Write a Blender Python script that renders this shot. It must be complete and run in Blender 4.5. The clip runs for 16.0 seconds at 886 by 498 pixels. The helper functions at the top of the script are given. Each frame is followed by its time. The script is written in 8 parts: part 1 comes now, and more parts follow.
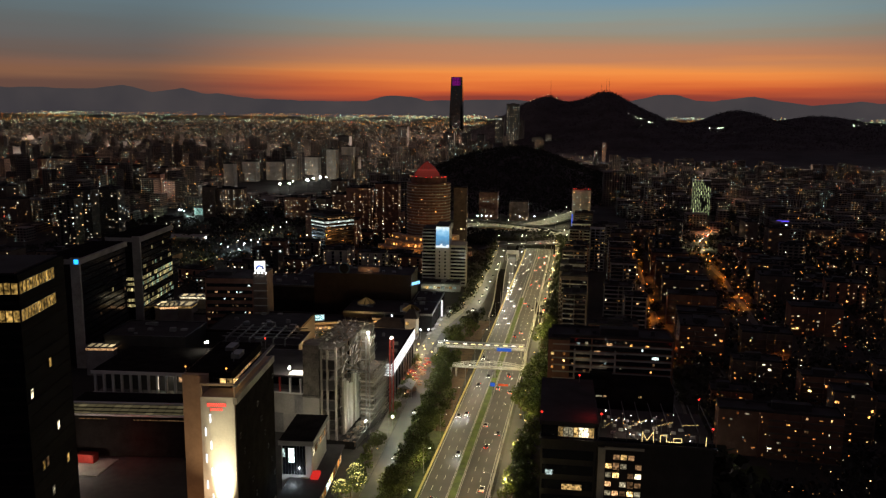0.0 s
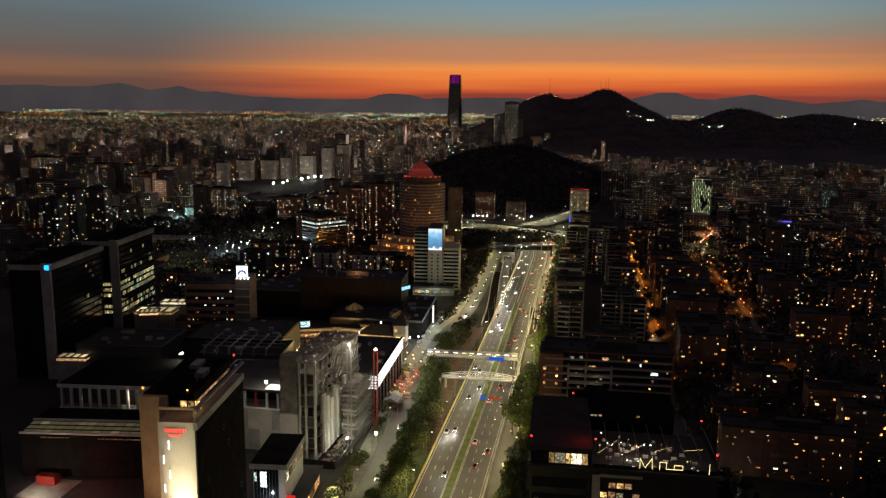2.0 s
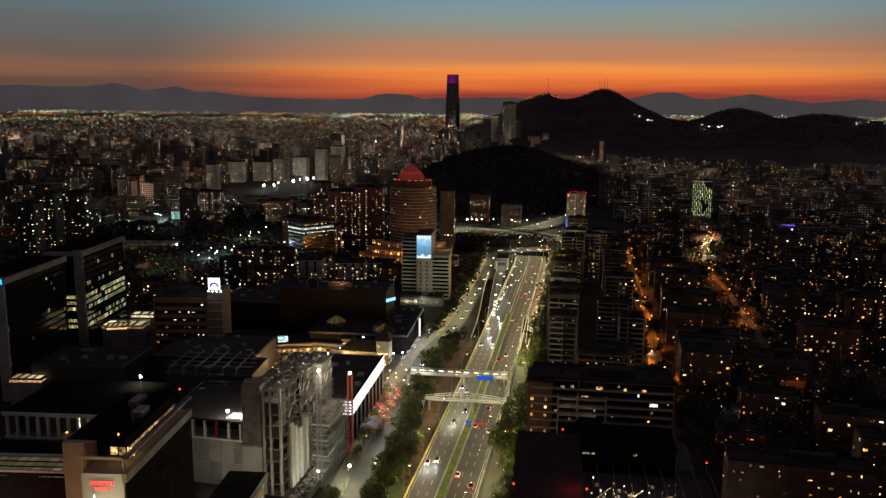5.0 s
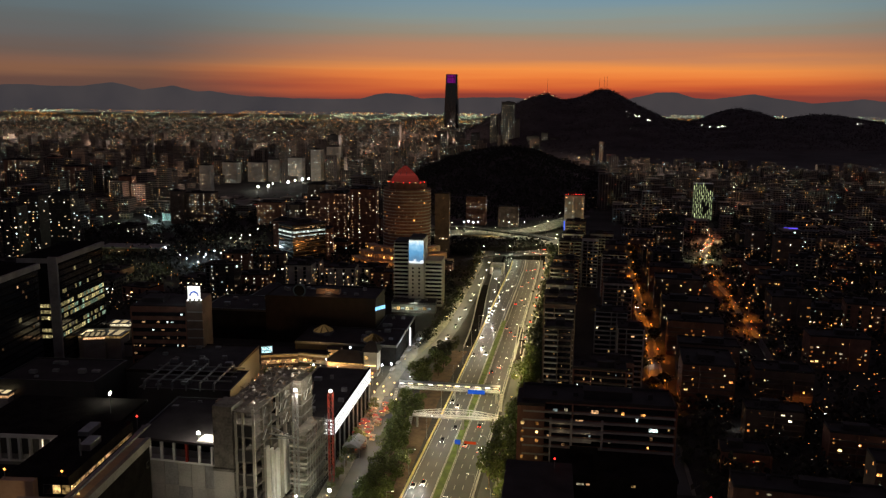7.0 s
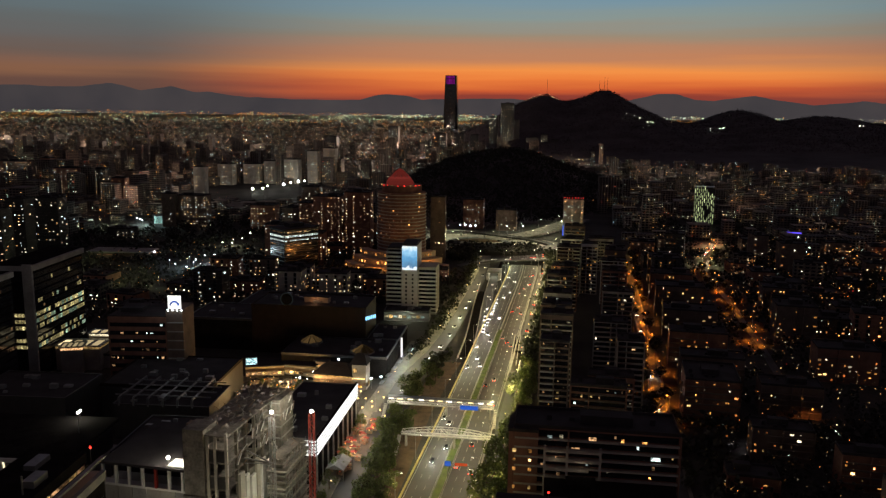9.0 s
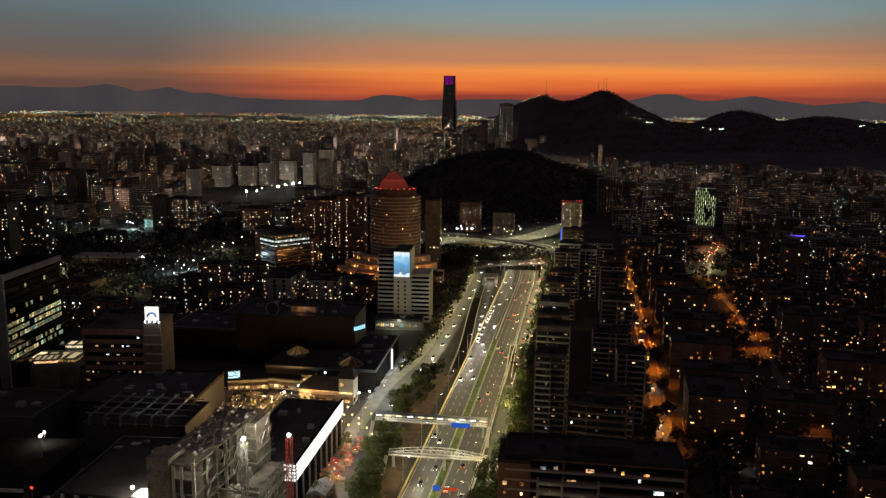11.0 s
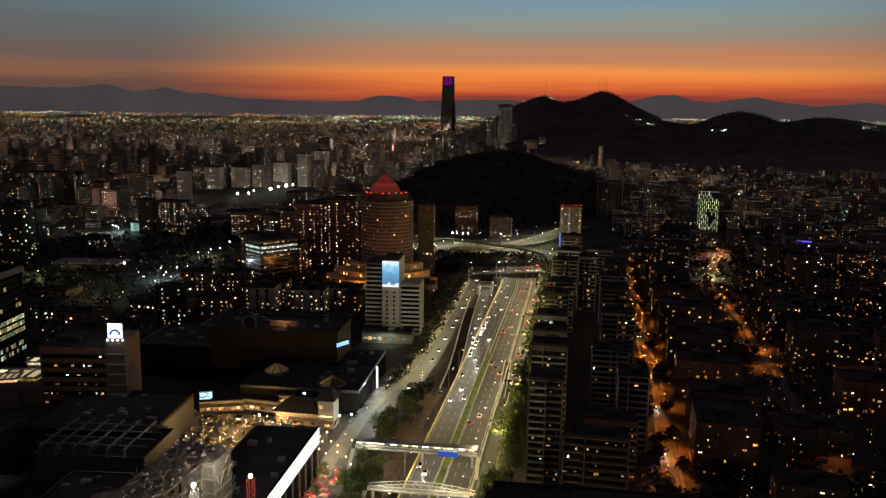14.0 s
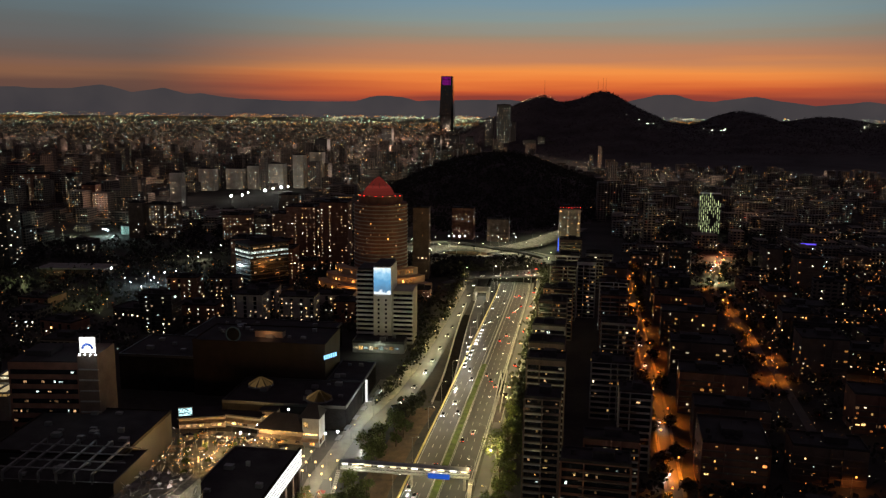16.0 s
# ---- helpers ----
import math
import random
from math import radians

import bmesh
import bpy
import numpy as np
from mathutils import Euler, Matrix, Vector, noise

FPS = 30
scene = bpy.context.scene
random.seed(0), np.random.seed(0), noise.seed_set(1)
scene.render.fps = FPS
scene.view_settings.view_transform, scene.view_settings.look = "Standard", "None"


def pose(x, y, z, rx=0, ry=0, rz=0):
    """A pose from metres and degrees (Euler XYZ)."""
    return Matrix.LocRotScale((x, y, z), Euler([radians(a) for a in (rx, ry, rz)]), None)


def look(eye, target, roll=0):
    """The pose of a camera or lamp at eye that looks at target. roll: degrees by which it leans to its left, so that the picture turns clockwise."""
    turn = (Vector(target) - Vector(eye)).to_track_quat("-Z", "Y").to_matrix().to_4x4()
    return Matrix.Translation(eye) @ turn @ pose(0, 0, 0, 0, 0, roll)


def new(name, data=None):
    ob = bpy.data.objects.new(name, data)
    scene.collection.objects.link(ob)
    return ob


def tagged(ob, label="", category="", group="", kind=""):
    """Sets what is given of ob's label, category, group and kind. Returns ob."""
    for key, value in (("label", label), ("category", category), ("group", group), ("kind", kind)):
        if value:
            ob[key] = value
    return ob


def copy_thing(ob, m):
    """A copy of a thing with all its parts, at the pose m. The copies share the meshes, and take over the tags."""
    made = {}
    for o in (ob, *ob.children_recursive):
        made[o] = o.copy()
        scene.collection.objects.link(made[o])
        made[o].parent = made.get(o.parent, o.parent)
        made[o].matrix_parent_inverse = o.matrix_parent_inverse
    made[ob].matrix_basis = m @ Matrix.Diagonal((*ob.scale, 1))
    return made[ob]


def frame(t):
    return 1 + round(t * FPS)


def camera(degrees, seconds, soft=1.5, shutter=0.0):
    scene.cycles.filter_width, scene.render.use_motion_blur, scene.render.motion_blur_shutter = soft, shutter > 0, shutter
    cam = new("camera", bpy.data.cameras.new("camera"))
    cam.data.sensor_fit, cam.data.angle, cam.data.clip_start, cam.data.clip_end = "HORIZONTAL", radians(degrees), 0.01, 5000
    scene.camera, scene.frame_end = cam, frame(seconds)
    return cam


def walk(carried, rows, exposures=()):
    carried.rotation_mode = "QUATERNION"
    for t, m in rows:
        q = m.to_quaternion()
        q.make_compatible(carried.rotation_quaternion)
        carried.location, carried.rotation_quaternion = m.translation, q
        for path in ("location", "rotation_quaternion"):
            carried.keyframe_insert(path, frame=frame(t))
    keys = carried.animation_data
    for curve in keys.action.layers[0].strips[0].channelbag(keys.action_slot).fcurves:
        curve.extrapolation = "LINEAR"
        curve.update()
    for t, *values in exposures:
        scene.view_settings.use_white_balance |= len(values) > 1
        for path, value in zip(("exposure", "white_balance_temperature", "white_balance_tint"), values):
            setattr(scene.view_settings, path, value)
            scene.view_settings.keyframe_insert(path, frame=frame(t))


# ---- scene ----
cam = camera(58.8, 16.0, 1.3)
PATH = [
    (0, (1.204, -3.311, 148.833), (0.932, -1.358, 148.5), 0.6),
    (0.5, (1.997, 2.497, 148.884), (1.725, 4.45, 148.55), 0.6),
    (1, (2.71, 8.201, 148.964), (2.438, 10.153, 148.629), 0.6),
    (1.5, (3.35, 13.742, 149.068), (3.078, 15.695, 148.731), 0.6),
    (2, (4.058, 19.099, 149.194), (3.787, 21.052, 148.856), 0.6),
    (2.5, (4.736, 24.375, 149.381), (4.465, 26.327, 149.044), 0.6),
    (3, (5.471, 29.742, 149.601), (5.199, 31.695, 149.263), 0.6),
    (3.5, (6.101, 35.192, 149.823), (5.83, 37.145, 149.486), 0.6),
    (4, (6.736, 40.604, 149.991), (6.465, 42.556, 149.653), 0.6),
    (4.2, (6.965, 42.751, 150.022), (6.695, 44.704, 149.685), 0.5),
    (6.5, (9.927, 66.996, 151.044), (9.658, 68.948, 150.703), 0.6),
    (7, (10.392, 72.298, 151.201), (10.123, 74.251, 150.862), 0.6),
    (7.5, (10.811, 77.417, 151.33), (10.543, 79.37, 150.991), 0.7),
    (8, (11.192, 82.417, 151.438), (10.923, 84.37, 151.101), 0.6),
    (8.5, (11.552, 87.395, 151.571), (11.284, 89.348, 151.234), 0.7),
    (9, (11.982, 92.46, 151.717), (11.713, 94.413, 151.381), 0.7),
    (11.5, (14.051, 118.648, 152.427), (13.783, 120.602, 152.093), 0.6),
    (12, (14.377, 123.846, 152.488), (14.109, 125.8, 152.155), 0.6),
    (12.5, (14.725, 129.087, 152.521), (14.457, 131.041, 152.188), 0.6),
    (13, (15.012, 134.312, 152.586), (14.744, 136.266, 152.253), 0.6),
    (13.5, (15.223, 139.603, 152.683), (14.956, 141.557, 152.35), 0.6),
    (14, (15.445, 144.892, 152.823), (15.177, 146.846, 152.49), 0.7),
    (14.5, (15.754, 150.123, 152.997), (15.486, 152.077, 152.664), 0.6),
    (15, (16.095, 155.242, 153.17), (15.828, 157.196, 152.837), 0.6),
    (15.5, (16.347, 160.379, 153.345), (16.08, 162.333, 153.012), 0.6),
    (16, (16.596, 165.465, 153.497), (16.329, 167.419, 153.164), 0.6),
]
walk(cam, [(t, look(eye, aim, roll)) for t, eye, aim, roll in PATH], [(0, 0.26), (16, 0.26)])

# ---- world: dusk sky, sunset glow behind the mountains ----
def node_tree(owner):
    owner.use_nodes = True
    owner.node_tree.nodes.clear()
    return owner.node_tree.nodes, owner.node_tree.links


def srgb(r, g, b):
    return tuple((c / 255 / 12.92) if c <= 10 else ((c / 255 + 0.055) / 1.055) ** 2.4 for c in (r, g, b)) + (1.0,)


def ramp(nodes, stops, mode="LINEAR"):
    n = nodes.new("ShaderNodeValToRGB")
    n.color_ramp.interpolation = mode
    el = n.color_ramp.elements
    while len(el) < len(stops):
        el.new(0.5)
    for e, (p, c) in zip(el, stops):
        e.position, e.color = p, c
    return n


def maths(nodes, links, op, a, b=None, clamp=False):
    n = nodes.new("ShaderNodeMath")
    n.operation, n.use_clamp = op, clamp
    for k, v in enumerate((a, b)):
        if v is None:
            continue
        if isinstance(v, (int, float)):
            n.inputs[k].default_value = v
        else:
            links.new(v, n.inputs[k])
    return n.outputs[0]


world = bpy.data.worlds.new("dusk")
scene.world = world
wn, wl = node_tree(world)
wtc = wn.new("ShaderNodeTexCoord")
wsep = wn.new("ShaderNodeSeparateXYZ")
wl.new(wtc.outputs["Generated"], wsep.inputs[0])
wmap = wn.new("ShaderNodeMapping")
wmap.inputs["Scale"].default_value = (1.2, 1.2, 26.0)
wl.new(wtc.outputs["Generated"], wmap.inputs[0])
wnoise = wn.new("ShaderNodeTexNoise")
wnoise.inputs["Scale"].default_value, wnoise.inputs["Detail"].default_value = 1.6, 4.0
wl.new(wmap.outputs[0], wnoise.inputs["Vector"])
height = maths(wn, wl, "MULTIPLY", wsep.outputs["Z"], 3.0)
drift = maths(wn, wl, "MULTIPLY", maths(wn, wl, "SUBTRACT", wnoise.outputs["Fac"], 0.5), 0.11)
wfac = maths(wn, wl, "ADD", height, drift, True)
wglow = ramp(wn, [(0.0, srgb(110, 50, 48)), (0.075, srgb(138, 60, 48)), (0.098, srgb(194, 86, 48)), (0.13, srgb(226, 120, 57)), (0.16, srgb(234, 140, 68)), (0.182, srgb(214, 136, 78)), (0.215, srgb(186, 126, 90)),
                  (0.25, srgb(172, 128, 100)), (0.295, srgb(150, 134, 114)), (0.35, srgb(132, 144, 140)), (0.442, srgb(108, 142, 162)), (0.62, srgb(56, 74, 98)), (1.0, srgb(62, 53, 59))])
wdull = ramp(wn, [(0.0, srgb(74, 58, 56)), (0.1, srgb(100, 72, 62)), (0.135, srgb(128, 90, 68)), (0.165, srgb(122, 90, 74)), (0.2, srgb(104, 88, 80)),
                  (0.25, srgb(98, 95, 93)), (0.312, srgb(95, 99, 99)), (0.377, srgb(94, 108, 113)), (0.442, srgb(96, 117, 128)), (0.62, srgb(50, 62, 84)), (1.0, srgb(62, 53, 59))])
wl.new(wfac, wglow.inputs[0])
wl.new(wfac, wdull.inputs[0])
wdot = wn.new("ShaderNodeVectorMath")
wdot.operation = "DOT_PRODUCT"
wl.new(wtc.outputs["Generated"], wdot.inputs[0])
wdot.inputs[1].default_value = (0.03, 0.99955, 0.0)
wnear = wn.new("ShaderNodeMapRange")
wnear.interpolation_type = "SMOOTHSTEP"
for k, v in ((1, 0.855), (2, 1.0), (3, 0.0), (4, 1.0)):
    wnear.inputs[k].default_value = v
wl.new(wdot.outputs["Value"], wnear.inputs[0])
wblend = wn.new("ShaderNodeMix")
wblend.data_type = "RGBA"
wl.new(wnear.outputs[0], wblend.inputs["Factor"])
wl.new(wdull.outputs[0], wblend.inputs[6])
wl.new(wglow.outputs[0], wblend.inputs[7])
wside = ramp(wn, [(0.0, (0.75, 0.7, 0.68, 1)), (0.5, (0.75, 0.71, 0.7, 1)), (0.9, (1, 1, 1, 1)), (1.0, (1, 1, 1, 1))])
wl.new(maths(wn, wl, "ADD", maths(wn, wl, "MULTIPLY", wdot.outputs["Value"], 0.5), 0.5), wside.inputs[0])
wmix = wn.new("ShaderNodeMix")
wmix.data_type, wmix.blend_type = "RGBA", "MULTIPLY"
wmix.inputs["Factor"].default_value = 1.0
wl.new(wblend.outputs[2], wmix.inputs[6])
wl.new(wside.outputs[0], wmix.inputs[7])
wbg = wn.new("ShaderNodeBackground")
wbg.inputs["Strength"].default_value = SKY = 0.91
wl.new(wmix.outputs[2], wbg.inputs[0])
wout = wn.new("ShaderNodeOutputWorld")
wl.new(wbg.outputs[0], wout.inputs[0])

# ---- light levels ----
ROAD_LAMP = 6600.0
STREET_LAMP = 5000.0
HEADLIGHT = 4200.0


# ---- materials ----
MATS = {}


def surface(name, base, vary=0.25, rough=0.85, metal=0.0, scale=0.3, fine=6.0, bump=0.15, dark=None, spec=0.4):
    """A weathered surface: broad stains, fine grain, a little relief, and a shift of tone from piece to piece."""
    m = bpy.data.materials.new(name)
    n, l = node_tree(m)
    tc = n.new("ShaderNodeTexCoord")
    geo = n.new("ShaderNodeNewGeometry")
    big = n.new("ShaderNodeTexNoise")
    big.inputs["Scale"].default_value, big.inputs["Detail"].default_value = scale, 5
    small = n.new("ShaderNodeTexNoise")
    small.inputs["Scale"].default_value, small.inputs["Detail"].default_value = fine, 3
    for t in (big, small):
        l.new(tc.outputs["Object"], t.inputs["Vector"])
    dark = dark or tuple(c * (1 - 1.4 * vary) for c in base)
    light = tuple(min(1, c * (1 + vary)) for c in base)
    r = ramp(n, [(0.3, (*dark, 1)), (0.7, (*light, 1))])
    k = maths(n, l, "MULTIPLY", small.outputs["Fac"], 0.35)
    mixv = maths(n, l, "ADD", k, maths(n, l, "MULTIPLY", big.outputs["Fac"], 0.65))
    l.new(mixv, r.inputs[0])
    tone = n.new("ShaderNodeMix")
    tone.data_type, tone.blend_type = "RGBA", "MULTIPLY"
    tone.inputs["Factor"].default_value = 1.0
    l.new(r.outputs[0], tone.inputs[6])
    isl = ramp(n, [(0, (0.8, 0.8, 0.8, 1)), (1, (1.1, 1.1, 1.1, 1))])
    l.new(geo.outputs["Random Per Island"], isl.inputs[0])
    l.new(isl.outputs[0], tone.inputs[7])
    p = n.new("ShaderNodeBsdfPrincipled")
    l.new(tone.outputs[2], p.inputs["Base Color"])
    l.new(maths(n, l, "ADD", maths(n, l, "MULTIPLY", small.outputs["Fac"], 0.2), rough - 0.1, True), p.inputs["Roughness"])
    p.inputs["Metallic"].default_value = metal
    p.inputs["Specular IOR Level"].default_value = spec
    b = n.new("ShaderNodeBump")
    b.inputs["Strength"].default_value, b.inputs["Distance"].default_value = bump, 0.1
    l.new(small.outputs["Fac"], b.inputs["Height"])
    l.new(b.outputs[0], p.inputs["Normal"])
    o = n.new("ShaderNodeOutputMaterial")
    l.new(p.outputs[0], o.inputs[0])
    MATS[name] = m
    return m


def glow(name, colour, strength, spread=0.0, cast=False, colours=None, island=False, patchy=False):
    """A lit pane or lamp. spread: how much its strength differs from one to the next."""
    m = bpy.data.materials.new(name)
    n, l = node_tree(m)
    e = n.new("ShaderNodeEmission")
    e.inputs[0].default_value, e.inputs[1].default_value = (*colour, 1), strength
    if spread or colours:
        src = n.new("ShaderNodeNewGeometry").outputs["Random Per Island"] if island else n.new("ShaderNodeObjectInfo").outputs["Random"]
        if spread:
            k = maths(n, l, "POWER", src, 5.0 if island else 3.6)
            k = maths(n, l, "ADD", maths(n, l, "MULTIPLY", k, strength * spread), strength * max(0.12, 1 - 0.55 * spread))
            if patchy:
                tc = n.new("ShaderNodeTexCoord")
                shift = n.new("ShaderNodeVectorMath")
                shift.operation = "ADD"
                l.new(tc.outputs["Object"], shift.inputs[0])
                l.new(maths(n, l, "MULTIPLY", src, 90.0), shift.inputs[1])
                inside = n.new("ShaderNodeTexNoise")
                inside.inputs["Scale"].default_value, inside.inputs["Detail"].default_value = 1.1, 2.0
                l.new(shift.outputs[0], inside.inputs["Vector"])
                room = ramp(n, [(0.36, (0.12, 0.12, 0.12, 1)), (0.5, (0.8, 0.8, 0.8, 1)), (0.64, (1.7, 1.7, 1.7, 1))])
                l.new(inside.outputs["Fac"], room.inputs[0])
                k = maths(n, l, "MULTIPLY", k, room.outputs[0])
            l.new(k, e.inputs[1])
        if colours:
            shuffled = maths(n, l, "FRACT", maths(n, l, "MULTIPLY", src, 7.31))
            r = ramp(n, colours, "CONSTANT")
            l.new(shuffled, r.inputs[0])
            l.new(r.outputs[0], e.inputs[0])
    o = n.new("ShaderNodeOutputMaterial")
    l.new(e.outputs[0], o.inputs[0])
    m.cycles.emission_sampling = "AUTO" if cast else "NONE"
    MATS[name] = m
    return m


asphalt = surface("asphalt", (0.055, 0.055, 0.055), 0.3, 0.7, scale=0.08, fine=3.0, spec=0.5)
paving = surface("paving", (0.16, 0.15, 0.13), 0.3, 0.8, scale=0.2, fine=2.0)
concrete = surface("concrete", (0.34, 0.33, 0.31), 0.3, 0.85, scale=0.15, fine=1.5)
raw_concrete = surface("raw_concrete", (0.21, 0.19, 0.165), 0.5, 0.9, scale=0.25, fine=1.2, bump=0.4)
plaster = surface("plaster", (0.45, 0.42, 0.37), 0.25, 0.8, scale=0.1, fine=2.0)
white_paint = surface("white_paint", (0.7, 0.69, 0.66), 0.15, 0.6, scale=0.15, fine=2.0)
tan_panel = surface("tan_panel", (0.5, 0.37, 0.26), 0.15, 0.6, scale=0.2, fine=1.0)
brick = surface("brick", (0.26, 0.13, 0.09), 0.3, 0.85, scale=0.2, fine=4.0)
dark_cladding = surface("dark_cladding", (0.045, 0.042, 0.04), 0.3, 0.35, scale=0.2, fine=1.0, spec=0.6)
dark_glass = surface("dark_glass", (0.018, 0.02, 0.024), 0.3, 0.12, scale=0.3, fine=0.6, bump=0.05, spec=0.8)
# matte black for dark cladding, also painted in where only shade lies
black_cladding_and_shade = surface("black_cladding_and_shade", (0.022, 0.02, 0.019), 0.3, 0.95, scale=0.2, fine=1.0, spec=0.0)
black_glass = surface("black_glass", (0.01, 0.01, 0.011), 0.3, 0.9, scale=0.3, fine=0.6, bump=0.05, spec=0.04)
roofing = surface("roofing", (0.045, 0.04, 0.042), 0.4, 0.9, scale=0.12, fine=1.5)
grass = surface("grass", (0.05, 0.068, 0.022), 0.5, 0.95, scale=0.25, fine=4.0, bump=0.6)
dry_bank = surface("dry_bank", (0.1, 0.066, 0.038), 0.5, 0.95, scale=0.2, fine=3.0, bump=0.6)
# brighter, yellower copy of grass, with the road lamps' light in its colour
median_grass_lit = surface("median_grass_lit", (0.085, 0.12, 0.022), 0.5, 0.95, scale=0.25, fine=4.0, bump=0.6)
# lightened and yellowed: lamplight on the near crowns put into the leaf colour
leaves = surface("leaves", (0.1, 0.125, 0.03), 0.5, 0.7, scale=0.6, fine=5.0, bump=0.2)
# dimmer leaf copy, the crowns' unlit sides put into the colour
shaded_street_leaves = surface("shaded_street_leaves", (0.05, 0.055, 0.03), 0.4, 0.8, scale=0.4, fine=3.0)
wood_leaves = surface("wood_leaves", (0.042, 0.042, 0.034), 0.25, 0.9, scale=0.05, fine=0.5)
# distance haze mixed into the colour: lighter and more purple than the near woods
ridge_leaves_hazy = surface("ridge_leaves_hazy", (0.075, 0.062, 0.07), 0.3, 0.95, scale=0.02, fine=0.2)
bark = surface("bark", (0.12, 0.085, 0.06), 0.4, 0.9, scale=1.0, fine=8.0)
steel = surface("steel", (0.3, 0.3, 0.3), 0.2, 0.45, 0.7, scale=0.5, fine=5.0)
red_steel = surface("red_steel", (0.3, 0.035, 0.025), 0.2, 0.5, 0.0, scale=0.5, fine=5.0)
yellow_rail = surface("yellow_rail", (0.55, 0.45, 0.15), 0.2, 0.6, scale=0.5, fine=3.0)
earth = surface("earth", (0.05, 0.047, 0.042), 0.5, 0.95, scale=0.02, fine=0.3)
# dry soil lightened, with a purplish tone like the ridge
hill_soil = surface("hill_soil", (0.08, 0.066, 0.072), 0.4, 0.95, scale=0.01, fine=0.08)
block_wall = surface("block_wall", (0.2, 0.165, 0.14), 0.45, 0.85, scale=0.02, fine=0.4)
bn, bl_ = block_wall.node_tree.nodes, block_wall.node_tree.links
bgeo = bn.new("ShaderNodeNewGeometry")
bsep = bn.new("ShaderNodeSeparateXYZ")
bl_.new(bgeo.outputs["Position"], bsep.inputs[0])
floors = maths(bn, bl_, "GREATER_THAN", maths(bn, bl_, "FRACT", maths(bn, bl_, "DIVIDE", bsep.outputs["Z"], 3.2)), 0.45)
bays = maths(bn, bl_, "GREATER_THAN", maths(bn, bl_, "FRACT", maths(bn, bl_, "DIVIDE", maths(bn, bl_, "ADD", bsep.outputs["X"], bsep.outputs["Y"]), 4.3)), 0.35)
glazed = maths(bn, bl_, "MULTIPLY", floors, bays)
bmix = bn.new("ShaderNodeMix")
bmix.data_type = "RGBA"
bl_.new(glazed, bmix.inputs["Factor"])
bpr = next(q for q in bn if q.type == "BSDF_PRINCIPLED")
bl_.new(bpr.inputs["Base Color"].links[0].from_socket, bmix.inputs[6])
bmix.inputs[7].default_value = (0.02, 0.02, 0.024, 1)
bl_.new(bmix.outputs[2], bpr.inputs["Base Color"])
brown_panel = surface("brown_panel", (0.026, 0.016, 0.011), 0.3, 0.7, scale=0.2, fine=1.0, spec=0.2)
tyre_rubber = surface("tyre_rubber", (0.02, 0.02, 0.02), 0.1, 0.9)
sign_blue = surface("sign_blue", (0.02, 0.08, 0.4), 0.1, 0.5)
line_paint = surface("line_paint", (0.46, 0.46, 0.43), 0.4, 0.7, scale=0.5, fine=4.0)
canvas = surface("canvas", (0.3, 0.22, 0.16), 0.4, 0.9, scale=0.3, fine=2.0)

ORANGE, WARM, PALE, COOL, RED = (1.0, 0.3, 0.04), (1.0, 0.62, 0.22), (1.0, 0.86, 0.55), (0.75, 0.95, 0.9), (1.0, 0.05, 0.03)
win_warm = glow("win_warm", WARM, 1.6, 2.2, patchy=True)
win_orange = glow("win_orange", (1.0, 0.42, 0.1), 1.5, 2.2, patchy=True)
win_pale = glow("win_pale", PALE, 1.5, 2.2, patchy=True)
win_cool = glow("win_cool", COOL, 1.4, 2.2, patchy=True)
win_dim = glow("win_dim", (1.0, 0.55, 0.25), 0.55, 1.6, patchy=True)
LIT = [win_warm, win_warm, win_orange, win_orange, win_pale, win_cool, win_dim, win_dim]
lamp_white = glow("lamp_white", (1.0, 0.97, 0.85), 14.0)
lamp_warm = glow("lamp_warm", (1.0, 0.72, 0.32), 2.6)
lamp_orange = glow("lamp_orange", (1.0, 0.36, 0.06), 3.4)
plaza_bulb = glow("plaza_bulb", WARM, 3.0, 0.8, island=True, colours=[(0.0, (1.0, 0.6, 0.2, 1)), (0.5, (1.0, 0.8, 0.45, 1)), (0.8, (1.0, 0.95, 0.8, 1)), (0.94, (1.0, 0.25, 0.06, 1))])
lamp_cool = glow("lamp_cool", (0.75, 0.9, 1.0), 14.0)
lamp_pale = glow("lamp_pale", (0.9, 1.0, 0.7), 12.0)
flood_cold = glow("flood_cold", (0.85, 0.95, 1.0), 18.0)
lamp_red = glow("lamp_red", (1.0, 0.03, 0.02), 4.0)
tail_red = glow("tail_red", (1.0, 0.04, 0.02), 9.0)
head_white = glow("head_white", (1.0, 0.98, 0.92), 26.0)
billboard_white = glow("billboard_white", (1.0, 0.99, 0.95), 1.15)
city_light = glow("city_light", WARM, 9.5, 1.2, island=True, colours=[
    (0.0, (1.0, 0.36, 0.06, 1)), (0.3, (1.0, 0.6, 0.2, 1)), (0.52, (1.0, 0.9, 0.5, 1)), (0.7, (0.78, 1.0, 0.66, 1)), (0.92, (0.6, 0.85, 1.0, 1)), (0.97, (1.0, 0.05, 0.03, 1))])
city_window = glow("city_window", WARM, 4.4, 1.5, island=True, colours=[
    (0.0, (1.0, 0.4, 0.1, 1)), (0.2, (1.0, 0.62, 0.26, 1)), (0.46, (1.0, 0.86, 0.55, 1)), (0.68, (0.75, 1.0, 0.7, 1)), (0.8, (0.6, 0.95, 1.0, 1)), (0.95, (1.0, 0.12, 0.06, 1))])


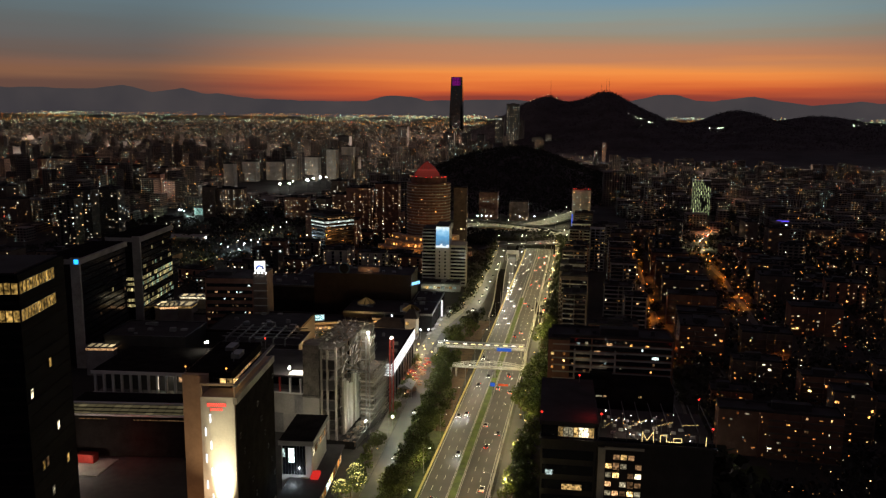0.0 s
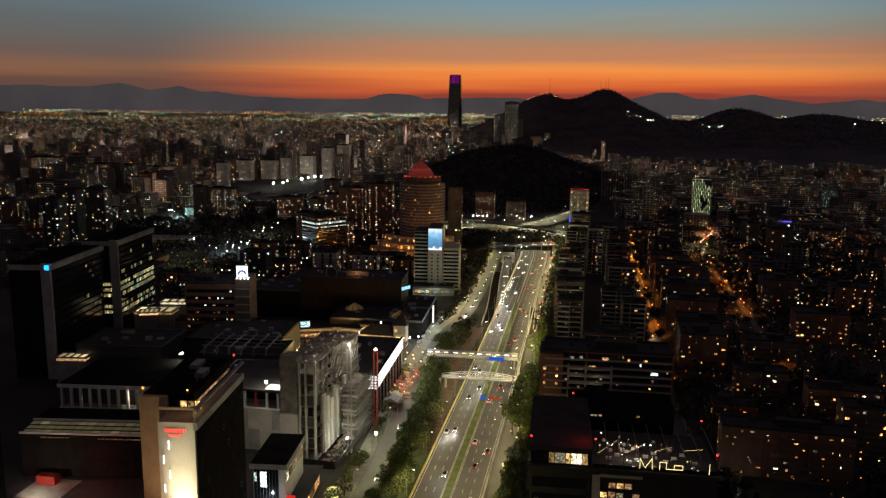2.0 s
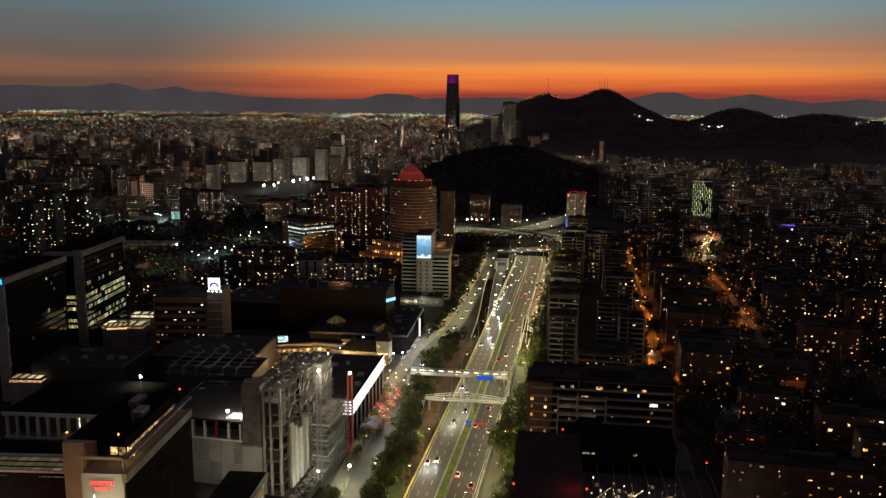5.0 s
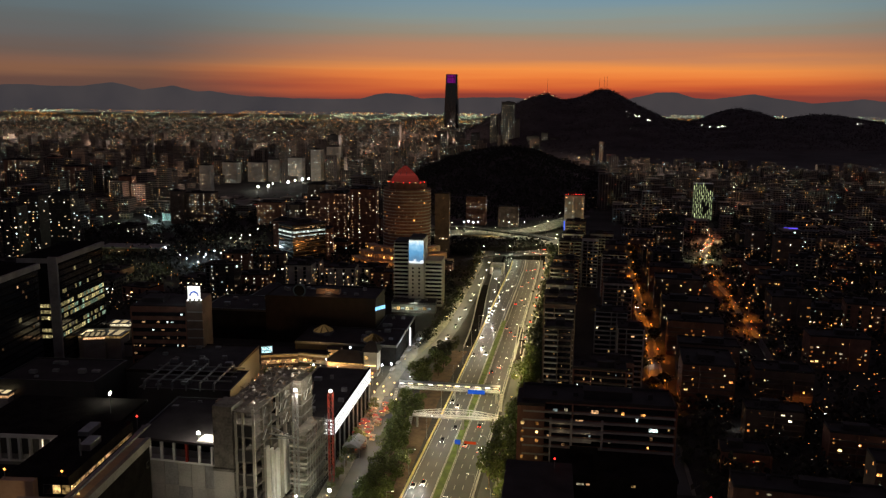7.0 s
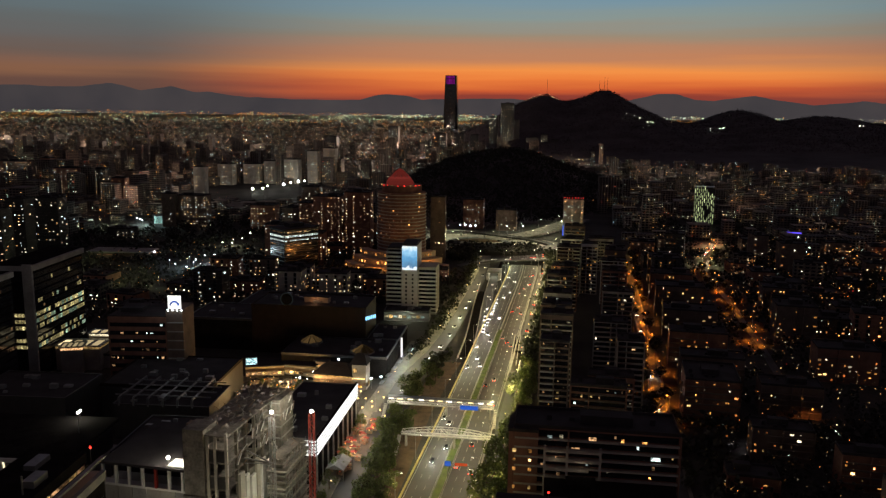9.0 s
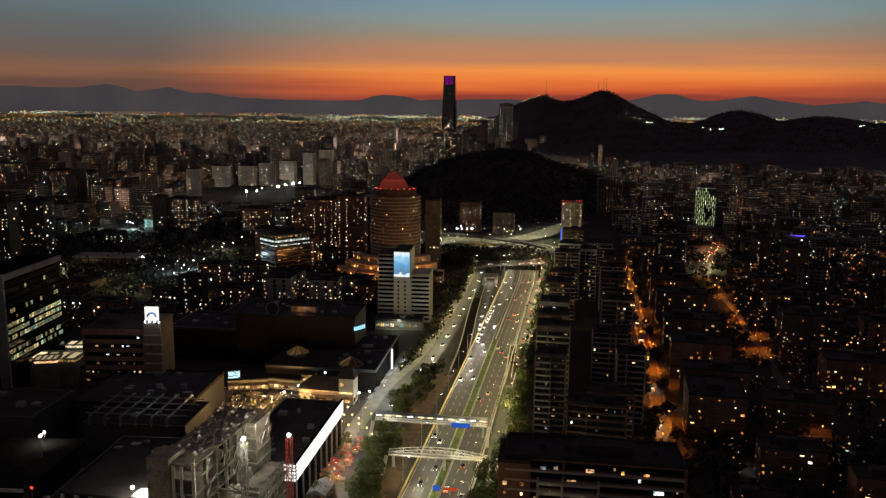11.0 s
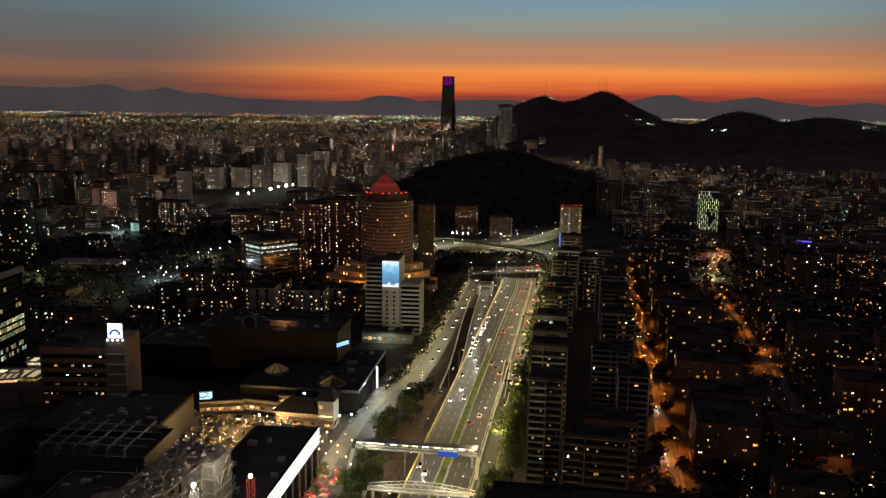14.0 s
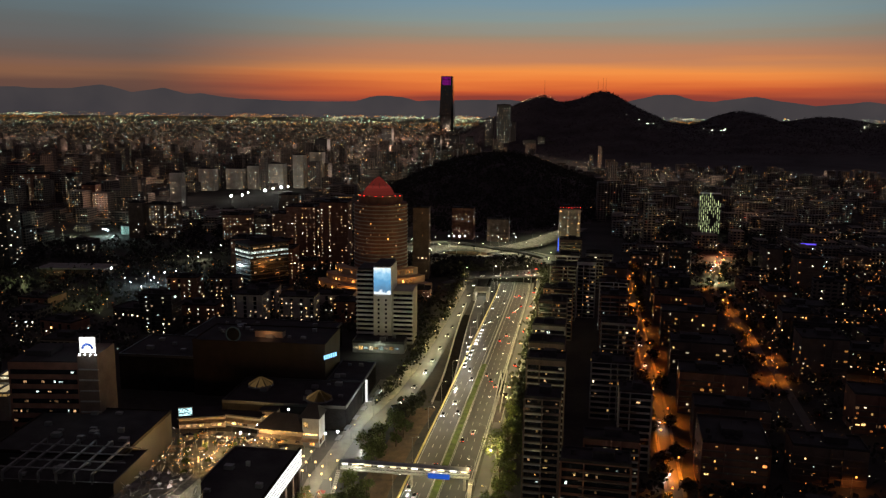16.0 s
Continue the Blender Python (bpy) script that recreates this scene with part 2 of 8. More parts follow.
faint_light = glow("faint_light", WARM, 2.0, 1.0, island=True, colours=[
    (0.0, (1.0, 0.4, 0.16, 1)), (0.3, (1.0, 0.64, 0.36, 1)), (0.6, (1.0, 0.9, 0.7, 1)), (0.78, (0.7, 1.0, 0.8, 1)), (0.9, (0.65, 0.85, 1.0, 1))])

horizon_light = glow("horizon_light", WARM, 4.2, 0.9, island=True, colours=[
    (0.0, (0.95, 1.0, 0.55, 1)), (0.3, (0.65, 1.0, 0.6, 1)), (0.6, (1.0, 0.9, 0.6, 1)), (0.8, (0.5, 1.0, 0.8, 1)), (0.93, (1.0, 0.45, 0.08, 1))])
sodium_light = glow("sodium_light", WARM, 3.0, 0.9, island=True, colours=[
    (0.0, (1.0, 0.3, 0.03, 1)), (0.4, (1.0, 0.42, 0.07, 1)), (0.75, (1.0, 0.55, 0.14, 1)), (0.92, (0.8, 1.0, 0.5, 1))])
district_light = glow("district_light", WARM, 4.0, 1.5, island=True, colours=[
    (0.0, (1.0, 0.3, 0.06, 1)), (0.42, (1.0, 0.55, 0.2, 1)), (0.74, (1.0, 0.86, 0.55, 1)), (0.92, (0.75, 1.0, 0.8, 1)), (0.985, (1.0, 0.05, 0.03, 1))])
win_ember = glow("win_ember", (1.0, 0.32, 0.08), 0.9, 2.4, patchy=True)
ROWS = {m.name: glow(m.name + "_row", c, s, 1.3, island=True) for m, c, s in ((win_warm, (1.0, 0.72, 0.38), 2.6), (win_orange, (1.0, 0.5, 0.18), 2.2), (win_pale, (1.0, 0.92, 0.68), 2.7), (win_cool, COOL, 2.6), (win_dim, (1.0, 0.66, 0.4), 1.1), (win_ember, (1.0, 0.38, 0.12), 1.5))}
FLATS = [glow(k + "_flat", c, s, 1.3, island=True) for k, c, s in (("win_warm", WARM, 1.3), ("win_orange", (1.0, 0.42, 0.1), 1.15), ("win_pale", PALE, 1.2), ("win_cool", COOL, 1.1), ("win_dim", (1.0, 0.55, 0.25), 0.5), ("win_ember", (1.0, 0.3, 0.07), 0.7))]
stucco = surface("stucco", (0.17, 0.125, 0.1), 0.3, 0.9, scale=0.15, fine=1.5)

# ---- mesh helpers ----
class Shape:
    """Collects vertices and faces of one mesh."""

    def __init__(self):
        self.v, self.f, self.m = [], [], []

    def add(self, verts, faces, m=0):
        k = len(self.v)
        self.v += verts
        self.f += [tuple(i + k for i in f) for f in faces]
        self.m += [m] * len(faces)
        return self

    def box(self, x0, x1, y0, y1, z0, z1, m=0, taper=0.0):
        a = taper
        return self.add([(x0, y0, z0), (x1, y0, z0), (x1, y1, z0), (x0, y1, z0), (x0 + a, y0 + a, z1), (x1 - a, y0 + a, z1), (x1 - a, y1 - a, z1), (x0 + a, y1 - a, z1)],
                        [(3, 2, 1, 0), (4, 5, 6, 7), (0, 1, 5, 4), (1, 2, 6, 5), (2, 3, 7, 6), (3, 0, 4, 7)], m)

    def beam(self, a, b, w, m=0):
        """A square bar from a to b."""
        a, b = Vector(a), Vector(b)
        d = (b - a).normalized()
        s = d.cross(Vector((0, 0, 1)) if abs(d.z) < 0.95 else Vector((1, 0, 0))).normalized() * w / 2
        u = d.cross(s).normalized() * w / 2
        vs = [tuple(p + i * s + j * u) for p in (a, b) for i, j in ((-1, -1), (1, -1), (1, 1), (-1, 1))]
        return self.add(vs, [(3, 2, 1, 0), (4, 5, 6, 7), (0, 1, 5, 4), (1, 2, 6, 5), (2, 3, 7, 6), (3, 0, 4, 7)], m)

    def tube(self, cx, cy, z0, z1, r0, r1=None, n=12, m=0, caps=True):
        r1 = r0 if r1 is None else r1
        vs = [(cx + r * math.cos(2 * math.pi * i / n), cy + r * math.sin(2 * math.pi * i / n), z) for r, z in ((r0, z0), (r1, z1)) for i in range(n)]
        fs = [(i, (i + 1) % n, n + (i + 1) % n, n + i) for i in range(n)]
        if caps:
            fs += [tuple(range(n - 1, -1, -1)), tuple(range(n, 2 * n))]
        return self.add(vs, fs, m)

    def octa(self, c, r, m=0):
        x, y, z = c
        return self.add([(x + r, y, z), (x - r, y, z), (x, y + r, z), (x, y - r, z), (x, y, z + r), (x, y, z - r)],
                        [(0, 2, 4), (2, 1, 4), (1, 3, 4), (3, 0, 4), (2, 0, 5), (1, 2, 5), (3, 1, 5), (0, 3, 5)], m)

    def ball(self, c, r, m=0, n=8):
        x, y, z = c
        rows = [(r * math.cos(e), r * math.sin(e)) for e in (-1.05, -0.52, 0, 0.52, 1.05)]
        vs = [(x + q * math.cos(2 * math.pi * i / n), y + q * math.sin(2 * math.pi * i / n), z + h) for q, h in rows for i in range(n)] + [(x, y, z - r), (x, y, z + r)]
        fs = [(n * j + i, n * j + (i + 1) % n, n * j + n + (i + 1) % n, n * j + n + i) for j in range(4) for i in range(n)]
        fs += [((i + 1) % n, i, 5 * n) for i in range(n)] + [(4 * n + i, 4 * n + (i + 1) % n, 5 * n + 1) for i in range(n)]
        return self.add(vs, fs, m)

    def mesh(self, name, mats, smooth=False):
        me = bpy.data.meshes.new(name)
        me.from_pydata(self.v, [], self.f)
        for mt in (mats if isinstance(mats, (list, tuple)) else [mats]):
            me.materials.append(mt)
        me.polygons.foreach_set("material_index", self.m)
        if smooth:
            me.polygons.foreach_set("use_smooth", [True] * len(self.f))
        me.update()
        return me


def part(name, shape, mats, parent, label="", at=None):
    ob = new(name, shape.mesh(name, mats) if isinstance(shape, Shape) else shape)
    ob.parent = parent
    if at is not None:
        ob.matrix_basis = at
    if label:
        ob["label"] = label
    return ob


def thing(name, m, label, category, group="", kind=""):
    ob = new(name)
    ob.empty_display_size = 1
    ob.matrix_basis = m
    return tagged(ob, label, category, group, kind)


def structure(name, shape, mats, label, category):
    return tagged(new(name, shape.mesh(name, mats)), label, category, kind="structure")


def bulk(name, V, F, mats, label, category, idx=None):
    me = bpy.data.meshes.new(name)
    me.from_pydata(V.tolist(), [], F.tolist())
    for mt in (mats if isinstance(mats, (list, tuple)) else [mats]):
        me.materials.append(mt)
    if idx is not None:
        me.polygons.foreach_set("material_index", idx)
    me.update()
    return tagged(new(name, me), label, category, kind="stuff")


def bulk_boxes(b):
    """Vertices and faces of many boxes, rows of x0 x1 y0 y1 z0 z1."""
    b = np.asarray(b, float)
    c = np.array([[0, 2, 4], [1, 2, 4], [1, 3, 4], [0, 3, 4], [0, 2, 5], [1, 2, 5], [1, 3, 5], [0, 3, 5]])
    V = b[:, c].reshape(-1, 3)
    f = np.array([[4, 5, 6, 7], [0, 1, 5, 4], [1, 2, 6, 5], [2, 3, 7, 6], [3, 0, 4, 7]])
    return V, (f[None] + 8 * np.arange(len(b))[:, None, None]).reshape(-1, 4)


def bulk_octas(c, r):
    c, r = np.asarray(c, float), np.asarray(r, float)
    d = np.array([[1, 0, 0], [-1, 0, 0], [0, 1, 0], [0, -1, 0], [0, 0, 1], [0, 0, -1]])
    V = (c[:, None] + d[None] * r[:, None, None]).reshape(-1, 3)
    f = np.array([[0, 2, 4], [2, 1, 4], [1, 3, 4], [3, 0, 4], [2, 0, 5], [1, 2, 5], [3, 1, 5], [0, 3, 5]])
    return V, (f[None] + 6 * np.arange(len(c))[:, None, None]).reshape(-1, 3)


# ---- the lie of the land ----
def rise(x, y):
    """The plain climbs gently towards the rim of the basin."""
    r = np.hypot(x, y)
    return 80.0 * (np.maximum(r - 900.0, 0) / 2950.0) ** 1.884


FOOT = [(600, 3000, 40, 330, 650), (1150, 2900, 36, 420, 700), (200, 2950, 30, 260, 500)]
CREST = [(-450, 50), (-350, 88), (-312, 108), (-226, 152), (-177, 186), (-140, 206), (-67, 231), (-26, 243), (6, 228), (43, 214), (79, 218), (127, 230), (175, 250), (210, 261), (246, 257), (283, 236), (320, 212),
         (369, 188), (417, 165), (466, 137), (538, 123), (607, 128), (665, 143), (684, 162), (766, 183), (812, 177), (871, 155), (902, 135), (952, 137), (1086, 161), (1142, 160), (1221, 147), (1289, 131), (1530, 125), (1900, 110), (2400, 60)]
WOOD = [(-92, 1690, 72, 112, 330), (30, 1720, 30, 100, 300), (-215, 1720, 30, 80, 300)]


def lumps(x, y, items):
    return sum(a * np.exp(-((x - cx) / sx) ** 2 - ((y - cy) / sy) ** 2) for cx, cy, a, sx, sy in items)


def hills(x, y):
    """The long ridge on the rim and the foothills before it."""
    cx, cz = np.array(CREST, float).T
    top = np.interp(x, cx, cz, 0, 0) - rise(x, np.full_like(np.asarray(x, float), 3600.0)) - lumps(x, 3600.0, FOOT) + 4
    return np.maximum(top, 0) * np.exp(-((y - 3600) / 560) ** 2) + lumps(x, y, FOOT)


def land(x, y):
    return rise(x, y) + np.maximum(hills(x, y) - 3, 0) + np.maximum(lumps(x, y, WOOD) - 9, 0)


rng = np.random.default_rng(7)
rads = np.concatenate([np.linspace(0, 1000, 30), np.linspace(1030, 4900, 150)])
angs = np.radians(np.concatenate([np.linspace(-60, 60, 200), np.linspace(66, 294, 36)]))
RR, AA = np.meshgrid(rads, angs, indexing="ij")
GX, GY = RR * np.sin(AA), RR * np.cos(AA)
rough_hill = np.array([[noise.fractal((x / 90, y / 90, 0), 1.0, 2.0, 5) for x, y in zip(rx, ry)] for rx, ry in zip(GX, GY)])
hillness = np.clip((hills(GX, GY) + lumps(GX, GY, WOOD)) / 60, 0, 1)
GZ = land(GX, GY) + rough_hill * 6 * hillness
nr, na = GX.shape
idx = np.arange(nr * na).reshape(nr, na)
nxt = np.roll(idx, -1, axis=1)
GF = np.stack([idx[:-1], idx[1:], nxt[1:], nxt[:-1]], -1).reshape(-1, 4)
me = bpy.data.meshes.new("ground")
me.from_pydata(np.stack([GX, GY, GZ], -1).reshape(-1, 3).tolist(), [], GF.tolist())
me.materials.append(earth)
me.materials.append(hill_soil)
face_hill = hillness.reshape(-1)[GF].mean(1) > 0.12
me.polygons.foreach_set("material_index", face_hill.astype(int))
me.polygons.foreach_set("use_smooth", [True] * len(GF))
me.update()
tagged(new("ground", me), "dark city basin floor rising to wooded hills", "ground", kind="structure")

# far ranges, a glowing backdrop on the basin's rim, haze put into its grey
mtn = bpy.data.materials.new("far_range_haze")
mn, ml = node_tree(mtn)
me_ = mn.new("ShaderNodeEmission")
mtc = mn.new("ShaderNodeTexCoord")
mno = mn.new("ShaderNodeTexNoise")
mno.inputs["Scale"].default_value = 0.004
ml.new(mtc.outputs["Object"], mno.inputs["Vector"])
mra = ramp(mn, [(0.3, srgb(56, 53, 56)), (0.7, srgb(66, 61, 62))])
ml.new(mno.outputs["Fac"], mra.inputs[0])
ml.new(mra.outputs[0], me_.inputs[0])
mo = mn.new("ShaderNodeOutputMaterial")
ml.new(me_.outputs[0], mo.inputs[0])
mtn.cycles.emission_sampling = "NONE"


PEAKS = [(-60, 1.7), (-45, 1.5), (-36.2, 1.54), (-34.6, 1.61), (-33.4, 1.51), (-31.4, 1.59), (-30.6, 1.75), (-29.9, 1.84), (-29.2, 1.71), (-28, 1.41), (-27.3, 1.5), (-26.1, 1.74), (-25.3, 1.5), (-24.6, 1.32), (-23.7, 1.4),
         (-22.6, 1.21), (-21.1, 1.08), (-18.8, 1.0), (-15, 0.97), (-13.4, 1.03), (-12.6, 1.31), (-11.8, 1.44), (-10.2, 1.34), (-9.2, 1.08), (-5.1, 1.2), (-3.1, 1.21), (-0.7, 1.08), (3.2, 1.07), (5.1, 1.16), (6.2, 1.39), (7.1, 1.62),
         (8.4, 1.59), (9.5, 1.26), (10.6, 1.15), (12, 1.37), (13.2, 1.49), (14.8, 1.2), (16.8, 0.92), (18.7, 1.1), (19.6, 1.21), (20.8, 1.04), (28, 1.3), (40, 1.5), (60, 1.3)]


def skyline(a):
    """The height of the far range, in degrees, at a bearing."""
    return float(np.interp(a, *zip(*PEAKS))) + 0.03 * noise.fractal((a / 1.7, 1.7, 0), 0.9, 2.0, 7)


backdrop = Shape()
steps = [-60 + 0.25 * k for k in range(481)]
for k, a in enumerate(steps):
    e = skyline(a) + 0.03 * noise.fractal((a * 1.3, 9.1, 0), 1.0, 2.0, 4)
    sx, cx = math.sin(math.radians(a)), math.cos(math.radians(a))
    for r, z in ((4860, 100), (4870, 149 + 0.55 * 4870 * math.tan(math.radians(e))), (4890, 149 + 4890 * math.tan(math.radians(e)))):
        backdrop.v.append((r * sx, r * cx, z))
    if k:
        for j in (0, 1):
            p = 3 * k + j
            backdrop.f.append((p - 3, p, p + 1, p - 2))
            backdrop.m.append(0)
structure("backdrop", backdrop, mtn, "self-glowing mountain range with haze painted into its grey", "mountains")


# ---- roads ----
def centre(y):
    """The middle of the expressway at y."""
    return np.interp(y, [-200, 285, 450, 670, 844, 950, 1050, 1150, 1300], [-52, -34.5, -27.5, -20, -14, -14, -22, -45, -95])


def service_left(y):
    return np.interp(y, [150, 323, 379, 410, 470, 530, 580, 620, 700, 775, 860, 960], [-66, -65.5, -66.5, -67, -70.5, -67, -59.5, -56.5, -54, -52.5, -52, -58])


def street_a(y):
    return np.interp(y, [380, 483, 600, 664, 782, 940, 1020], [68, 72, 79, 81, 86, 95, 99])


def street_b(y):
    return np.interp(y, [560, 643, 690, 745, 796, 888, 1021, 1100], [150, 157, 158, 163, 163, 165, 198, 220])


def ribbon(shape, line, a, b, y0, y1, z0, z1, step=10.0, m=0, gap=None):
    """A strip between offsets a and b of a line, with its thickness."""
    ys = np.arange(y0, y1 + step / 2, step)
    k = len(shape.v)
    for y in ys:
        c = float(line(y))
        shape.v += [(c + a, y, z0), (c + b, y, z0), (c + a, y, z1), (c + b, y, z1)]
    for q in range(len(ys) - 1):
        o = k + 4 * q
        shape.f += [(o + 2, o + 3, o + 7, o + 6), (o, o + 2, o + 6, o + 4), (o + 3, o + 1, o + 5, o + 7)]
    e = k + 4 * (len(ys) - 1)
    shape.f += [(k, k + 1, k + 3, k + 2), (e + 1, e, e + 2, e + 3)]
    shape.m += [m] * (len(shape.f) - len(shape.m))
    return shape


structure("road_expressway", ribbon(Shape(), centre, -13, 13.6, -150, 1290, -0.2, 0.06), asphalt, "six-lane asphalt expressway lit by lamps", "road")
structure("median", ribbon(Shape(), centre, -1.5, 1.5, -150, 640, 0.0, 0.3), median_grass_lit, "narrow grass median between concrete kerbs", "median")
for side in (-1, 1):
    structure("kerb_median", ribbon(Shape(), centre, side * 1.65 - 0.13, side * 1.65 + 0.13, -150, 640, 0.0, 0.36), concrete, "pale concrete kerb of the median", "kerb")
structure("median_barrier", ribbon(Shape(), centre, -0.35, 0.35, 640, 890, 0.0, 0.9), concrete, "narrow concrete barrier between the carriageways", "barrier")
for k, off in enumerate((-12.6, -2.2, 2.2, 13.1)):
    structure("edge_line", ribbon(Shape(), centre, off - 0.12, off + 0.12, -150, 1040, 0.05, 0.075), line_paint, "solid white painted edge line", "road marking")
for off in (-9.2, -5.7, 5.7, 9.2):
    dashes = Shape()
    for y in np.arange(100, 1000, 10):
        ribbon(dashes, centre, off - 0.11, off + 0.11, y, y + 4, 0.05, 0.075, 4)
    structure("lane_dashes", dashes, line_paint, "white dashed lane markings", "road marking")
structure("guard_wall_left", ribbon(Shape(), centre, -14.0, -13.4, -150, 880, 0.0, 1.0), yellow_rail, "low yellowish concrete barrier along the expressway", "barrier")
structure("guard_wall_right", ribbon(Shape(), centre, 14.0, 14.6, -150, 880, 0.0, 1.1), concrete, "low concrete barrier along the expressway", "barrier")
structure("bank_left", ribbon(Shape(), lambda y: (centre(y) - 14 + service_left(y) + 7) / 2, -6.5, 6.5, 150, 350, -0.2, 0.12), grass, "dark grass bank beside the road", "bank")
structure("bank_left_mid", ribbon(Shape(), lambda y: (centre(y) - 14 + service_left(y) + 7) / 2, -6.5, 6.5, 350, 560, -0.2, 0.12), dry_bank, "bare brown earth bank beside the road", "bank")


def slip(y):
    """The middle of the slip road that climbs out of the tunnel mouth."""
    return np.interp(y, [610, 640, 700, 760, 830], [-32.5, -33.5, -36.2, -38.2, -39.5])


structure("road_slip", ribbon(Shape(), slip, -3.6, 3.6, 610, 830, -0.2, 0.1), asphalt, "asphalt slip road coming out of a short tunnel", "road")
# flat black strip: the trench's shade as colour, nothing is dug out
structure("trench", ribbon(Shape(), slip, -10.5, -4.3, 572, 760, -0.2, 0.14), black_cladding_and_shade, "flat black strip painted for the shade of the sunken trench", "trench")
structure("trench_wall", ribbon(Shape(), slip, -11.2, -10.6, 566, 800, -0.2, 1.5), concrete, "concrete retaining wall above the slip road", "wall")
structure("trench_kerb", ribbon(Shape(), slip, -4.3, -3.8, 600, 820, -0.2, 1.0), concrete, "low concrete parapet of the slip road", "wall")
structure("tunnel_mouth", Shape().box(-46, -44.2, 812, 836, 0, 6).box(-34.8, -33, 812, 836, 0, 6).box(-46, -33, 820, 838, 5.2, 6.6), concrete, "concrete mouth of a short road tunnel", "portal")
structure("pavement_mall", ribbon(Shape(), lambda y: -77.0 + 0.02 * (y - 480), -4.5, 3.5, 470, 600, -0.2, 0.34), paving, "pale mall walkway under cool lights", "pavement")
structure("road_service_left", ribbon(Shape(), service_left, -5, 5, 150, 960, -0.2, 0.16), asphalt, "asphalt service road under street lamps", "road")
structure("pavement_left", ribbon(Shape(), service_left, -12, -5.1, 150, 960, -0.2, 0.3), paving, "pale paved footway beside the shops", "pavement")
structure("verge_left", ribbon(Shape(), service_left, 5.1, 7.4, 150, 560, -0.2, 0.3), grass, "grass verge under trees", "verge")
structure("road_service_right", ribbon(Shape(), centre, 16, 21.5, -150, 1000, -0.2, 0.16), asphalt, "asphalt service road under bright lamps", "road")
structure("pavement_right", ribbon(Shape(), centre, 21.7, 26, -150, 1000, -0.2, 0.3), paving, "pale paved footway along the apartment blocks", "pavement")
structure("road_side_street", ribbon(Shape(), street_a, -2.7, 2.7, 380, 1020, -0.2, 0.1), asphalt, "narrow residential street under orange lamps", "road")
structure("pavement_side_street", ribbon(Shape(), street_a, -4.4, -2.8, 380, 1020, -0.2, 0.24), paving, "footway of a residential street", "pavement")
structure("pavement_side_street_far", ribbon(Shape(), street_a, 2.8, 4.4, 380, 1020, -0.2, 0.24), paving, "footway of a residential street", "pavement")
structure("road_back_street", ribbon(Shape(), street_b, -2.4, 2.4, 560, 1100, -0.2, 0.1), asphalt, "winding residential street under orange lamps", "road")

# thin black slab on the road stands in for the shaded ramp opening
structure("ramp_slot", Shape().box(-9.6, -6.4, 585, 625, 0.0, 0.24), black_cladding_and_shade, "thin black slab painted for the shaded ramp mouth", "ramp")
structure("ramp_wall", Shape().box(-10.1, -9.6, 560, 626, 0.0, 1.4).box(-6.4, -5.9, 560, 626, 0.0, 1.4), concrete, "pale retaining walls of the ramp", "wall")
# interchange: a flyover deck that curves across the expressway, with ramps
deck, piers = Shape(), Shape()


def arc_deck(shape, pts, w, z0, z1, n=40):
    p = [Vector(q) for q in pts]
    prev = None
    for k in range(n + 1):
        t = k / n * (len(p) - 1)
        i = min(int(t), len(p) - 2)
        f = t - i
        a, b, c, d = p[max(i - 1, 0)], p[i], p[i + 1], p[min(i + 2, len(p) - 1)]
        q = 0.5 * ((2 * b) + (c - a) * f + (2 * a - 5 * b + 4 * c - d) * f * f + (3 * b - a - 3 * c + d) * f ** 3)
        e = 0.5 * ((c - a) + 2 * (2 * a - 5 * b + 4 * c - d) * f + 3 * (3 * b - a - 3 * c + d) * f * f)
        s = Vector((e.y, -e.x, 0)).normalized() * w / 2
        row = [(q - s, z0), (q + s, z0), (q - s, z1), (q + s, z1)]
        row = [(v.x, v.y, v.z + z) for v, z in row]
        if prev:
            shape.add(prev + row, [(2, 3, 7, 6), (1, 0, 4, 5), (3, 1, 5, 7), (0, 2, 6, 4)])
        prev = row
    return shape


FLY = [(-190, 1020, 4), (-158, 1050, 6), (-128, 1068, 7), (-100, 1074, 7.5), (-69, 1058, 7.5), (-40, 1040, 7.5), (-11, 1023, 7), (12, 1006, 5)]
CLIMB = [(-62, 1050, 2.0), (-36, 1066, 3), (-10, 1092, 4.5), (12, 1128, 6), (34, 1176, 7.5), (52, 1225, 8)]
# apron, climb and far ramp in pale concrete put the lamplight into the colour
structure("road_apron", Shape().add([(-150, 990, 1.0), (-60, 1000, 1.0), (-5, 988, 1.0), (22, 992, 1.0), (26, 1040, 1.0), (-20, 1078, 1.0), (-110, 1088, 1.0), (-165, 1062, 1.0)], [tuple(range(8))]), raw_concrete, "wide pale road surface inside the interchange", "road")
structure("flyover", arc_deck(Shape(), FLY, 11, -1.4, 0), asphalt, "curved concrete flyover across the interchange", "flyover")
structure("road_climb", arc_deck(Shape(), CLIMB, 30, -1.4, 0), raw_concrete, "broad lit road climbing out of the interchange", "road")
structure("road_loop", arc_deck(Shape(), [(-118, 1018, 1.5), (-100, 1046, 1.8), (-72, 1052, 2.0), (-46, 1040, 2.0), (-40, 1022, 1.8), (-64, 1012, 1.6), (-96, 1004, 1.5), (-118, 990, 1.3)], 9, -0.6, 0), asphalt, "loop road inside the interchange", "road")
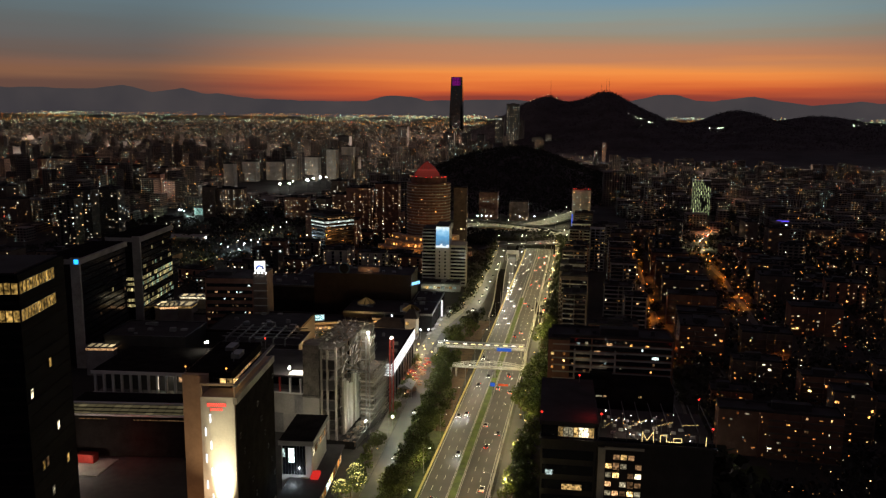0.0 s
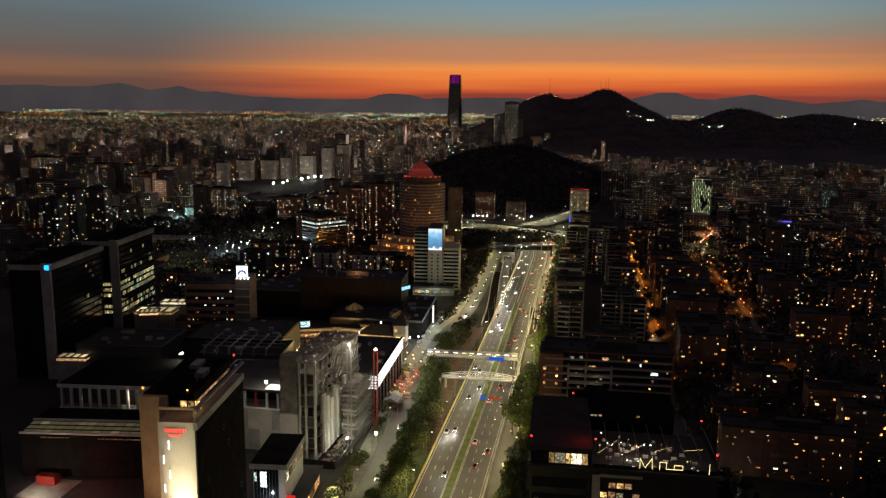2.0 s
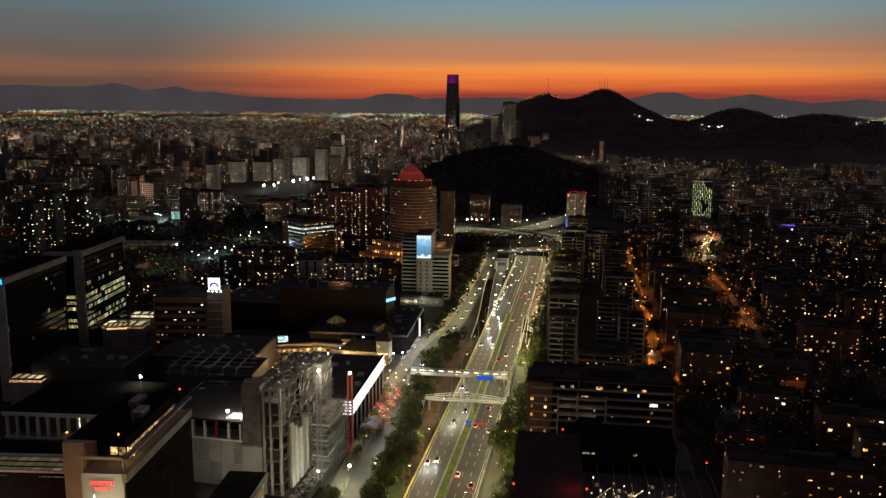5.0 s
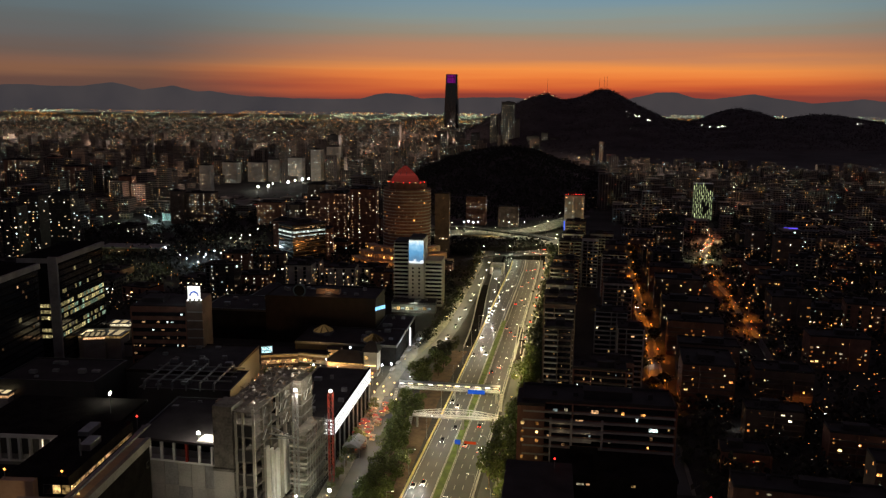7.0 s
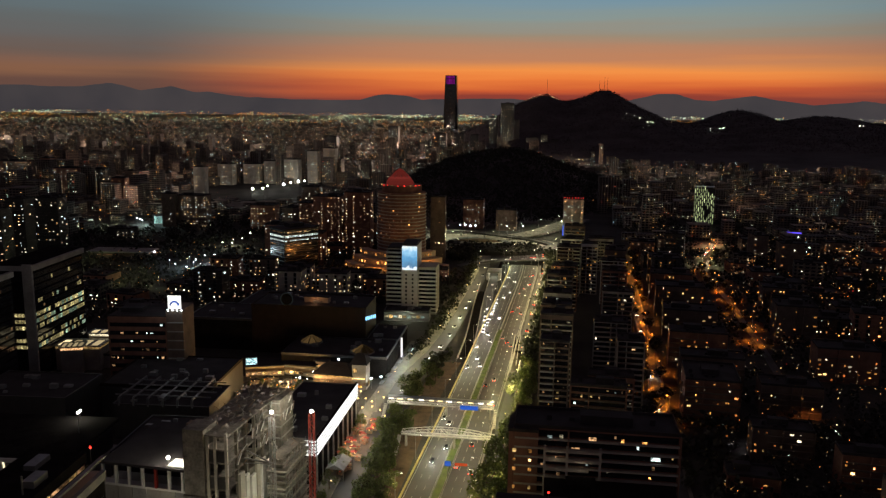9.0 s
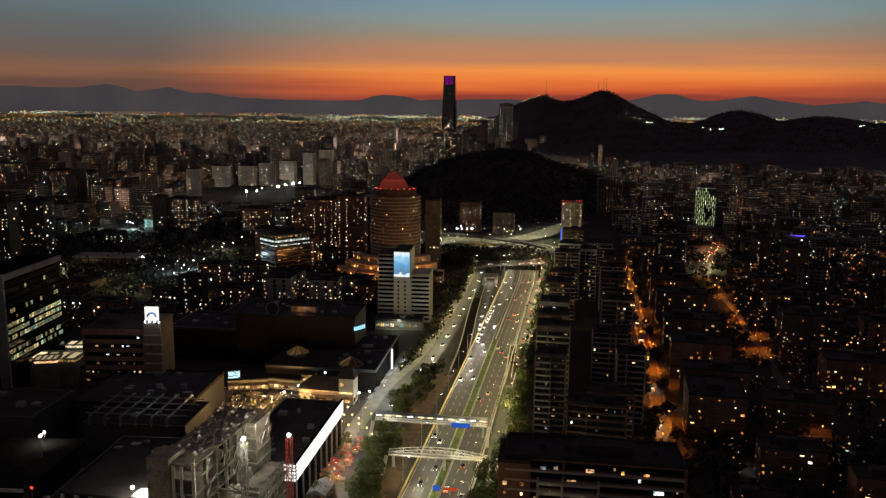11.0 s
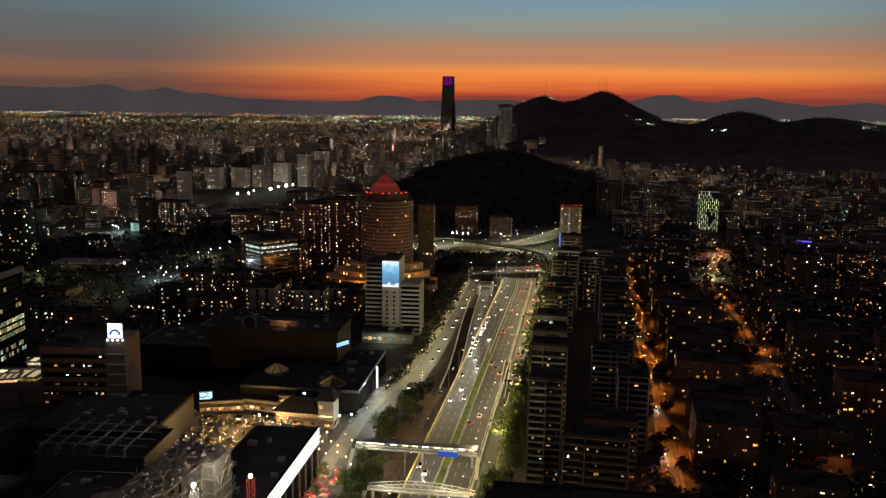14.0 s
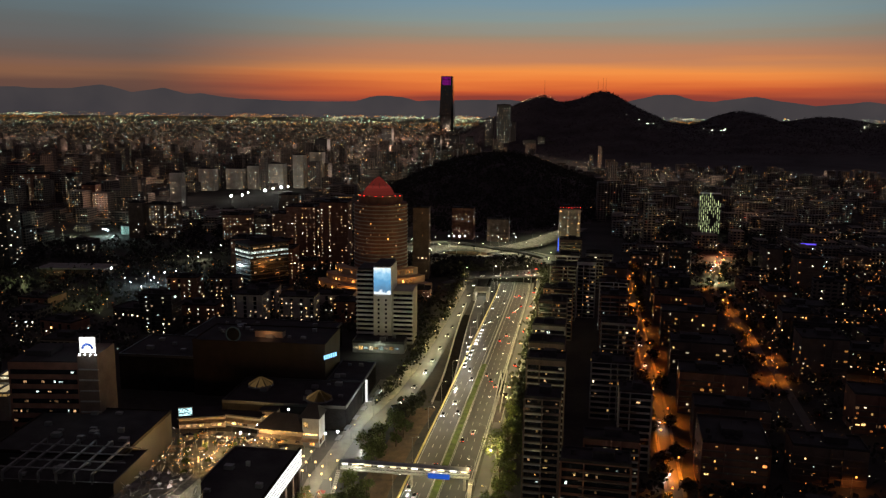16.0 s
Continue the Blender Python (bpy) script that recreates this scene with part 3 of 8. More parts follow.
structure("road_ramp", arc_deck(Shape(), [(-58, 880, 0.2), (-84, 930, 0.8), (-106, 975, 1.6), (-126, 1012, 2.4), (-150, 1056, 3)], 11, -0.5, 0.1), asphalt, "asphalt slip road curving off the expressway", "road")
structure("road_ramp_far", arc_deck(Shape(), [(-98, 992, 1.3), (-112, 1030, 2), (-134, 1078, 3), (-160, 1120, 4)], 10, -0.5, 0.1), raw_concrete, "pale slip road leaving the interchange", "road")
island = Shape()
for ring, z in ((1.0, 1.6), (0.8, 3.2), (0.4, 4.2)):
    island.v += [(-74 + 27 * ring * math.cos(2 * math.pi * k / 24), 1031 + 9 * ring * math.sin(2 * math.pi * k / 24), z) for k in range(24)]
island.f = [(24 * q + k, 24 * q + (k + 1) % 24, 24 * q + 24 + (k + 1) % 24, 24 * q + 24 + k) for q in (0, 1) for k in range(24)] + [tuple(range(48, 72))]
island.m = [0] * len(island.f)
structure("traffic_island", island, dry_bank, "bare brown mound inside the loop road", "island")
for s_ in (-1, 1):
    structure("parapet_flyover", arc_deck(Shape(), [(x + s_ * 1.6, y + s_ * 5.2, z) for x, y, z in FLY], 0.35, -1.0, 0.8), paving, "concrete parapet of the flyover", "parapet")
for k, (x, y, z) in enumerate(FLY[1:-1]):
    structure("flyover_pier", Shape().box(x - 1, x + 1, y - 0.8, y + 0.8, 0.8, z - 1.4), concrete, "concrete pier under the flyover", "pier")
mound = Shape()
for ring, z in ((1.0, 0.5), (0.86, 4.0), (0.6, 6.2), (0.3, 6.8)):
    mound.v += [(-48 + 58 * ring * math.cos(2 * math.pi * k / 36), 966 + 26 * ring * math.sin(2 * math.pi * k / 36) + 0.12 * 58 * ring * math.cos(2 * math.pi * k / 36), z) for k in range(36)]
mound.f = [(36 * q + k, 36 * q + (k + 1) % 36, 36 * q + 36 + (k + 1) % 36, 36 * q + 36 + k) for q in (0, 1, 2) for k in range(36)] + [tuple(range(108, 144))]
mound.m = [0] * len(mound.f)
structure("grass_slope", mound, wood_leaves, "dark grass mound inside the interchange", "slope")
# shade under the bridge given as black walls
structure("portal_wall", Shape().box(-36, 6, 893, 895, 0, 5.2).box(-38, -36, 850, 895, 0, 3).box(4, 6, 860, 893, 0, 3), black_cladding_and_shade, "black wall standing in for shade in the underpass mouth", "portal")
structure("cross_road", arc_deck(Shape(), [(-80, 872, 1), (-52, 883, 5.6), (-25, 890, 6.4), (2, 899, 6), (22, 906, 4)], 10, -1.2, 0), asphalt, "lit road bridge across the underpass", "bridge")


# ---- street lamps ----
def bulb(name, kind, place, power, colour, size=0.25, aim=None, angle=150, blend=0.6):
    d = bpy.data.lights.new(name, kind)
    d.energy, d.color = power, colour
    d.shadow_soft_size = size
    if kind == "SPOT":
        d.spot_size, d.spot_blend = radians(angle), blend
    o = new(name, d)
    o.matrix_basis = look(place, aim) if aim else pose(*place)
    return o


def lamp_model(name, h, arm, glowing, label, group, bowl=0.0):
    t = thing(name, Matrix(), label, "street lamp", group)
    part("pole", Shape().tube(0, 0, 0, h, 0.11, 0.07, 6), steel, t)
    part("arm", Shape().beam((0, 0, h), (arm, 0, h + 0.35), 0.1), steel, t)
    head = part("lamp_head", Shape().box(arm - 0.45, arm + 0.45, -0.22, 0.22, h + 0.25, h + 0.5), steel, t)
    part("lens", Shape().box(arm - 0.4, arm + 0.4, -0.2, 0.2, h + 0.16, h + 0.24), glowing, head, "glowing lens")
    if bowl:
        part("bowl", Shape().ball((arm, 0, h + 0.2), bowl), glowing, head, "glowing glass bowl")
    return t


lamp_hwy = lamp_model("street_lamp", 11.5, 2.6, lamp_white, "tall steel street lamp with a white light", "expressway lamps")
lamp_mast = lamp_model("lamp_mast", 16.0, 2.6, lamp_pale, "tall lamp mast over the interchange with a greenish white light", "interchange lamps", 0.3)
lamp_side = lamp_model("street_lamp", 8.5, 1.8, lamp_warm, "steel street lamp with a warm light", "service road lamps", 0.3)
lamp_sod = lamp_model("street_lamp", 7.5, 1.5, lamp_orange, "street lamp with an orange sodium light", "side street lamps", 0.42)
used = set()


def plant(model, x, y, turn, power, colour, h, arm, shine=True, globe=False):
    m = pose(x, y, 0, 0, 0, turn)
    if model not in used:
        used.add(model)
        model.matrix_basis = m
    else:
        copy_thing(model, m)
    if shine:
        a = radians(turn)
        px, py = x + arm * math.cos(a), y + arm * math.sin(a)
        if globe:
            bulb("lamp_light", "POINT", (px, py, h - 0.4), power, colour, 0.3)
        else:
            bulb("lamp_light", "SPOT", (px, py, h - 0.1), power, colour, 0.3, (px, py + 0.01, 0), 158 if colour != SOD_C else 136, 0.4)


HWY_C, SIDE_C, SOD_C = (1.0, 0.79, 0.41), (1.0, 0.8, 0.34), (1.0, 0.22, 0.012)
for k, y in enumerate(np.arange(190, 960, 38)):
    plant(lamp_hwy, float(centre(y)) - 15.2, y, 0, ROAD_LAMP * (1.0 if y < 600 else 0.75), HWY_C, 11.5, 2.6)
    plant(lamp_hwy, float(centre(y + 19)) + 15.3, y + 19, 180, ROAD_LAMP * (1.0 if y < 600 else 0.75), HWY_C, 11.5, 2.6)
for k, y in enumerate(np.arange(205, 900, 34)):
    plant(lamp_side, float(service_left(y)) - 5.8, y, 0, STREET_LAMP * (0.55 if 370 < y < 540 else (1.0 if y < 370 else 2.0)), SIDE_C, 8.5, 1.8)
    plant(lamp_side, float(centre(y + 15)) + 22.4, y + 15, 180, STREET_LAMP * (1.1 if y < 430 else 1.9), SIDE_C, 8.5, 1.8, globe=True)
for k, y in enumerate(np.arange(470, 1010, 30)):
    s = 1 if k % 2 else -1
    plant(lamp_sod, float(street_a(y)) + s * 4.2, y, 90 + 90 * s, STREET_LAMP * 9.0, SOD_C, 7.5, 1.5)
for k, y in enumerate(np.arange(640, 1090, 42)):
    s = 1 if k % 2 else -1
    plant(lamp_sod, float(street_b(y)) + s * 4.2, y, 90 + 90 * s, STREET_LAMP * 9, SOD_C if y < 900 else SIDE_C, 7.5, 1.5)
MASTS = [(-160, 1060), (-128, 1076), (-100, 1083), (-69, 1068), (-40, 1050), (-11, 1033), (6, 1020), (-104, 1000), (-84, 1012), (-58, 1018), (-34, 1028), (-126, 1000), (-140, 1030), (-116, 1052), (-52, 1078), (-28, 1100), (-4, 1140), (20, 1186), (4, 1086), (24, 1130), (-60, 876), (-34, 884), (-6, 893), (16, 902), (14, 940), (16, 972), (-92, 952), (-108, 968)]
for k, (x, y) in enumerate(MASTS):
    plant(lamp_mast, x, y, 0, ROAD_LAMP * (4.2 if k < 20 else 0.7), (1.0, 0.97, 0.58), 16, 2.6, k in (0, 2, 4, 6, 9, 12, 13, 14, 15, 16, 17, 18, 21, 23))
cold_lamps = [(-104, 1100), (-98, 1102), (-91, 1100), (-85, 1104), (-44, 1106), (-24, 1112)]
for k, (x, y) in enumerate(cold_lamps):
    cl = thing("street_lamp", pose(x, y, 1), "street lamp with a cold white globe behind the flyover", "street lamp", "cold lamps")
    part("pole", Shape().tube(0, 0, 0, 9, 0.1, 0.08, 5), steel, cl)
    part("globe", Shape().ball((0, 0, 9.5), 0.85 if k < 4 else 0.6), lamp_cool, cl, "glowing globe")


bulb("tunnel_light", "POINT", (-39.4, 824, 4.2), 2600, (0.95, 1.0, 0.75), 0.4)
bulb("tunnel_light", "POINT", (-27, 882, 4.0), 5000, (0.9, 1.0, 0.75), 0.4)
for x, y in ((-39.4, 822), (-39.4, 830), (-27, 886), (-22, 886)):
    tl = thing("tunnel_lamp", pose(x, y, 0), "flat tunnel lamp under the roof slab", "lamp", "tunnel lamps")
    part("housing", Shape().box(-0.5, 0.5, -0.8, 0.8, 5.0, 5.15), steel, tl)
    part("lens", Shape().box(-0.4, 0.4, -0.7, 0.7, 4.92, 5.0), lamp_pale, tl, "glowing lens")


# ---- vehicles ----
def car_model(name, paint, label, facing):
    """A saloon; facing -1 shows its headlights down the road, 1 its tail lights."""
    t = thing(name, Matrix(), label, "car", "traffic")
    sh = Shape()
    sh.add([(-0.9, -2.2, 0.3), (0.9, -2.2, 0.3), (0.9, 2.2, 0.3), (-0.9, 2.2, 0.3), (-0.9, -2.25, 0.72), (0.9, -2.25, 0.72), (0.88, 2.2, 0.85), (-0.88, 2.2, 0.85), (-0.86, -1.0, 0.92), (0.86, -1.0, 0.92), (0.84, 1.7, 0.95), (-0.84, 1.7, 0.95)],
           [(3, 2, 1, 0), (0, 1, 5, 4), (2, 3, 7, 6), (1, 2, 6, 10, 9, 5), (3, 0, 4, 8, 11, 7), (4, 5, 9, 8), (8, 9, 10, 11), (11, 10, 6, 7)])
    part("body", sh, paint, t)
    part("cabin", Shape().add([(-0.82, -0.9, 0.92), (0.82, -0.9, 0.92), (0.8, 1.6, 0.95), (-0.8, 1.6, 0.95), (-0.66, -0.2, 1.42), (0.66, -0.2, 1.42), (0.66, 1.0, 1.42), (-0.66, 1.0, 1.42)],
                              [(4, 5, 6, 7), (0, 1, 5, 4), (1, 2, 6, 5), (2, 3, 7, 6), (3, 0, 4, 7)]), dark_glass, t, "dark windows")
    for x in (-0.82, 0.82):
        for y in (-1.35, 1.35):
            w = Shape()
            vs = [(x + dx, y + 0.32 * math.cos(a), 0.32 + 0.32 * math.sin(a)) for dx in (-0.1, 0.1) for a in [2 * math.pi * i / 8 for i in range(8)]]
            w.add(vs, [(i, (i + 1) % 8, 8 + (i + 1) % 8, 8 + i) for i in range(8)] + [tuple(range(7, -1, -1)), tuple(range(8, 16))])
            part("wheel", w, tyre_rubber, t)
        part("headlight", Shape().box(x - 0.2 if x > 0 else x - 0.05, x + 0.05 if x > 0 else x + 0.2, -2.34, -2.24, 0.46, 0.72), head_white, t, "glowing headlight")
        part("tail_light", Shape().box(x - 0.22 if x > 0 else x - 0.05, x + 0.05 if x > 0 else x + 0.22, 2.18, 2.3, 0.56, 0.82), tail_red, t, "glowing red tail light")
    return t


paints = [surface("car_white", (0.7, 0.7, 0.7), 0.05, 0.3, spec=0.6), surface("car_silver", (0.35, 0.36, 0.38), 0.05, 0.35, 0.4), surface("car_dark", (0.03, 0.03, 0.035), 0.1, 0.3, spec=0.6), surface("car_red", (0.35, 0.03, 0.02), 0.1, 0.3)]
cars = [car_model("car", p, f"{w} saloon car with lights on, on the asphalt", 1) for p, w in zip(paints, ("white", "silver", "dark grey", "red"))]
placed_cars = set()


def park(k, x, y, turn, beam=False):
    m = pose(x, y, 0.08, 0, 0, turn)
    if k not in placed_cars:
        placed_cars.add(k)
        cars[k].matrix_basis = m
    else:
        copy_thing(cars[k], m)
    if beam:
        a = radians(turn)
        fx, fy = math.sin(a), -math.cos(a)
        bulb("headlight_beam", "SPOT", (x + fx * 2.5, y + fy * 2.5, 0.8), HEADLIGHT, (1.0, 0.95, 0.85), 0.15, (x + fx * 14, y + fy * 14, 0), 70, 0.8)


LANES_IN, LANES_OUT = (-11, -7.4, -3.9), (3.9, 7.4, 11)
r_car = random.Random(5)
for lane in LANES_IN:
    y = 250 + r_car.uniform(0, 40)
    while y < 960:
        c = float(centre(y))
        park(r_car.choice((0, 1, 1, 2)), c + lane, y, -2.3, y < 720)
        y += r_car.uniform(34, 110) if y < 560 else r_car.uniform(40, 120)
for lane in LANES_OUT:
    y = 265 + r_car.uniform(0, 40)
    while y < 960:
        park(r_car.choice((0, 1, 2, 3)), float(centre(y)) + lane, y, 177.7)
        y += r_car.uniform(34, 110) if y < 620 else r_car.uniform(40, 110)
for y in (318, 372, 505, 566, 590, 618, 640, 668, 700, 722, 760, 790, 830, 870):
    park(r_car.choice((0, 1, 2)), float(service_left(y)) + 1.6, y, 4 if y < 560 else -8, y < 700)
for y in (632, 640, 652, 664, 676, 700, 742, 790):
    park(r_car.choice((0, 1, 2)), float(slip(y)) + 0.4, y, -2, y < 680)
for y in (600, 640, 690, 720, 760, 800, 850, 900, 930, 960):
    park(r_car.choice((0, 1, 3)), float(centre(y)) + 19, y, 177.7)
for x, y in ((-44, 885.5), (-30, 889), (-14, 894), (-2, 898), (6, 901)):
    c_ = copy_thing(cars[0], pose(x, y - 1.5, 6.2, 0, 0, -72))
for x, y, a in ((4, 960, 170), (8, 975, 168), (12, 968, 172), (9, 990, 165), (15, 985, 170), (3, 1000, 200), (12, 1004, 160), (6, 945, 176), (10, 930, 176), (-92, 1008, 70), (-70, 1014, 80), (-52, 1020, 70), (-110, 1024, 30), (-100, 1044, 60), (-30, 1072, 140), (-14, 1090, 145), (4, 1120, 150), (16, 1140, -30), (-122, 1006, 25), (-132, 1024, 27), (-58, 1051, 105), (-20, 1028, 105)):
    park(r_car.choice((0, 1, 3)), x, y, a)
for y in (650, 659, 668, 684, 693, 711, 720, 735):
    park(r_car.choice((0, 1, 2)), float(centre(y)) - 11.2, y, -2.3)
for y in (500, 560, 610, 655, 700, 760):
    park(r_car.choice((0, 1, 2)), float(street_a(y)) - 1.8, y, -4, y < 600)


# ---- footbridges ----
def footbridge(y, x0, x1, lit):
    t = thing("footbridge", pose(0, y, 0), "covered steel footbridge with a row of lights" if lit else "pale arched steel truss footbridge", "footbridge")
    z = 6.3
    part("deck", Shape().box(x0, x1, -1.6, 1.6, z - 0.5, z), concrete, t)
    for sy in (-1.5, 1.5):
        rail = Shape()
        n = int((x1 - x0) / 3)
        for k in range(n):
            a, b = x0 + (x1 - x0) * k / n, x0 + (x1 - x0) * (k + 1) / n
            top = lambda u: z + (1.3 if lit else 1.2 + 2.2 * max(0, math.sin(math.pi * (u - x0) / (x1 - x0))))
            rail.beam((a, sy, top(a)), (b, sy, top(b)), 0.2).beam((a, sy, z), (a, sy, top(a)), 0.14)
            rail.beam((a, sy, z) if k % 2 else (a, sy, top(a)), (b, sy, top(b)) if k % 2 else (b, sy, z), 0.12)
        rail.beam((x0, sy, z + 0.1), (x1, sy, z + 0.1), 0.2)
        part("truss" if not lit else "railing", rail, white_paint, t)
    for x in (x0 + 2, (x0 + x1) / 2 + 3, x1 - 2):
        part("pier", Shape().box(x - 0.5, x + 0.5, -0.7, 0.7, 0, z - 0.5, taper=0.06), concrete, t)
    if lit:
        part("roof", Shape().box(x0, x1, -1.8, 1.8, z + 3.0, z + 3.2), steel, t)
        for k in range(11):
            x = x0 + 2 + (x1 - x0 - 4) * k / 10 + 0.5 * math.sin(5 * k)
            part("light_tube", Shape().box(x - 1.3, x + 1.3, -1.95, -1.7, z + 2.3, z + 2.9), [tube_white, tube_warm, tube_warm][(k * 7) % 3], t, "glowing light tube")
        part("road_sign", Shape().box(x1 - 17, x1 - 8, -2.3, -2.1, z - 1.0, z + 1.2), sign_blue_lit, t, "blue direction sign")
    for s in (-1, 1):
        e = x0 if s < 0 else x1
        st = Shape()
        xa, xb = min(e, e + s * 1.6), max(e, e + s * 1.6)
        line = []
        for k in range(12):
            line += [(-1.6 - 0.9 * k, z - 0.55 * (k + 1) + 0.1), (-1.6 - 0.9 * (k + 1), z - 0.55 * (k + 1) + 0.1)]
        line += [(-1.6 - 10.8, z - 6.9), (-1.6, z - 0.9)]
        q = len(line)
        st.add([(xa, p[0], p[1]) for p in line] + [(xb, p[0], p[1]) for p in line], [tuple(range(q)), tuple(range(2 * q - 1, q - 1, -1))] + [(i, q + i, q + (i + 1) % q, (i + 1) % q) for i in range(q)])
        part("stair", st, concrete, t)
    for x in (x0 + 8, x1 - 12):
        bulb("bridge_light", "POINT", (x, y - 3.2, 8.5), 900, (1.0, 0.95, 0.7), 0.3)


tube_white, tube_warm = glow("tube_white", (1.0, 0.96, 0.85), 2.2), glow("tube_warm", (1.0, 0.85, 0.5), 1.6)
sign_blue_lit = glow("sign_blue_lit", (0.04, 0.16, 0.8), 0.45)
footbridge(470, -67.5, -13, True)
footbridge(432, -53, -10, False)
gantry = thing("sign_gantry", pose(float(centre(402)) + 2, 402, 0, 0, 0, -2), "steel sign gantry with a small blue sign over the lanes", "road sign")
part("post", Shape().tube(0, 0, 0, 7, 0.2, 0.16, 8), steel, gantry)
part("arm", Shape().beam((0, 0, 6.8), (9, 0, 6.8), 0.3), steel, gantry)
part("sign", Shape().box(-1.3, 1.3, -0.2, -0.05, 5.6, 7.8), sign_blue_lit, gantry, "lit blue square sign")
part("red_panel", Shape().box(3, 8.4, -0.25, -0.1, 6.2, 7.4), glow("sign_red_lit", (1.0, 0.12, 0.03), 0.35), gantry, "dim red message panel")


# ---- buildings: common pieces ----
PANE = {}


def pane(w, h, mat):
    """A window unit: a shallow frame with a pane set back inside it."""
    key = (round(w, 1), round(h, 1), mat.name)
    if key not in PANE:
        s = Shape()
        a, b, f = w / 2, h / 2, 0.07
        s.add([(-a, -0.1, -b), (a, -0.1, -b), (a, -0.1, b), (-a, -0.1, b), (-a + f, -0.1, -b + f), (a - f, -0.1, -b + f), (a - f, -0.1, b - f), (-a + f, -0.1, b - f),
               (-a + f, -0.04, -b + f), (a - f, -0.04, -b + f), (a - f, -0.04, b - f), (-a + f, -0.04, b - f), (-a, 0.1, -b), (a, 0.1, -b), (a, 0.1, b), (-a, 0.1, b)],
              [(0, 1, 5, 4), (1, 2, 6, 5), (2, 3, 7, 6), (3, 0, 4, 7), (4, 5, 9, 8), (5, 6, 10, 9), (6, 7, 11, 10), (7, 4, 8, 11), (0, 12, 13, 1), (1, 13, 14, 2), (2, 14, 15, 3), (3, 15, 12, 0)])
        s.add([(-a + f, -0.04, -b + f), (a - f, -0.04, -b + f), (a - f, -0.04, b - f), (-a + f, -0.04, b - f)], [(0, 1, 2, 3)], 1)
        PANE[key] = s.mesh("window", [dark_cladding, mat])
    return PANE[key]


SIDE = {"front": 0, "right": 90, "left": -90, "back": 180}


def window(parent, x, y, z, w, h, mat, side="front"):
    return part("window", pane(w, h, mat), None, parent, at=pose(x, y, z, 0, 0, SIDE[side]))


def roof_top(w, d, h, r):
    s = Shape().box(-w / 2, w / 2, 0, d, h, h + 0.25)
    for x0, x1, y0, y1 in ((-w / 2, w / 2, -0.1, 0.3), (-w / 2, w / 2, d - 0.3, d + 0.1), (-w / 2 - 0.1, -w / 2 + 0.3, 0.3, d - 0.3), (w / 2 - 0.3, w / 2 + 0.1, 0.3, d - 0.3)):
        s.box(x0, x1, y0, y1, h + 0.1, h + 1.1)
    cx, cy = r.uniform(-w / 5, w / 5), d * r.uniform(0.4, 0.6)
    s.box(cx - w * 0.16, cx + w * 0.16, cy - d * 0.16, cy + d * 0.16, h + 0.2, h + 3.2)
    for k in range(r.randint(2, 5)):
        x, y = r.uniform(-w * 0.42, w * 0.42), r.uniform(d * 0.1, d * 0.9)
        s.box(x - 0.8, x + 0.8, y - 0.6, y + 0.6, h + 0.2, h + r.uniform(1.2, 2.2))
    s.beam((cx, cy, h + 3), (cx, cy, h + r.uniform(4, 7)), 0.12)
    return s


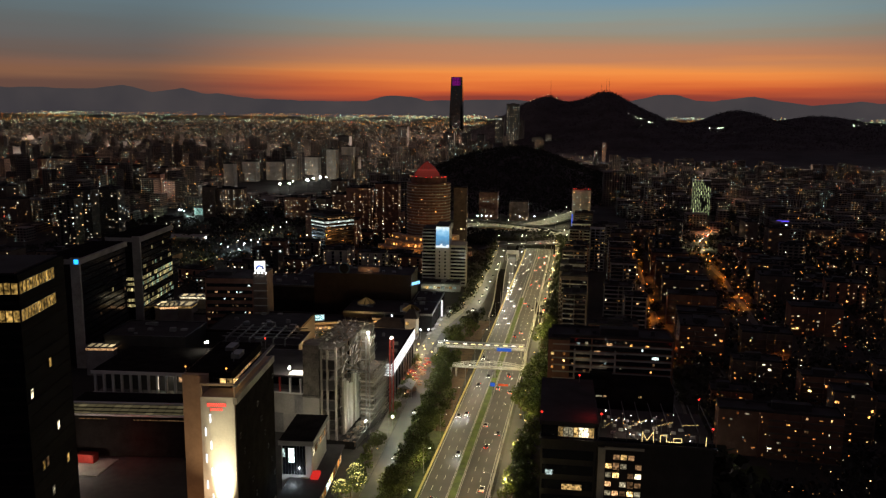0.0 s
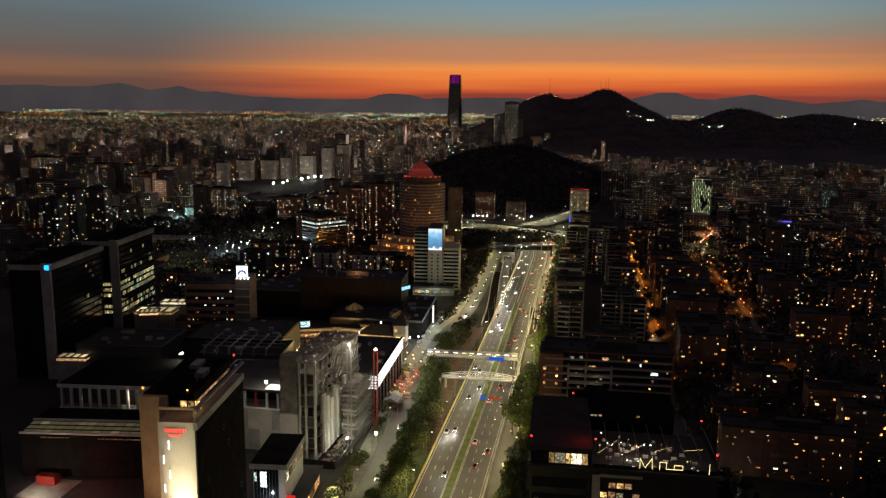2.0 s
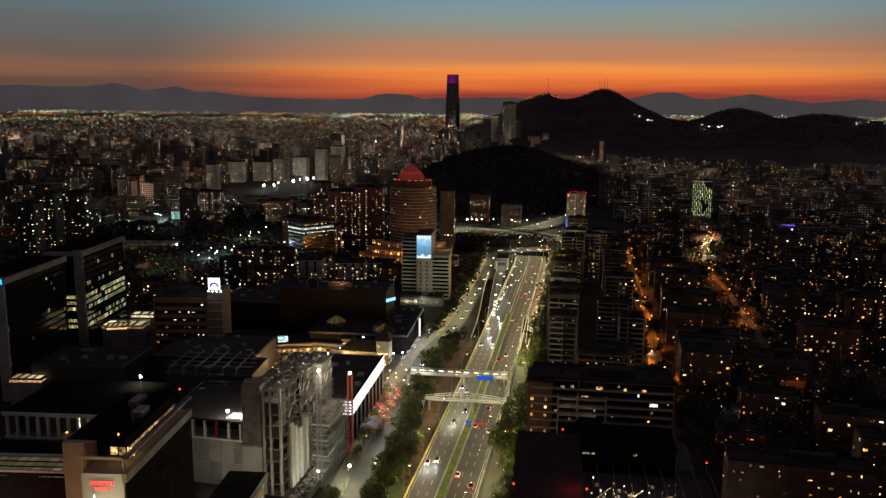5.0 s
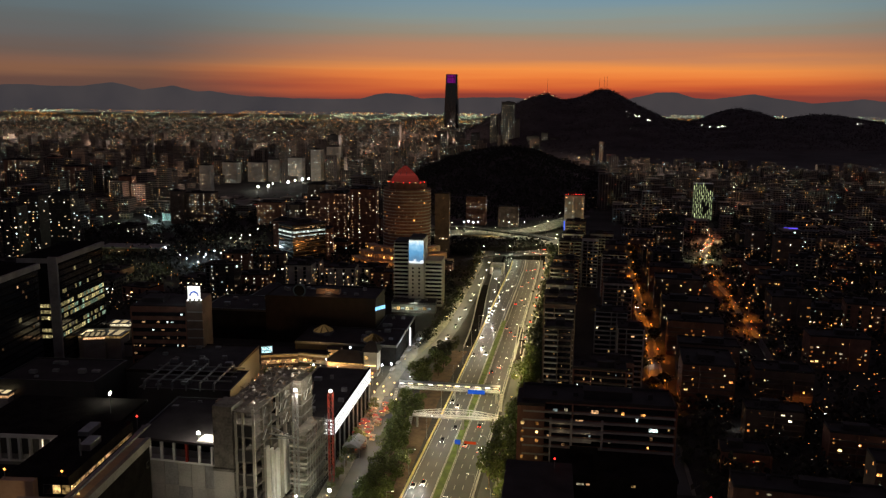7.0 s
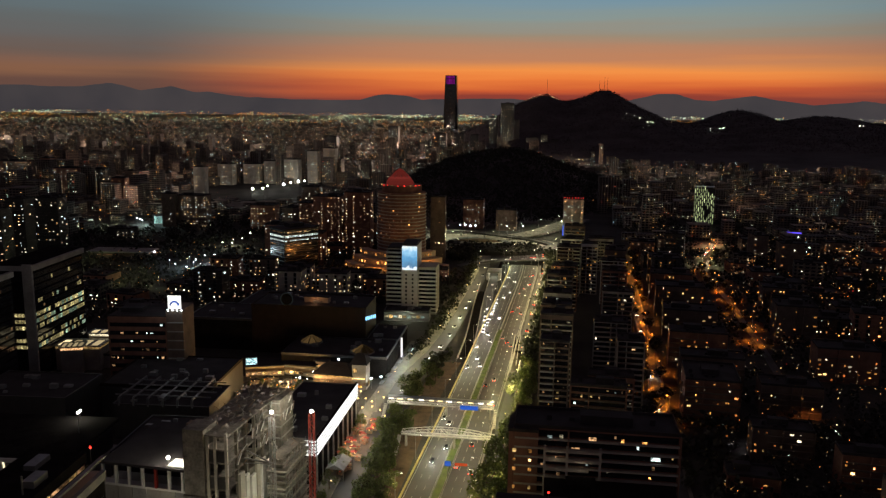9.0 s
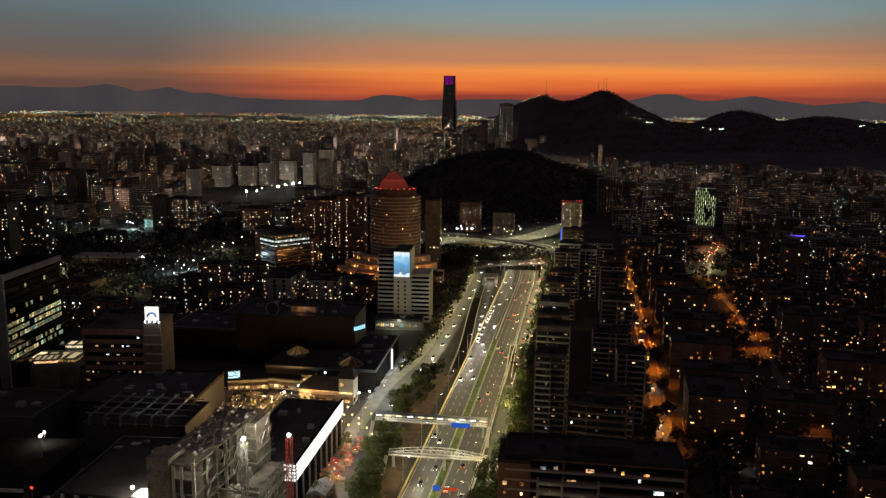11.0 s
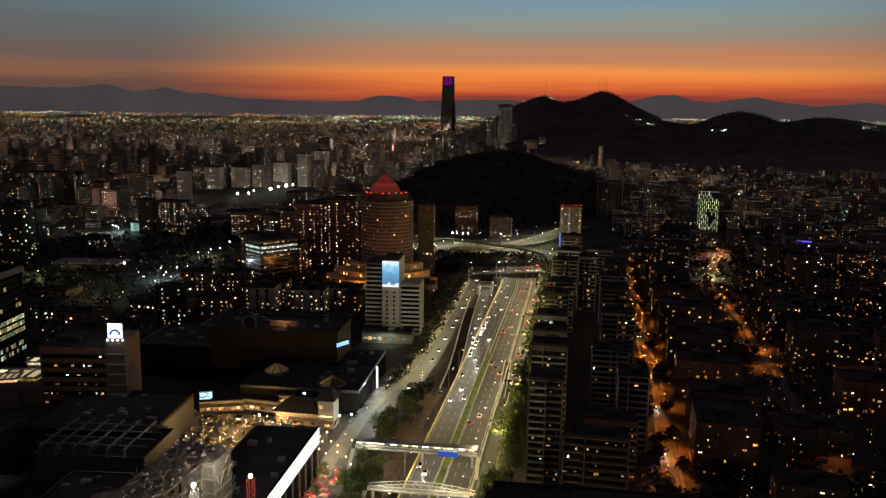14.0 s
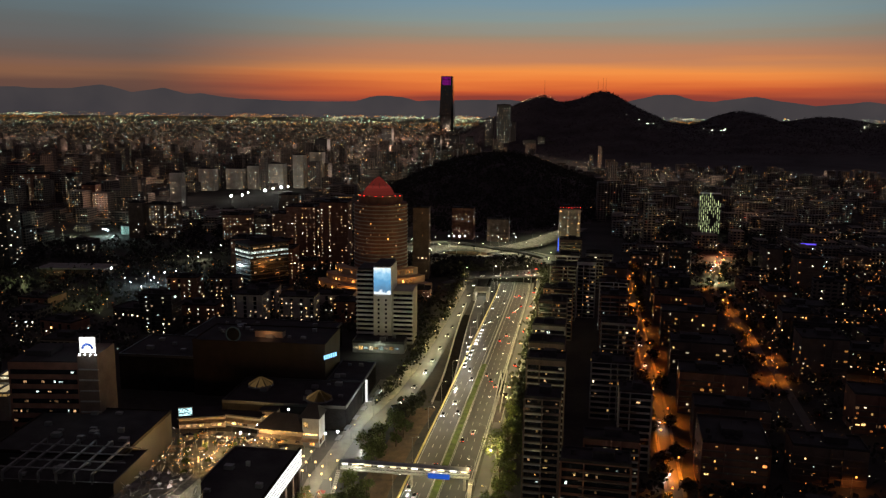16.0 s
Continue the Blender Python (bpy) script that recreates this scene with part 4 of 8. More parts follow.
def apartment(x, y, w, d, h, wall, seed, lit=0.12, turn=-2.0, sides=("right",), label="", step=3.0, balconies=True, name="apartment_building", mats=None):
    """A block of flats, its front at y facing down the valley: walls, a balcony slab a floor, glazing, roof plant and the lit windows."""
    r = random.Random(seed)
    t = thing(name, pose(x, y, 0, 0, 0, turn), label or "mid-rise apartment block with pale balconies and few lit windows", "building", "apartment blocks")
    n = max(2, int(h / step))
    for k in range(r.randint(2, 3) + 1):
        fx = -w / 2 + w * k / max(1, r.randint(2, 3))
        if abs(fx) <= w / 2 + 0.1 and balconies:
            part("party_wall", Shape().box(fx - 0.25, fx + 0.25, -1.5, -0.01, 0, h), wall, t)
    part("wall", Shape().box(-w / 2, w / 2, 0, d, 0, h), wall, t)
    part("roof", roof_top(w, d, h, r), roofing, t)
    cols = max(2, int(w / 3.4))
    panes, names = Shape(), list(ROWS)
    rows_ = list(range(n))
    cut = r.choice((-0.45, -0.3, 0.0, 0.25, 0.4)) * w
    for k in rows_:
        z = k * step
        if balconies:
            b = Shape()
            xa, xb = -w / 2 + 0.3 + (cut if cut > 0 else 0), w / 2 - 0.3 + (cut if cut < 0 else 0)
            bent = [(-0.02, z - 0.18), (-1.5, z - 0.18), (-1.5, z + 0.42), (-1.36, z + 0.42), (-1.36, z + 0.1), (-0.02, z + 0.1)]
            b.add([(xa, p, q) for p, q in bent] + [(xb, p, q) for p, q in bent], [(0, 1, 2, 3, 4, 5), (11, 10, 9, 8, 7, 6)] + [(i, 6 + i, 6 + (i + 1) % 6, (i + 1) % 6) for i in range(6)])
            part("balcony", b, stucco if x > 66 or seed % 3 == 0 else (plaster if wall is not plaster else concrete), t)
        if x < 70:
            part("glazing", Shape().box(-w / 2 + 0.5, w / 2 - 0.5, -0.05, 0.1, z + 0.5, z + 2.5), dark_glass, t, "dark window band")
        for c in range(cols):
            if r.random() < lit:
                m = r.choice(mats or LIT)
                x0, z0 = -w / 2 + w * (c + r.uniform(0.3, 0.7)) / cols, z + r.uniform(1.2, 1.8)
                a, b = r.choice((0.5, 0.8, 1.1, 1.8)), r.choice((0.6, 0.9, 1.2))
                if y < 520:
                    window(t, x0, -0.12, z0, a, b, m)
                else:
                    panes.box(x0 - a / 2, x0 + a / 2, -0.2, -0.06, z0 - b / 2, z0 + b / 2, names.index(m.name))
        for sd in sides:
            sx = (w / 2 + 0.1) * (1 if sd == "right" else -1)
            for c in range(max(1, int(d / 5))):
                if r.random() < lit * 0.8:
                    m, yy = r.choice(mats or LIT), 2.5 + d * c / max(1, int(d / 5))
                    if y < 520:
                        window(t, sx, yy, z + 1.6, 1.4, 1.4, m, sd)
                    else:
                        panes.box(sx - 0.1, sx + 0.1, yy - 0.7, yy + 0.7, z + 0.9, z + 2.2, names.index(m.name))
    if panes.f:
        tagged(part("lit_windows", panes, FLATS, t, "scattered lit windows"), kind="stuff")
    return t


def tower(x, y, w, d, h, wall, seed, lit=0.1, turn=0.0, base=0.0, label="", mats=None, step=3.1, cell=3.6, name="tower_block", side="right"):
    """A building farther off: walls with dark bays, roof plant and its lit windows."""
    r = random.Random(seed)
    t = thing(name, pose(x, y, base, 0, 0, turn), label or "distant apartment tower with scattered lit windows", "building", "distant blocks")
    n, cols = max(2, int(h / step)), max(2, int(w / cell))
    rings = [(0.0, -2.0)]
    for k in range(1, n, 1 if h < 60 else 2):
        rings += [(0.0, k * step - 0.3), (0.35, k * step - 0.3), (0.35, k * step + 0.2), (0.0, k * step + 0.2)]
    rings.append((0.0, h))
    s = Shape()
    s.v = [(sx * (w / 2 + o), (-o if sy < 0 else d + o), z) for o, z in rings for sx, sy in ((-1, -1), (1, -1), (1, 1), (-1, 1))]
    s.f = [(4 * q + i, 4 * q + (i + 1) % 4, 4 * q + 4 + (i + 1) % 4, 4 * q + 4 + i) for q in range(len(rings) - 1) for i in range(4)] + [tuple(range(len(s.v) - 4, len(s.v)))]
    s.m = [0] * len(s.f)
    part("wall", s, wall, t)
    part("roof", roof_top(w, d, h, r), roofing, t)
    for c in range(cols):
        if c % 2 == 0 and y < 800:
            xx = -w / 2 + w * (c + 0.5) / cols
            part("window_bay", Shape().box(xx - cell * 0.3, xx + cell * 0.3, -0.12, 0.05, 2.5, h - 1), dark_glass, t, "dark window bay")
    slots = [ROWS[m.name] for m in (mats or LIT)]
    busy = [r.choice((0.25, 0.6, 1.0, 1.0, 2.6)) for _ in range(cols)]
    panes = Shape()
    for k in range(n):
        storey = r.choice((0.5, 0.8, 1.0, 1.3, 1.9))
        for c in range(cols):
            if r.random() < lit * 1.7 * busy[c] * storey:
                x0, q = -w / 2 + w * (c + r.uniform(0.35, 0.65)) / cols, r.choice((0.22, 0.3, 0.42, 0.7)) * cell / 3.6
                z, v = k * step + 1.7 + r.uniform(-0.2, 0.2), r.choice((0.28, 0.4, 0.5)) * min(step / 3.1, 1.8)
                panes.box(x0 - q, x0 + q, -0.45, -0.1, z - v, z + v, r.randrange(len(slots)))
        if side and r.random() < lit * 3:
            sx = (w / 2 + 0.3) * (1 if side == "right" else -1)
            yy = r.uniform(2, d - 2)
            panes.box(sx - 0.15, sx + 0.15, yy - 0.7, yy + 0.7, k * step + 1.1, k * step + 2.2, r.randrange(len(slots)))
    if panes.f:
        tagged(part("lit_windows", panes, slots, t, "scattered lit windows"), kind="stuff")
    return t


# ---- left bank: the near buildings ----
# tall dark office tower at the start
ot = thing("office_tower", pose(-110, 145, 0, 0, 0, 12), "tall black glass office tower with two glowing floors", "building")
part("wall", Shape().box(-22, 0, 0, 24, 0, 114.5), black_cladding_and_shade, ot)
for k in range(36):
    part("glazing", Shape().box(-21.6, 0.08, -0.12, 23.6, k * 3.2 + 0.5, k * 3.2 + 2.9), black_glass, ot)
part("roof", Shape().box(-21, -1, 1, 23, 114.5, 115.2), roofing, ot)
ro = random.Random(3)
gold = glow("gold_floor", (1.0, 0.6, 0.16), 0.4, 1.0, patchy=True)
for z in (112.0, 106.0):
    for k in range(5):
        window(ot, -0.6 - 1.5 * k, -0.25, z, 1.4, 2.6, gold)
    for k in range(11):
        window(ot, 0.2, 0.8 + 1.6 * k, z, 1.5, 2.6, gold, "right")
for z, yy in ((92, 12), (88, 2), (76, 14), (70, 5), (70, 7), (62, 9), (58, 3), (52, 15), (48, 8), (66, 18)):
    window(ot, 0.2, yy, z, 1.4, 2.2, ro.choice([gold, win_dim, win_pale]), "right")

# hotel slab with a floodlit end wall
ht = thing("hotel", pose(-98, 227, 0, 0, 0, 5), "hotel slab with a floodlit pale end wall", "building")
part("wall", Shape().box(-11.5, 0, 0, 45, 0, 58.6), tan_panel, ht)
part("rear_wall", Shape().box(-20, -11.6, 7, 45, 0, 63.6), tan_panel, ht)
part("end_panel", Shape().box(-11.3, -0.2, -0.5, -0.02, 0, 58.8), white_paint, ht, "pale floodlit end wall")
part("side_cladding", Shape().box(0.02, 0.35, 0.2, 44.8, 3, 56.4), black_cladding_and_shade, ht, "dark side facade")
for k in range(14):
    for j in range(11):
        if (k * 7 + j * 3) % 11 == 0:
            part("window", pane(1.5, 1.7, black_glass), None, ht, at=pose(0.42, 3 + 4 * j, 6 + 3.5 * k, 0, 0, 90))
part("cornice", Shape().box(-0.6, 0.7, -0.6, 45, 56.6, 58.9).box(-0.3, 0.8, -0.6, 45.2, 62.4, 63.0), concrete, ht)
part("roof", Shape().box(-19.6, -4, 9, 44.5, 58.7, 63.9), black_cladding_and_shade, ht, "dark roof with plant")
part("terrace_frame", Shape().beam((-11.2, -0.2, 63), (0, -0.2, 63), 0.7).beam((-11, -0.2, 58.8), (-11, -0.2, 63), 0.5).beam((-0.2, -0.2, 58.8), (-0.2, -0.2, 63), 0.5).beam((0, -0.2, 63), (0, 10, 63), 0.7), tan_panel, ht)
for k in range(4):
    window(ht, -9.2 + 2.3 * k, 8.9, 60.8, 2.1, 2.4, win_warm if k else dark_glass)
for k in range(8):
    window(ht, -3.7, 12 + 4.1 * k, 60.8, 3.9, 1.1, win_dim if k % 3 else win_warm, "right")
strip_cool = glow("strip_cool", (0.85, 0.92, 1.0), 2.2)
for k in range(9):
    x = -9.9 if k % 2 else -8.2
    part("light_strip", Shape().box(x - 0.13, x + 0.13, -0.7, -0.48, 50.3 - 4.6 * k, 53.0 - 4.6 * k), strip_cool, ht, "white vertical light strip")
sg = glow("sign_red", (1.0, 0.04, 0.03), 1.6)
for k in range(9):
    part("sign_bar", Shape().box(-9.1 + 0.72 * k, -8.72 + 0.72 * k, -0.6, -0.51, 55.7, 56.8), sg, ht, "red glowing sign bar")
for k in range(6):
    part("sign_bar", Shape().box(-8.1 + 0.72 * k, -7.76 + 0.72 * k, -0.6, -0.51, 54.3, 55.1), sg, ht)
for x, y, z in ((-19, 8, 66), (-6, 10, 65), (-2, 43, 66)):
    part("warning_light", Shape().octa((x, y, z), 0.38, 1).beam((x, y, 62), (x, y, z), 0.12), [steel, lamp_red if y > 40 else lamp_orange], ht, "small obstruction light")
part("roof_plant", Shape().box(-9, -6, 24, 30, 63.9, 65.6), steel, ht)
part("roof_plant", Shape().box(-14, -11, 33, 40, 63.9, 65.2), steel, ht)
part("mast", Shape().beam((-7, 21, 63.9), (-7, 21, 68.5), 0.3), steel, ht)
part("canopy", Shape().box(-14, 3, -7, -0.6, 9, 9.6), concrete, ht)
th = radians(5)
fx, fy = -98 + math.cos(th) * -4.2 - math.sin(th) * -3.6, 227 + math.sin(th) * -4.2 + math.cos(th) * -3.6
tx, ty = -98 + math.cos(th) * -4.4, 227 + math.sin(th) * -4.4
bulb("wall_floodlight", "SPOT", (fx, fy - 1.6, 10.6), 330000, (1.0, 0.86, 0.5), 0.4, (tx, ty, 33), 26, 1.0)
bulb("wall_floodlight", "SPOT", (fx - 1.5, fy - 12, 14), 24000, (1.0, 0.66, 0.36), 0.5, (tx - 5, ty, 42), 70, 1.0)
bulb("entrance_light", "POINT", (-108, 216, 12), 2500, (1.0, 0.5, 0.2), 0.5)

# small pavilion beside the hotel
pv = thing("pavilion", pose(-95, 277, 0, 0, 0, 4), "grey two-storey pavilion with a dark panelled roof and lit windows", "building")
part("wall", Shape().box(-6, 6, 0, 26, 0, 22), white_paint, pv)
part("roof", Shape().box(-6.8, 6.8, -1.2, 27, 22, 23.2).box(-0.2, 0.2, -1.0, 26.8, 23.2, 23.4), black_cladding_and_shade, pv)
part("fascia", Shape().box(-6.9, 6.9, -1.4, -1.2, 21.4, 23.3).box(6.8, 7.1, -1.4, 27, 21.4, 23.3), concrete, pv)
for k in range(8):
    part("glazing_bay", Shape().box(-5.6 + 1.15 * k, -4.6 + 1.15 * k, -0.3, -0.02, 9, 21), dark_glass, pv)
for x, z, w, h in ((-2.0, 17, 2.4, 6.0), (-5.0, 18, 1.2, 3.5), (3, 6, 3, 4)):
    window(pv, x, -0.4, z, w, h, win_cool if x < 0 else win_pale)
for k in range(6):
    window(pv, 6.15, 2.5 + 4 * k, 17.5, 3.2, 3.0, win_dim if k % 2 else win_pale, "right")
bulb("shop_light", "POINT", (-95, 271, 9), 700, (0.85, 0.95, 1.0), 0.4)
bulb("shop_light", "POINT", (-84, 292, 7), 900, (1.0, 0.9, 0.7), 0.4)
part("red_panel", Shape().box(6.05, 9, -3, 2, 8.5, 10), glow("panel_red", (1.0, 0.04, 0.03), 0.5), pv, "red lit panel")
low = thing("shop_row", pose(-86, 222, 0, 0, 0, 4), "low row of shops with lit fronts under a canopy", "building")
part("wall", Shape().box(-8, 6, 0, 88, 0, 7), concrete, low)
part("roof", Shape().box(-8.3, 7.5, -0.5, 88.4, 7, 7.6), roofing, low)
rs = random.Random(11)
for k in range(20):
    window(low, 6.2, 2.5 + 4.3 * k, 3.2, 3.6, 4.2, rs.choice([win_orange, win_warm, win_pale, win_cool, win_dim]), "right")
for k, yy in enumerate((6, 30, 52, 76)):
    bulb("shop_light", "POINT", (-77, 222 + yy, 5.5), 700, (1.0, 0.75, 0.45), 0.4)

# colonnade building, glass canopy and dark roofs behind the hotel
cb = thing("colonnade_building", pose(-190, 344, 0, 0, 0, 4), "flat-roofed building with a pale rooftop colonnade", "building")
part("wall", Shape().box(-30, 26, 0, 40, 0, 12), concrete, cb)
part("roof", Shape().box(-31, 27, -1.5, 41, 22.6, 23.8), black_cladding_and_shade, cb)
part("fascia", Shape().box(-31, 27, -2.0, -1.5, 22.4, 24).box(-31, 27, -1.0, -0.2, 12, 12.8), white_paint, cb)
for k in range(13):
    part("column", Shape().box(-30 + 4.5 * k, -29 + 4.5 * k, -1.2, 0, 12.4, 22.5), white_paint, cb)
part("inner_wall", Shape().box(-29, 25, 6, 38, 12, 22.5), dark_cladding, cb)
window(cb, 12, 5.8, 18, 4, 2.6, win_dim)
can = thing("glass_canopy", pose(-180, 300, 0, 0, 0, 6), "wide sloping glass canopy dimly lit from below", "canopy")
canopy_lit = glow("canopy_glass", (0.9, 0.74, 0.4), 0.1, 0.8)
pane_mesh = Shape().box(0, 3.5, 0, 2.8, 0, 0.15).mesh("pane", canopy_lit)
for i in range(15):
    for j in range(3):
        part("pane", pane_mesh, None, can, at=pose(-28 + 4 * i, 3.2 * j, 19 + 0.5 * j))
part("frame", Shape().box(-29, 33, -0.6, 0, 18.6, 19.4).box(-29, 33, 10, 11, 20, 20.8), white_paint, can)
# black wall: the dark below the canopy is put into its colour
part("wall", Shape().box(-29, 33, 0, 24, 0, 18.4), black_cladding_and_shade, can)
part("upper_wall", Shape().box(-29, 33, 11.5, 24, 18.4, 20.4), black_cladding_and_shade, can)
part("light_tube", Shape().box(-20, -8, -0.9, -0.6, 17.2, 17.6).box(4, 32, -0.9, -0.6, 17.0, 17.4), win_dim, can, "dim light tube")
yard = thing("forecourt", pose(-182, 288, 0), "small lit forecourt with a red-fronted kiosk", "yard")
part("paving", Shape().box(-18, 0, -9, 8, 0.0, 0.4), paving, yard)
part("kiosk", Shape().box(-16, -8, 2, 6, 0.4, 4), red_steel, yard, "red-fronted kiosk")
bulb("kiosk_light", "POINT", (-192, 280, 5), 4200, (1.0, 0.75, 0.6), 0.4)
bulb("loggia_light", "POINT", (-185, 344, 19), 600, (1.0, 0.9, 0.7), 0.5)
bulb("loggia_light", "POINT", (-206, 342, 19), 600, (1.0, 0.9, 0.7), 0.5)
bulb("kiosk_light", "POINT", (-182, 280, 6), 500, (1.0, 0.85, 0.75), 0.4)
bulb("red_lamp", "POINT", (-174, 292, 8), 700, (1.0, 0.04, 0.02), 0.5)

# dark flat mall blocks with open steel roof frames
def flat_block(x, y, w, d, h, turn, wall, label, frame_=False, edge=dark_cladding, name="mall_block"):
    t = thing(name, pose(x, y, 0, 0, 0, turn), label, "building", "mall blocks")
    part("wall", Shape().box(-w / 2, w / 2, 0, d, 0, h), wall, t)
    part("roof", Shape().box(-w / 2 + 0.4, w / 2 - 0.4, 0.4, d - 0.4, h, h + 0.3), roofing, t)
    par = Shape()
    for x0, x1, y0, y1 in ((-w / 2 - 0.2, w / 2 + 0.2, -0.2, 0.4), (-w / 2 - 0.2, w / 2 + 0.2, d - 0.4, d + 0.2), (-w / 2 - 0.2, -w / 2 + 0.4, 0.4, d - 0.4), (w / 2 - 0.4, w / 2 + 0.2, 0.4, d - 0.4)):
        par.box(x0, x1, y0, y1, h - 0.6, h + 0.9)
    part("parapet", par, edge, t)
    r = random.Random(int(abs(x) * 10 + y))
    for k in range(int(w * d / 260) + 2):
        px, py, s = r.uniform(-w * 0.42, w * 0.42), r.uniform(d * 0.1, d * 0.9), r.uniform(0.8, 2.0)
        part("roof_unit", Shape().box(px - s, px + s, py - s * 0.7, py + s * 0.7, h + 0.3, h + 0.3 + r.uniform(0.8, 2.2), taper=0.05), steel, t)
    if frame_:
        for k in range(int(w / 7)):
            xx = -w / 2 + 3 + 7 * k
            part("roof_beam", Shape().beam((xx, 0, h + 4), (xx, d, h + 4), 0.7).beam((xx, 0, h), (xx, 0, h + 4), 0.8).beam((xx, d, h), (xx, d, h + 4), 0.6), steel, t)
        for k in range(int(d / 7)):
            part("roof_beam", Shape().beam((-w / 2, 3 + 7 * k, h + 4.3), (w / 2, 3 + 7 * k, h + 4.3), 0.45), steel, t)
    return t


flat_block(-228, 405, 48, 34, 22, 4, dark_cladding, "dark flat-roofed hall with a thin pale roof edge", name="hall")
flat_block(-165, 420, 46, 30, 16, 4, dark_cladding, "unfinished roof of open steel beams", True, name="hall")
flat_block(-178, 440, 56, 48, 18, 4, dark_cladding, "large flat-roofed store with a warm-lit edge", edge=brown_panel)
flat_block(-140, 362, 30, 38, 20, 4, dark_cladding, "grey flat-roofed hall behind the building site")
flat_block(-93.2, 384, 27, 67, 20.6, 0, black_cladding_and_shade, "black-roofed store behind a glowing white wall")
flat_block(-111, 522, 63, 36, 12, 1, black_cladding_and_shade, "wide dark mall roof with skylights")
flat_block(-90, 560, 20, 34, 12, 1, black_cladding_and_shade, "dark low mall roof by the walkway")
flat_block(-138, 560, 74, 34, 31, 2, brown_panel, "tall windowless brown store", edge=brown_panel)
flat_block(-190, 562, 60, 40, 20, 2, black_cladding_and_shade, "dark flat mall roof")
flat_block(-165, 620, 90, 46, 15, 0, black_cladding_and_shade, "dark flat mall roof")
shop_ = flat_block(-92, 652, 34, 14, 7, 3, concrete, "low lit shop by the junction", name="shop")
for k in range(9):
    window(shop_, -15 + 3.4 * k, -0.3, 3.4, 2.8, 2.6 if k % 2 else 1.6, (win_pale, win_warm, win_cool)[k % 3])
bulb("shop_light", "POINT", (-92, 645, 6), 1500, (0.9, 1.0, 0.75), 0.5)
flat_block(-255, 512, 30, 40, 8, 8, concrete, "low hall with glowing skylights")
bulb("roof_floodlight", "POINT", (-173, 369, 32.4), 5000, (1.0, 0.93, 0.75), 0.4)
ll = thing("floodlight", pose(-173, 369, 22), "bright site floodlight on a mast", "floodlight")
part("mast", Shape().tube(0, 0, 0, 10, 0.12, 0.1, 6), steel, ll)
part("lamp", Shape().ball((0, 0, 10.4), 0.6), lamp_white, ll, "glowing lamp")

# skylights and lit canopies by the glass offices
skylit = glow("skylit", (1.0, 0.78, 0.42), 0.75, 1.3)
for x, y, z, w, d, turn, mt in ((-262, 506, 13, 26, 14, 8, win_warm), (-255, 526, 15.5, 22, 8, 8, win_pale), (-262, 500, 14, 12, 10, 20, win_dim), (-252, 398, 15, 16, 8, 6, win_dim)):
    sk = thing("skylight", pose(x, y, 0, 0, 0, turn), "low glass-roofed hall glowing warm inside", "building")
    part("wall", Shape().box(-w / 2, w / 2, 0, d, 0, z), concrete, sk)
    part("roof", Shape().box(-w / 2 - 1, w / 2 + 1, -1, d + 1, z + 1.6, z + 2.1), steel, sk)
    part("light_band", Shape().box(-w / 2, w / 2, -0.1, d + 0.1, z, z + 1.6), mt, sk, "glowing glass band")
    for k in range(4):
        part("roof_light", Shape().box(-w / 2 + w * (k + 0.2) / 4, -w / 2 + w * (k + 0.8) / 4, 0.6, d * 0.8, z + 2.1, z + 2.25), skylit, sk, "glowing roof light")

# the two glass offices with concrete end slabs
office_lit = glow("office_lit", (1.0, 0.82, 0.36), 0.5, 1.2, patchy=True)
office_cool = glow("office_cool", (0.7, 1.0, 0.7), 0.4, 1.2, patchy=True)


def slab_office(x, y, length, h, lit_floors, seed, label, blue):
    r = random.Random(seed)
    t = thing("glass_office", pose(x, y, 0, 0, 0, 7), label, "building", "glass offices")
    part("wall", Shape().box(-22, -0.4, 0, length, 0, h - 3), black_cladding_and_shade, t)
    part("roof", Shape().box(-21.8, -0.6, 0.3, length - 0.3, h, h + 0.3), black_cladding_and_shade, t)
    part("end_slab", Shape().box(-3.6, 1.8, -1.6, -0.02, 0, h + 1), concrete, t, "pale concrete end slab")
    part("roof_edge", Shape().box(-22.5, 1.4, 0.2, length, h - 3, h), concrete, t)
    n = int((h - 4) / 3.7)
    for k in range(n):
        z = 3.0 + 3.7 * k
        part("glazing", Shape().box(-0.45, 0.1, 0.6, length - 0.4, z, z + 2.7), dark_glass, t)
        c = int(length / 2.6)
        for j in range(c):
            p = lit_floors.get(k, 0.03)
            if r.random() < p:
                window(t, 0.25, 2 + 2.6 * j, z + 1.35, 2.35 if p > 0.1 else 1.6, 2.5 if p > 0.1 else 1.6, r.choice([office_lit, office_lit, office_lit, office_cool]) if p > 0.1 else win_dim, "right")
        if lit_floors.get(k, 0) > 0.4:
            for j in range(4):
                window(t, -9.5 + 1.9 * j, -0.2, z + 1.35, 1.7, 2.2, office_lit)
    if blue:
        part("sign", Shape().box(-1.2, 1.3, -1.9, -1.6, h - 2.4, h + 0.2), glow("sign_sky_blue", (0.02, 0.35, 1.0), 2.0), t, "small blue lit sign")
    return t


slab_office(-274.4, 486, 62, 66, {5: 0.6, 7: 0.95, 8: 0.95, 9: 0.9, 4: 0.75, 11: 0.35, 14: 0.12}, 21, "dark glass office with lit floors and a concrete end slab", False)
slab_office(-269.8, 410, 66, 65, {9: 0.12, 6: 0.08}, 22, "dark glass office with a concrete end slab", True)

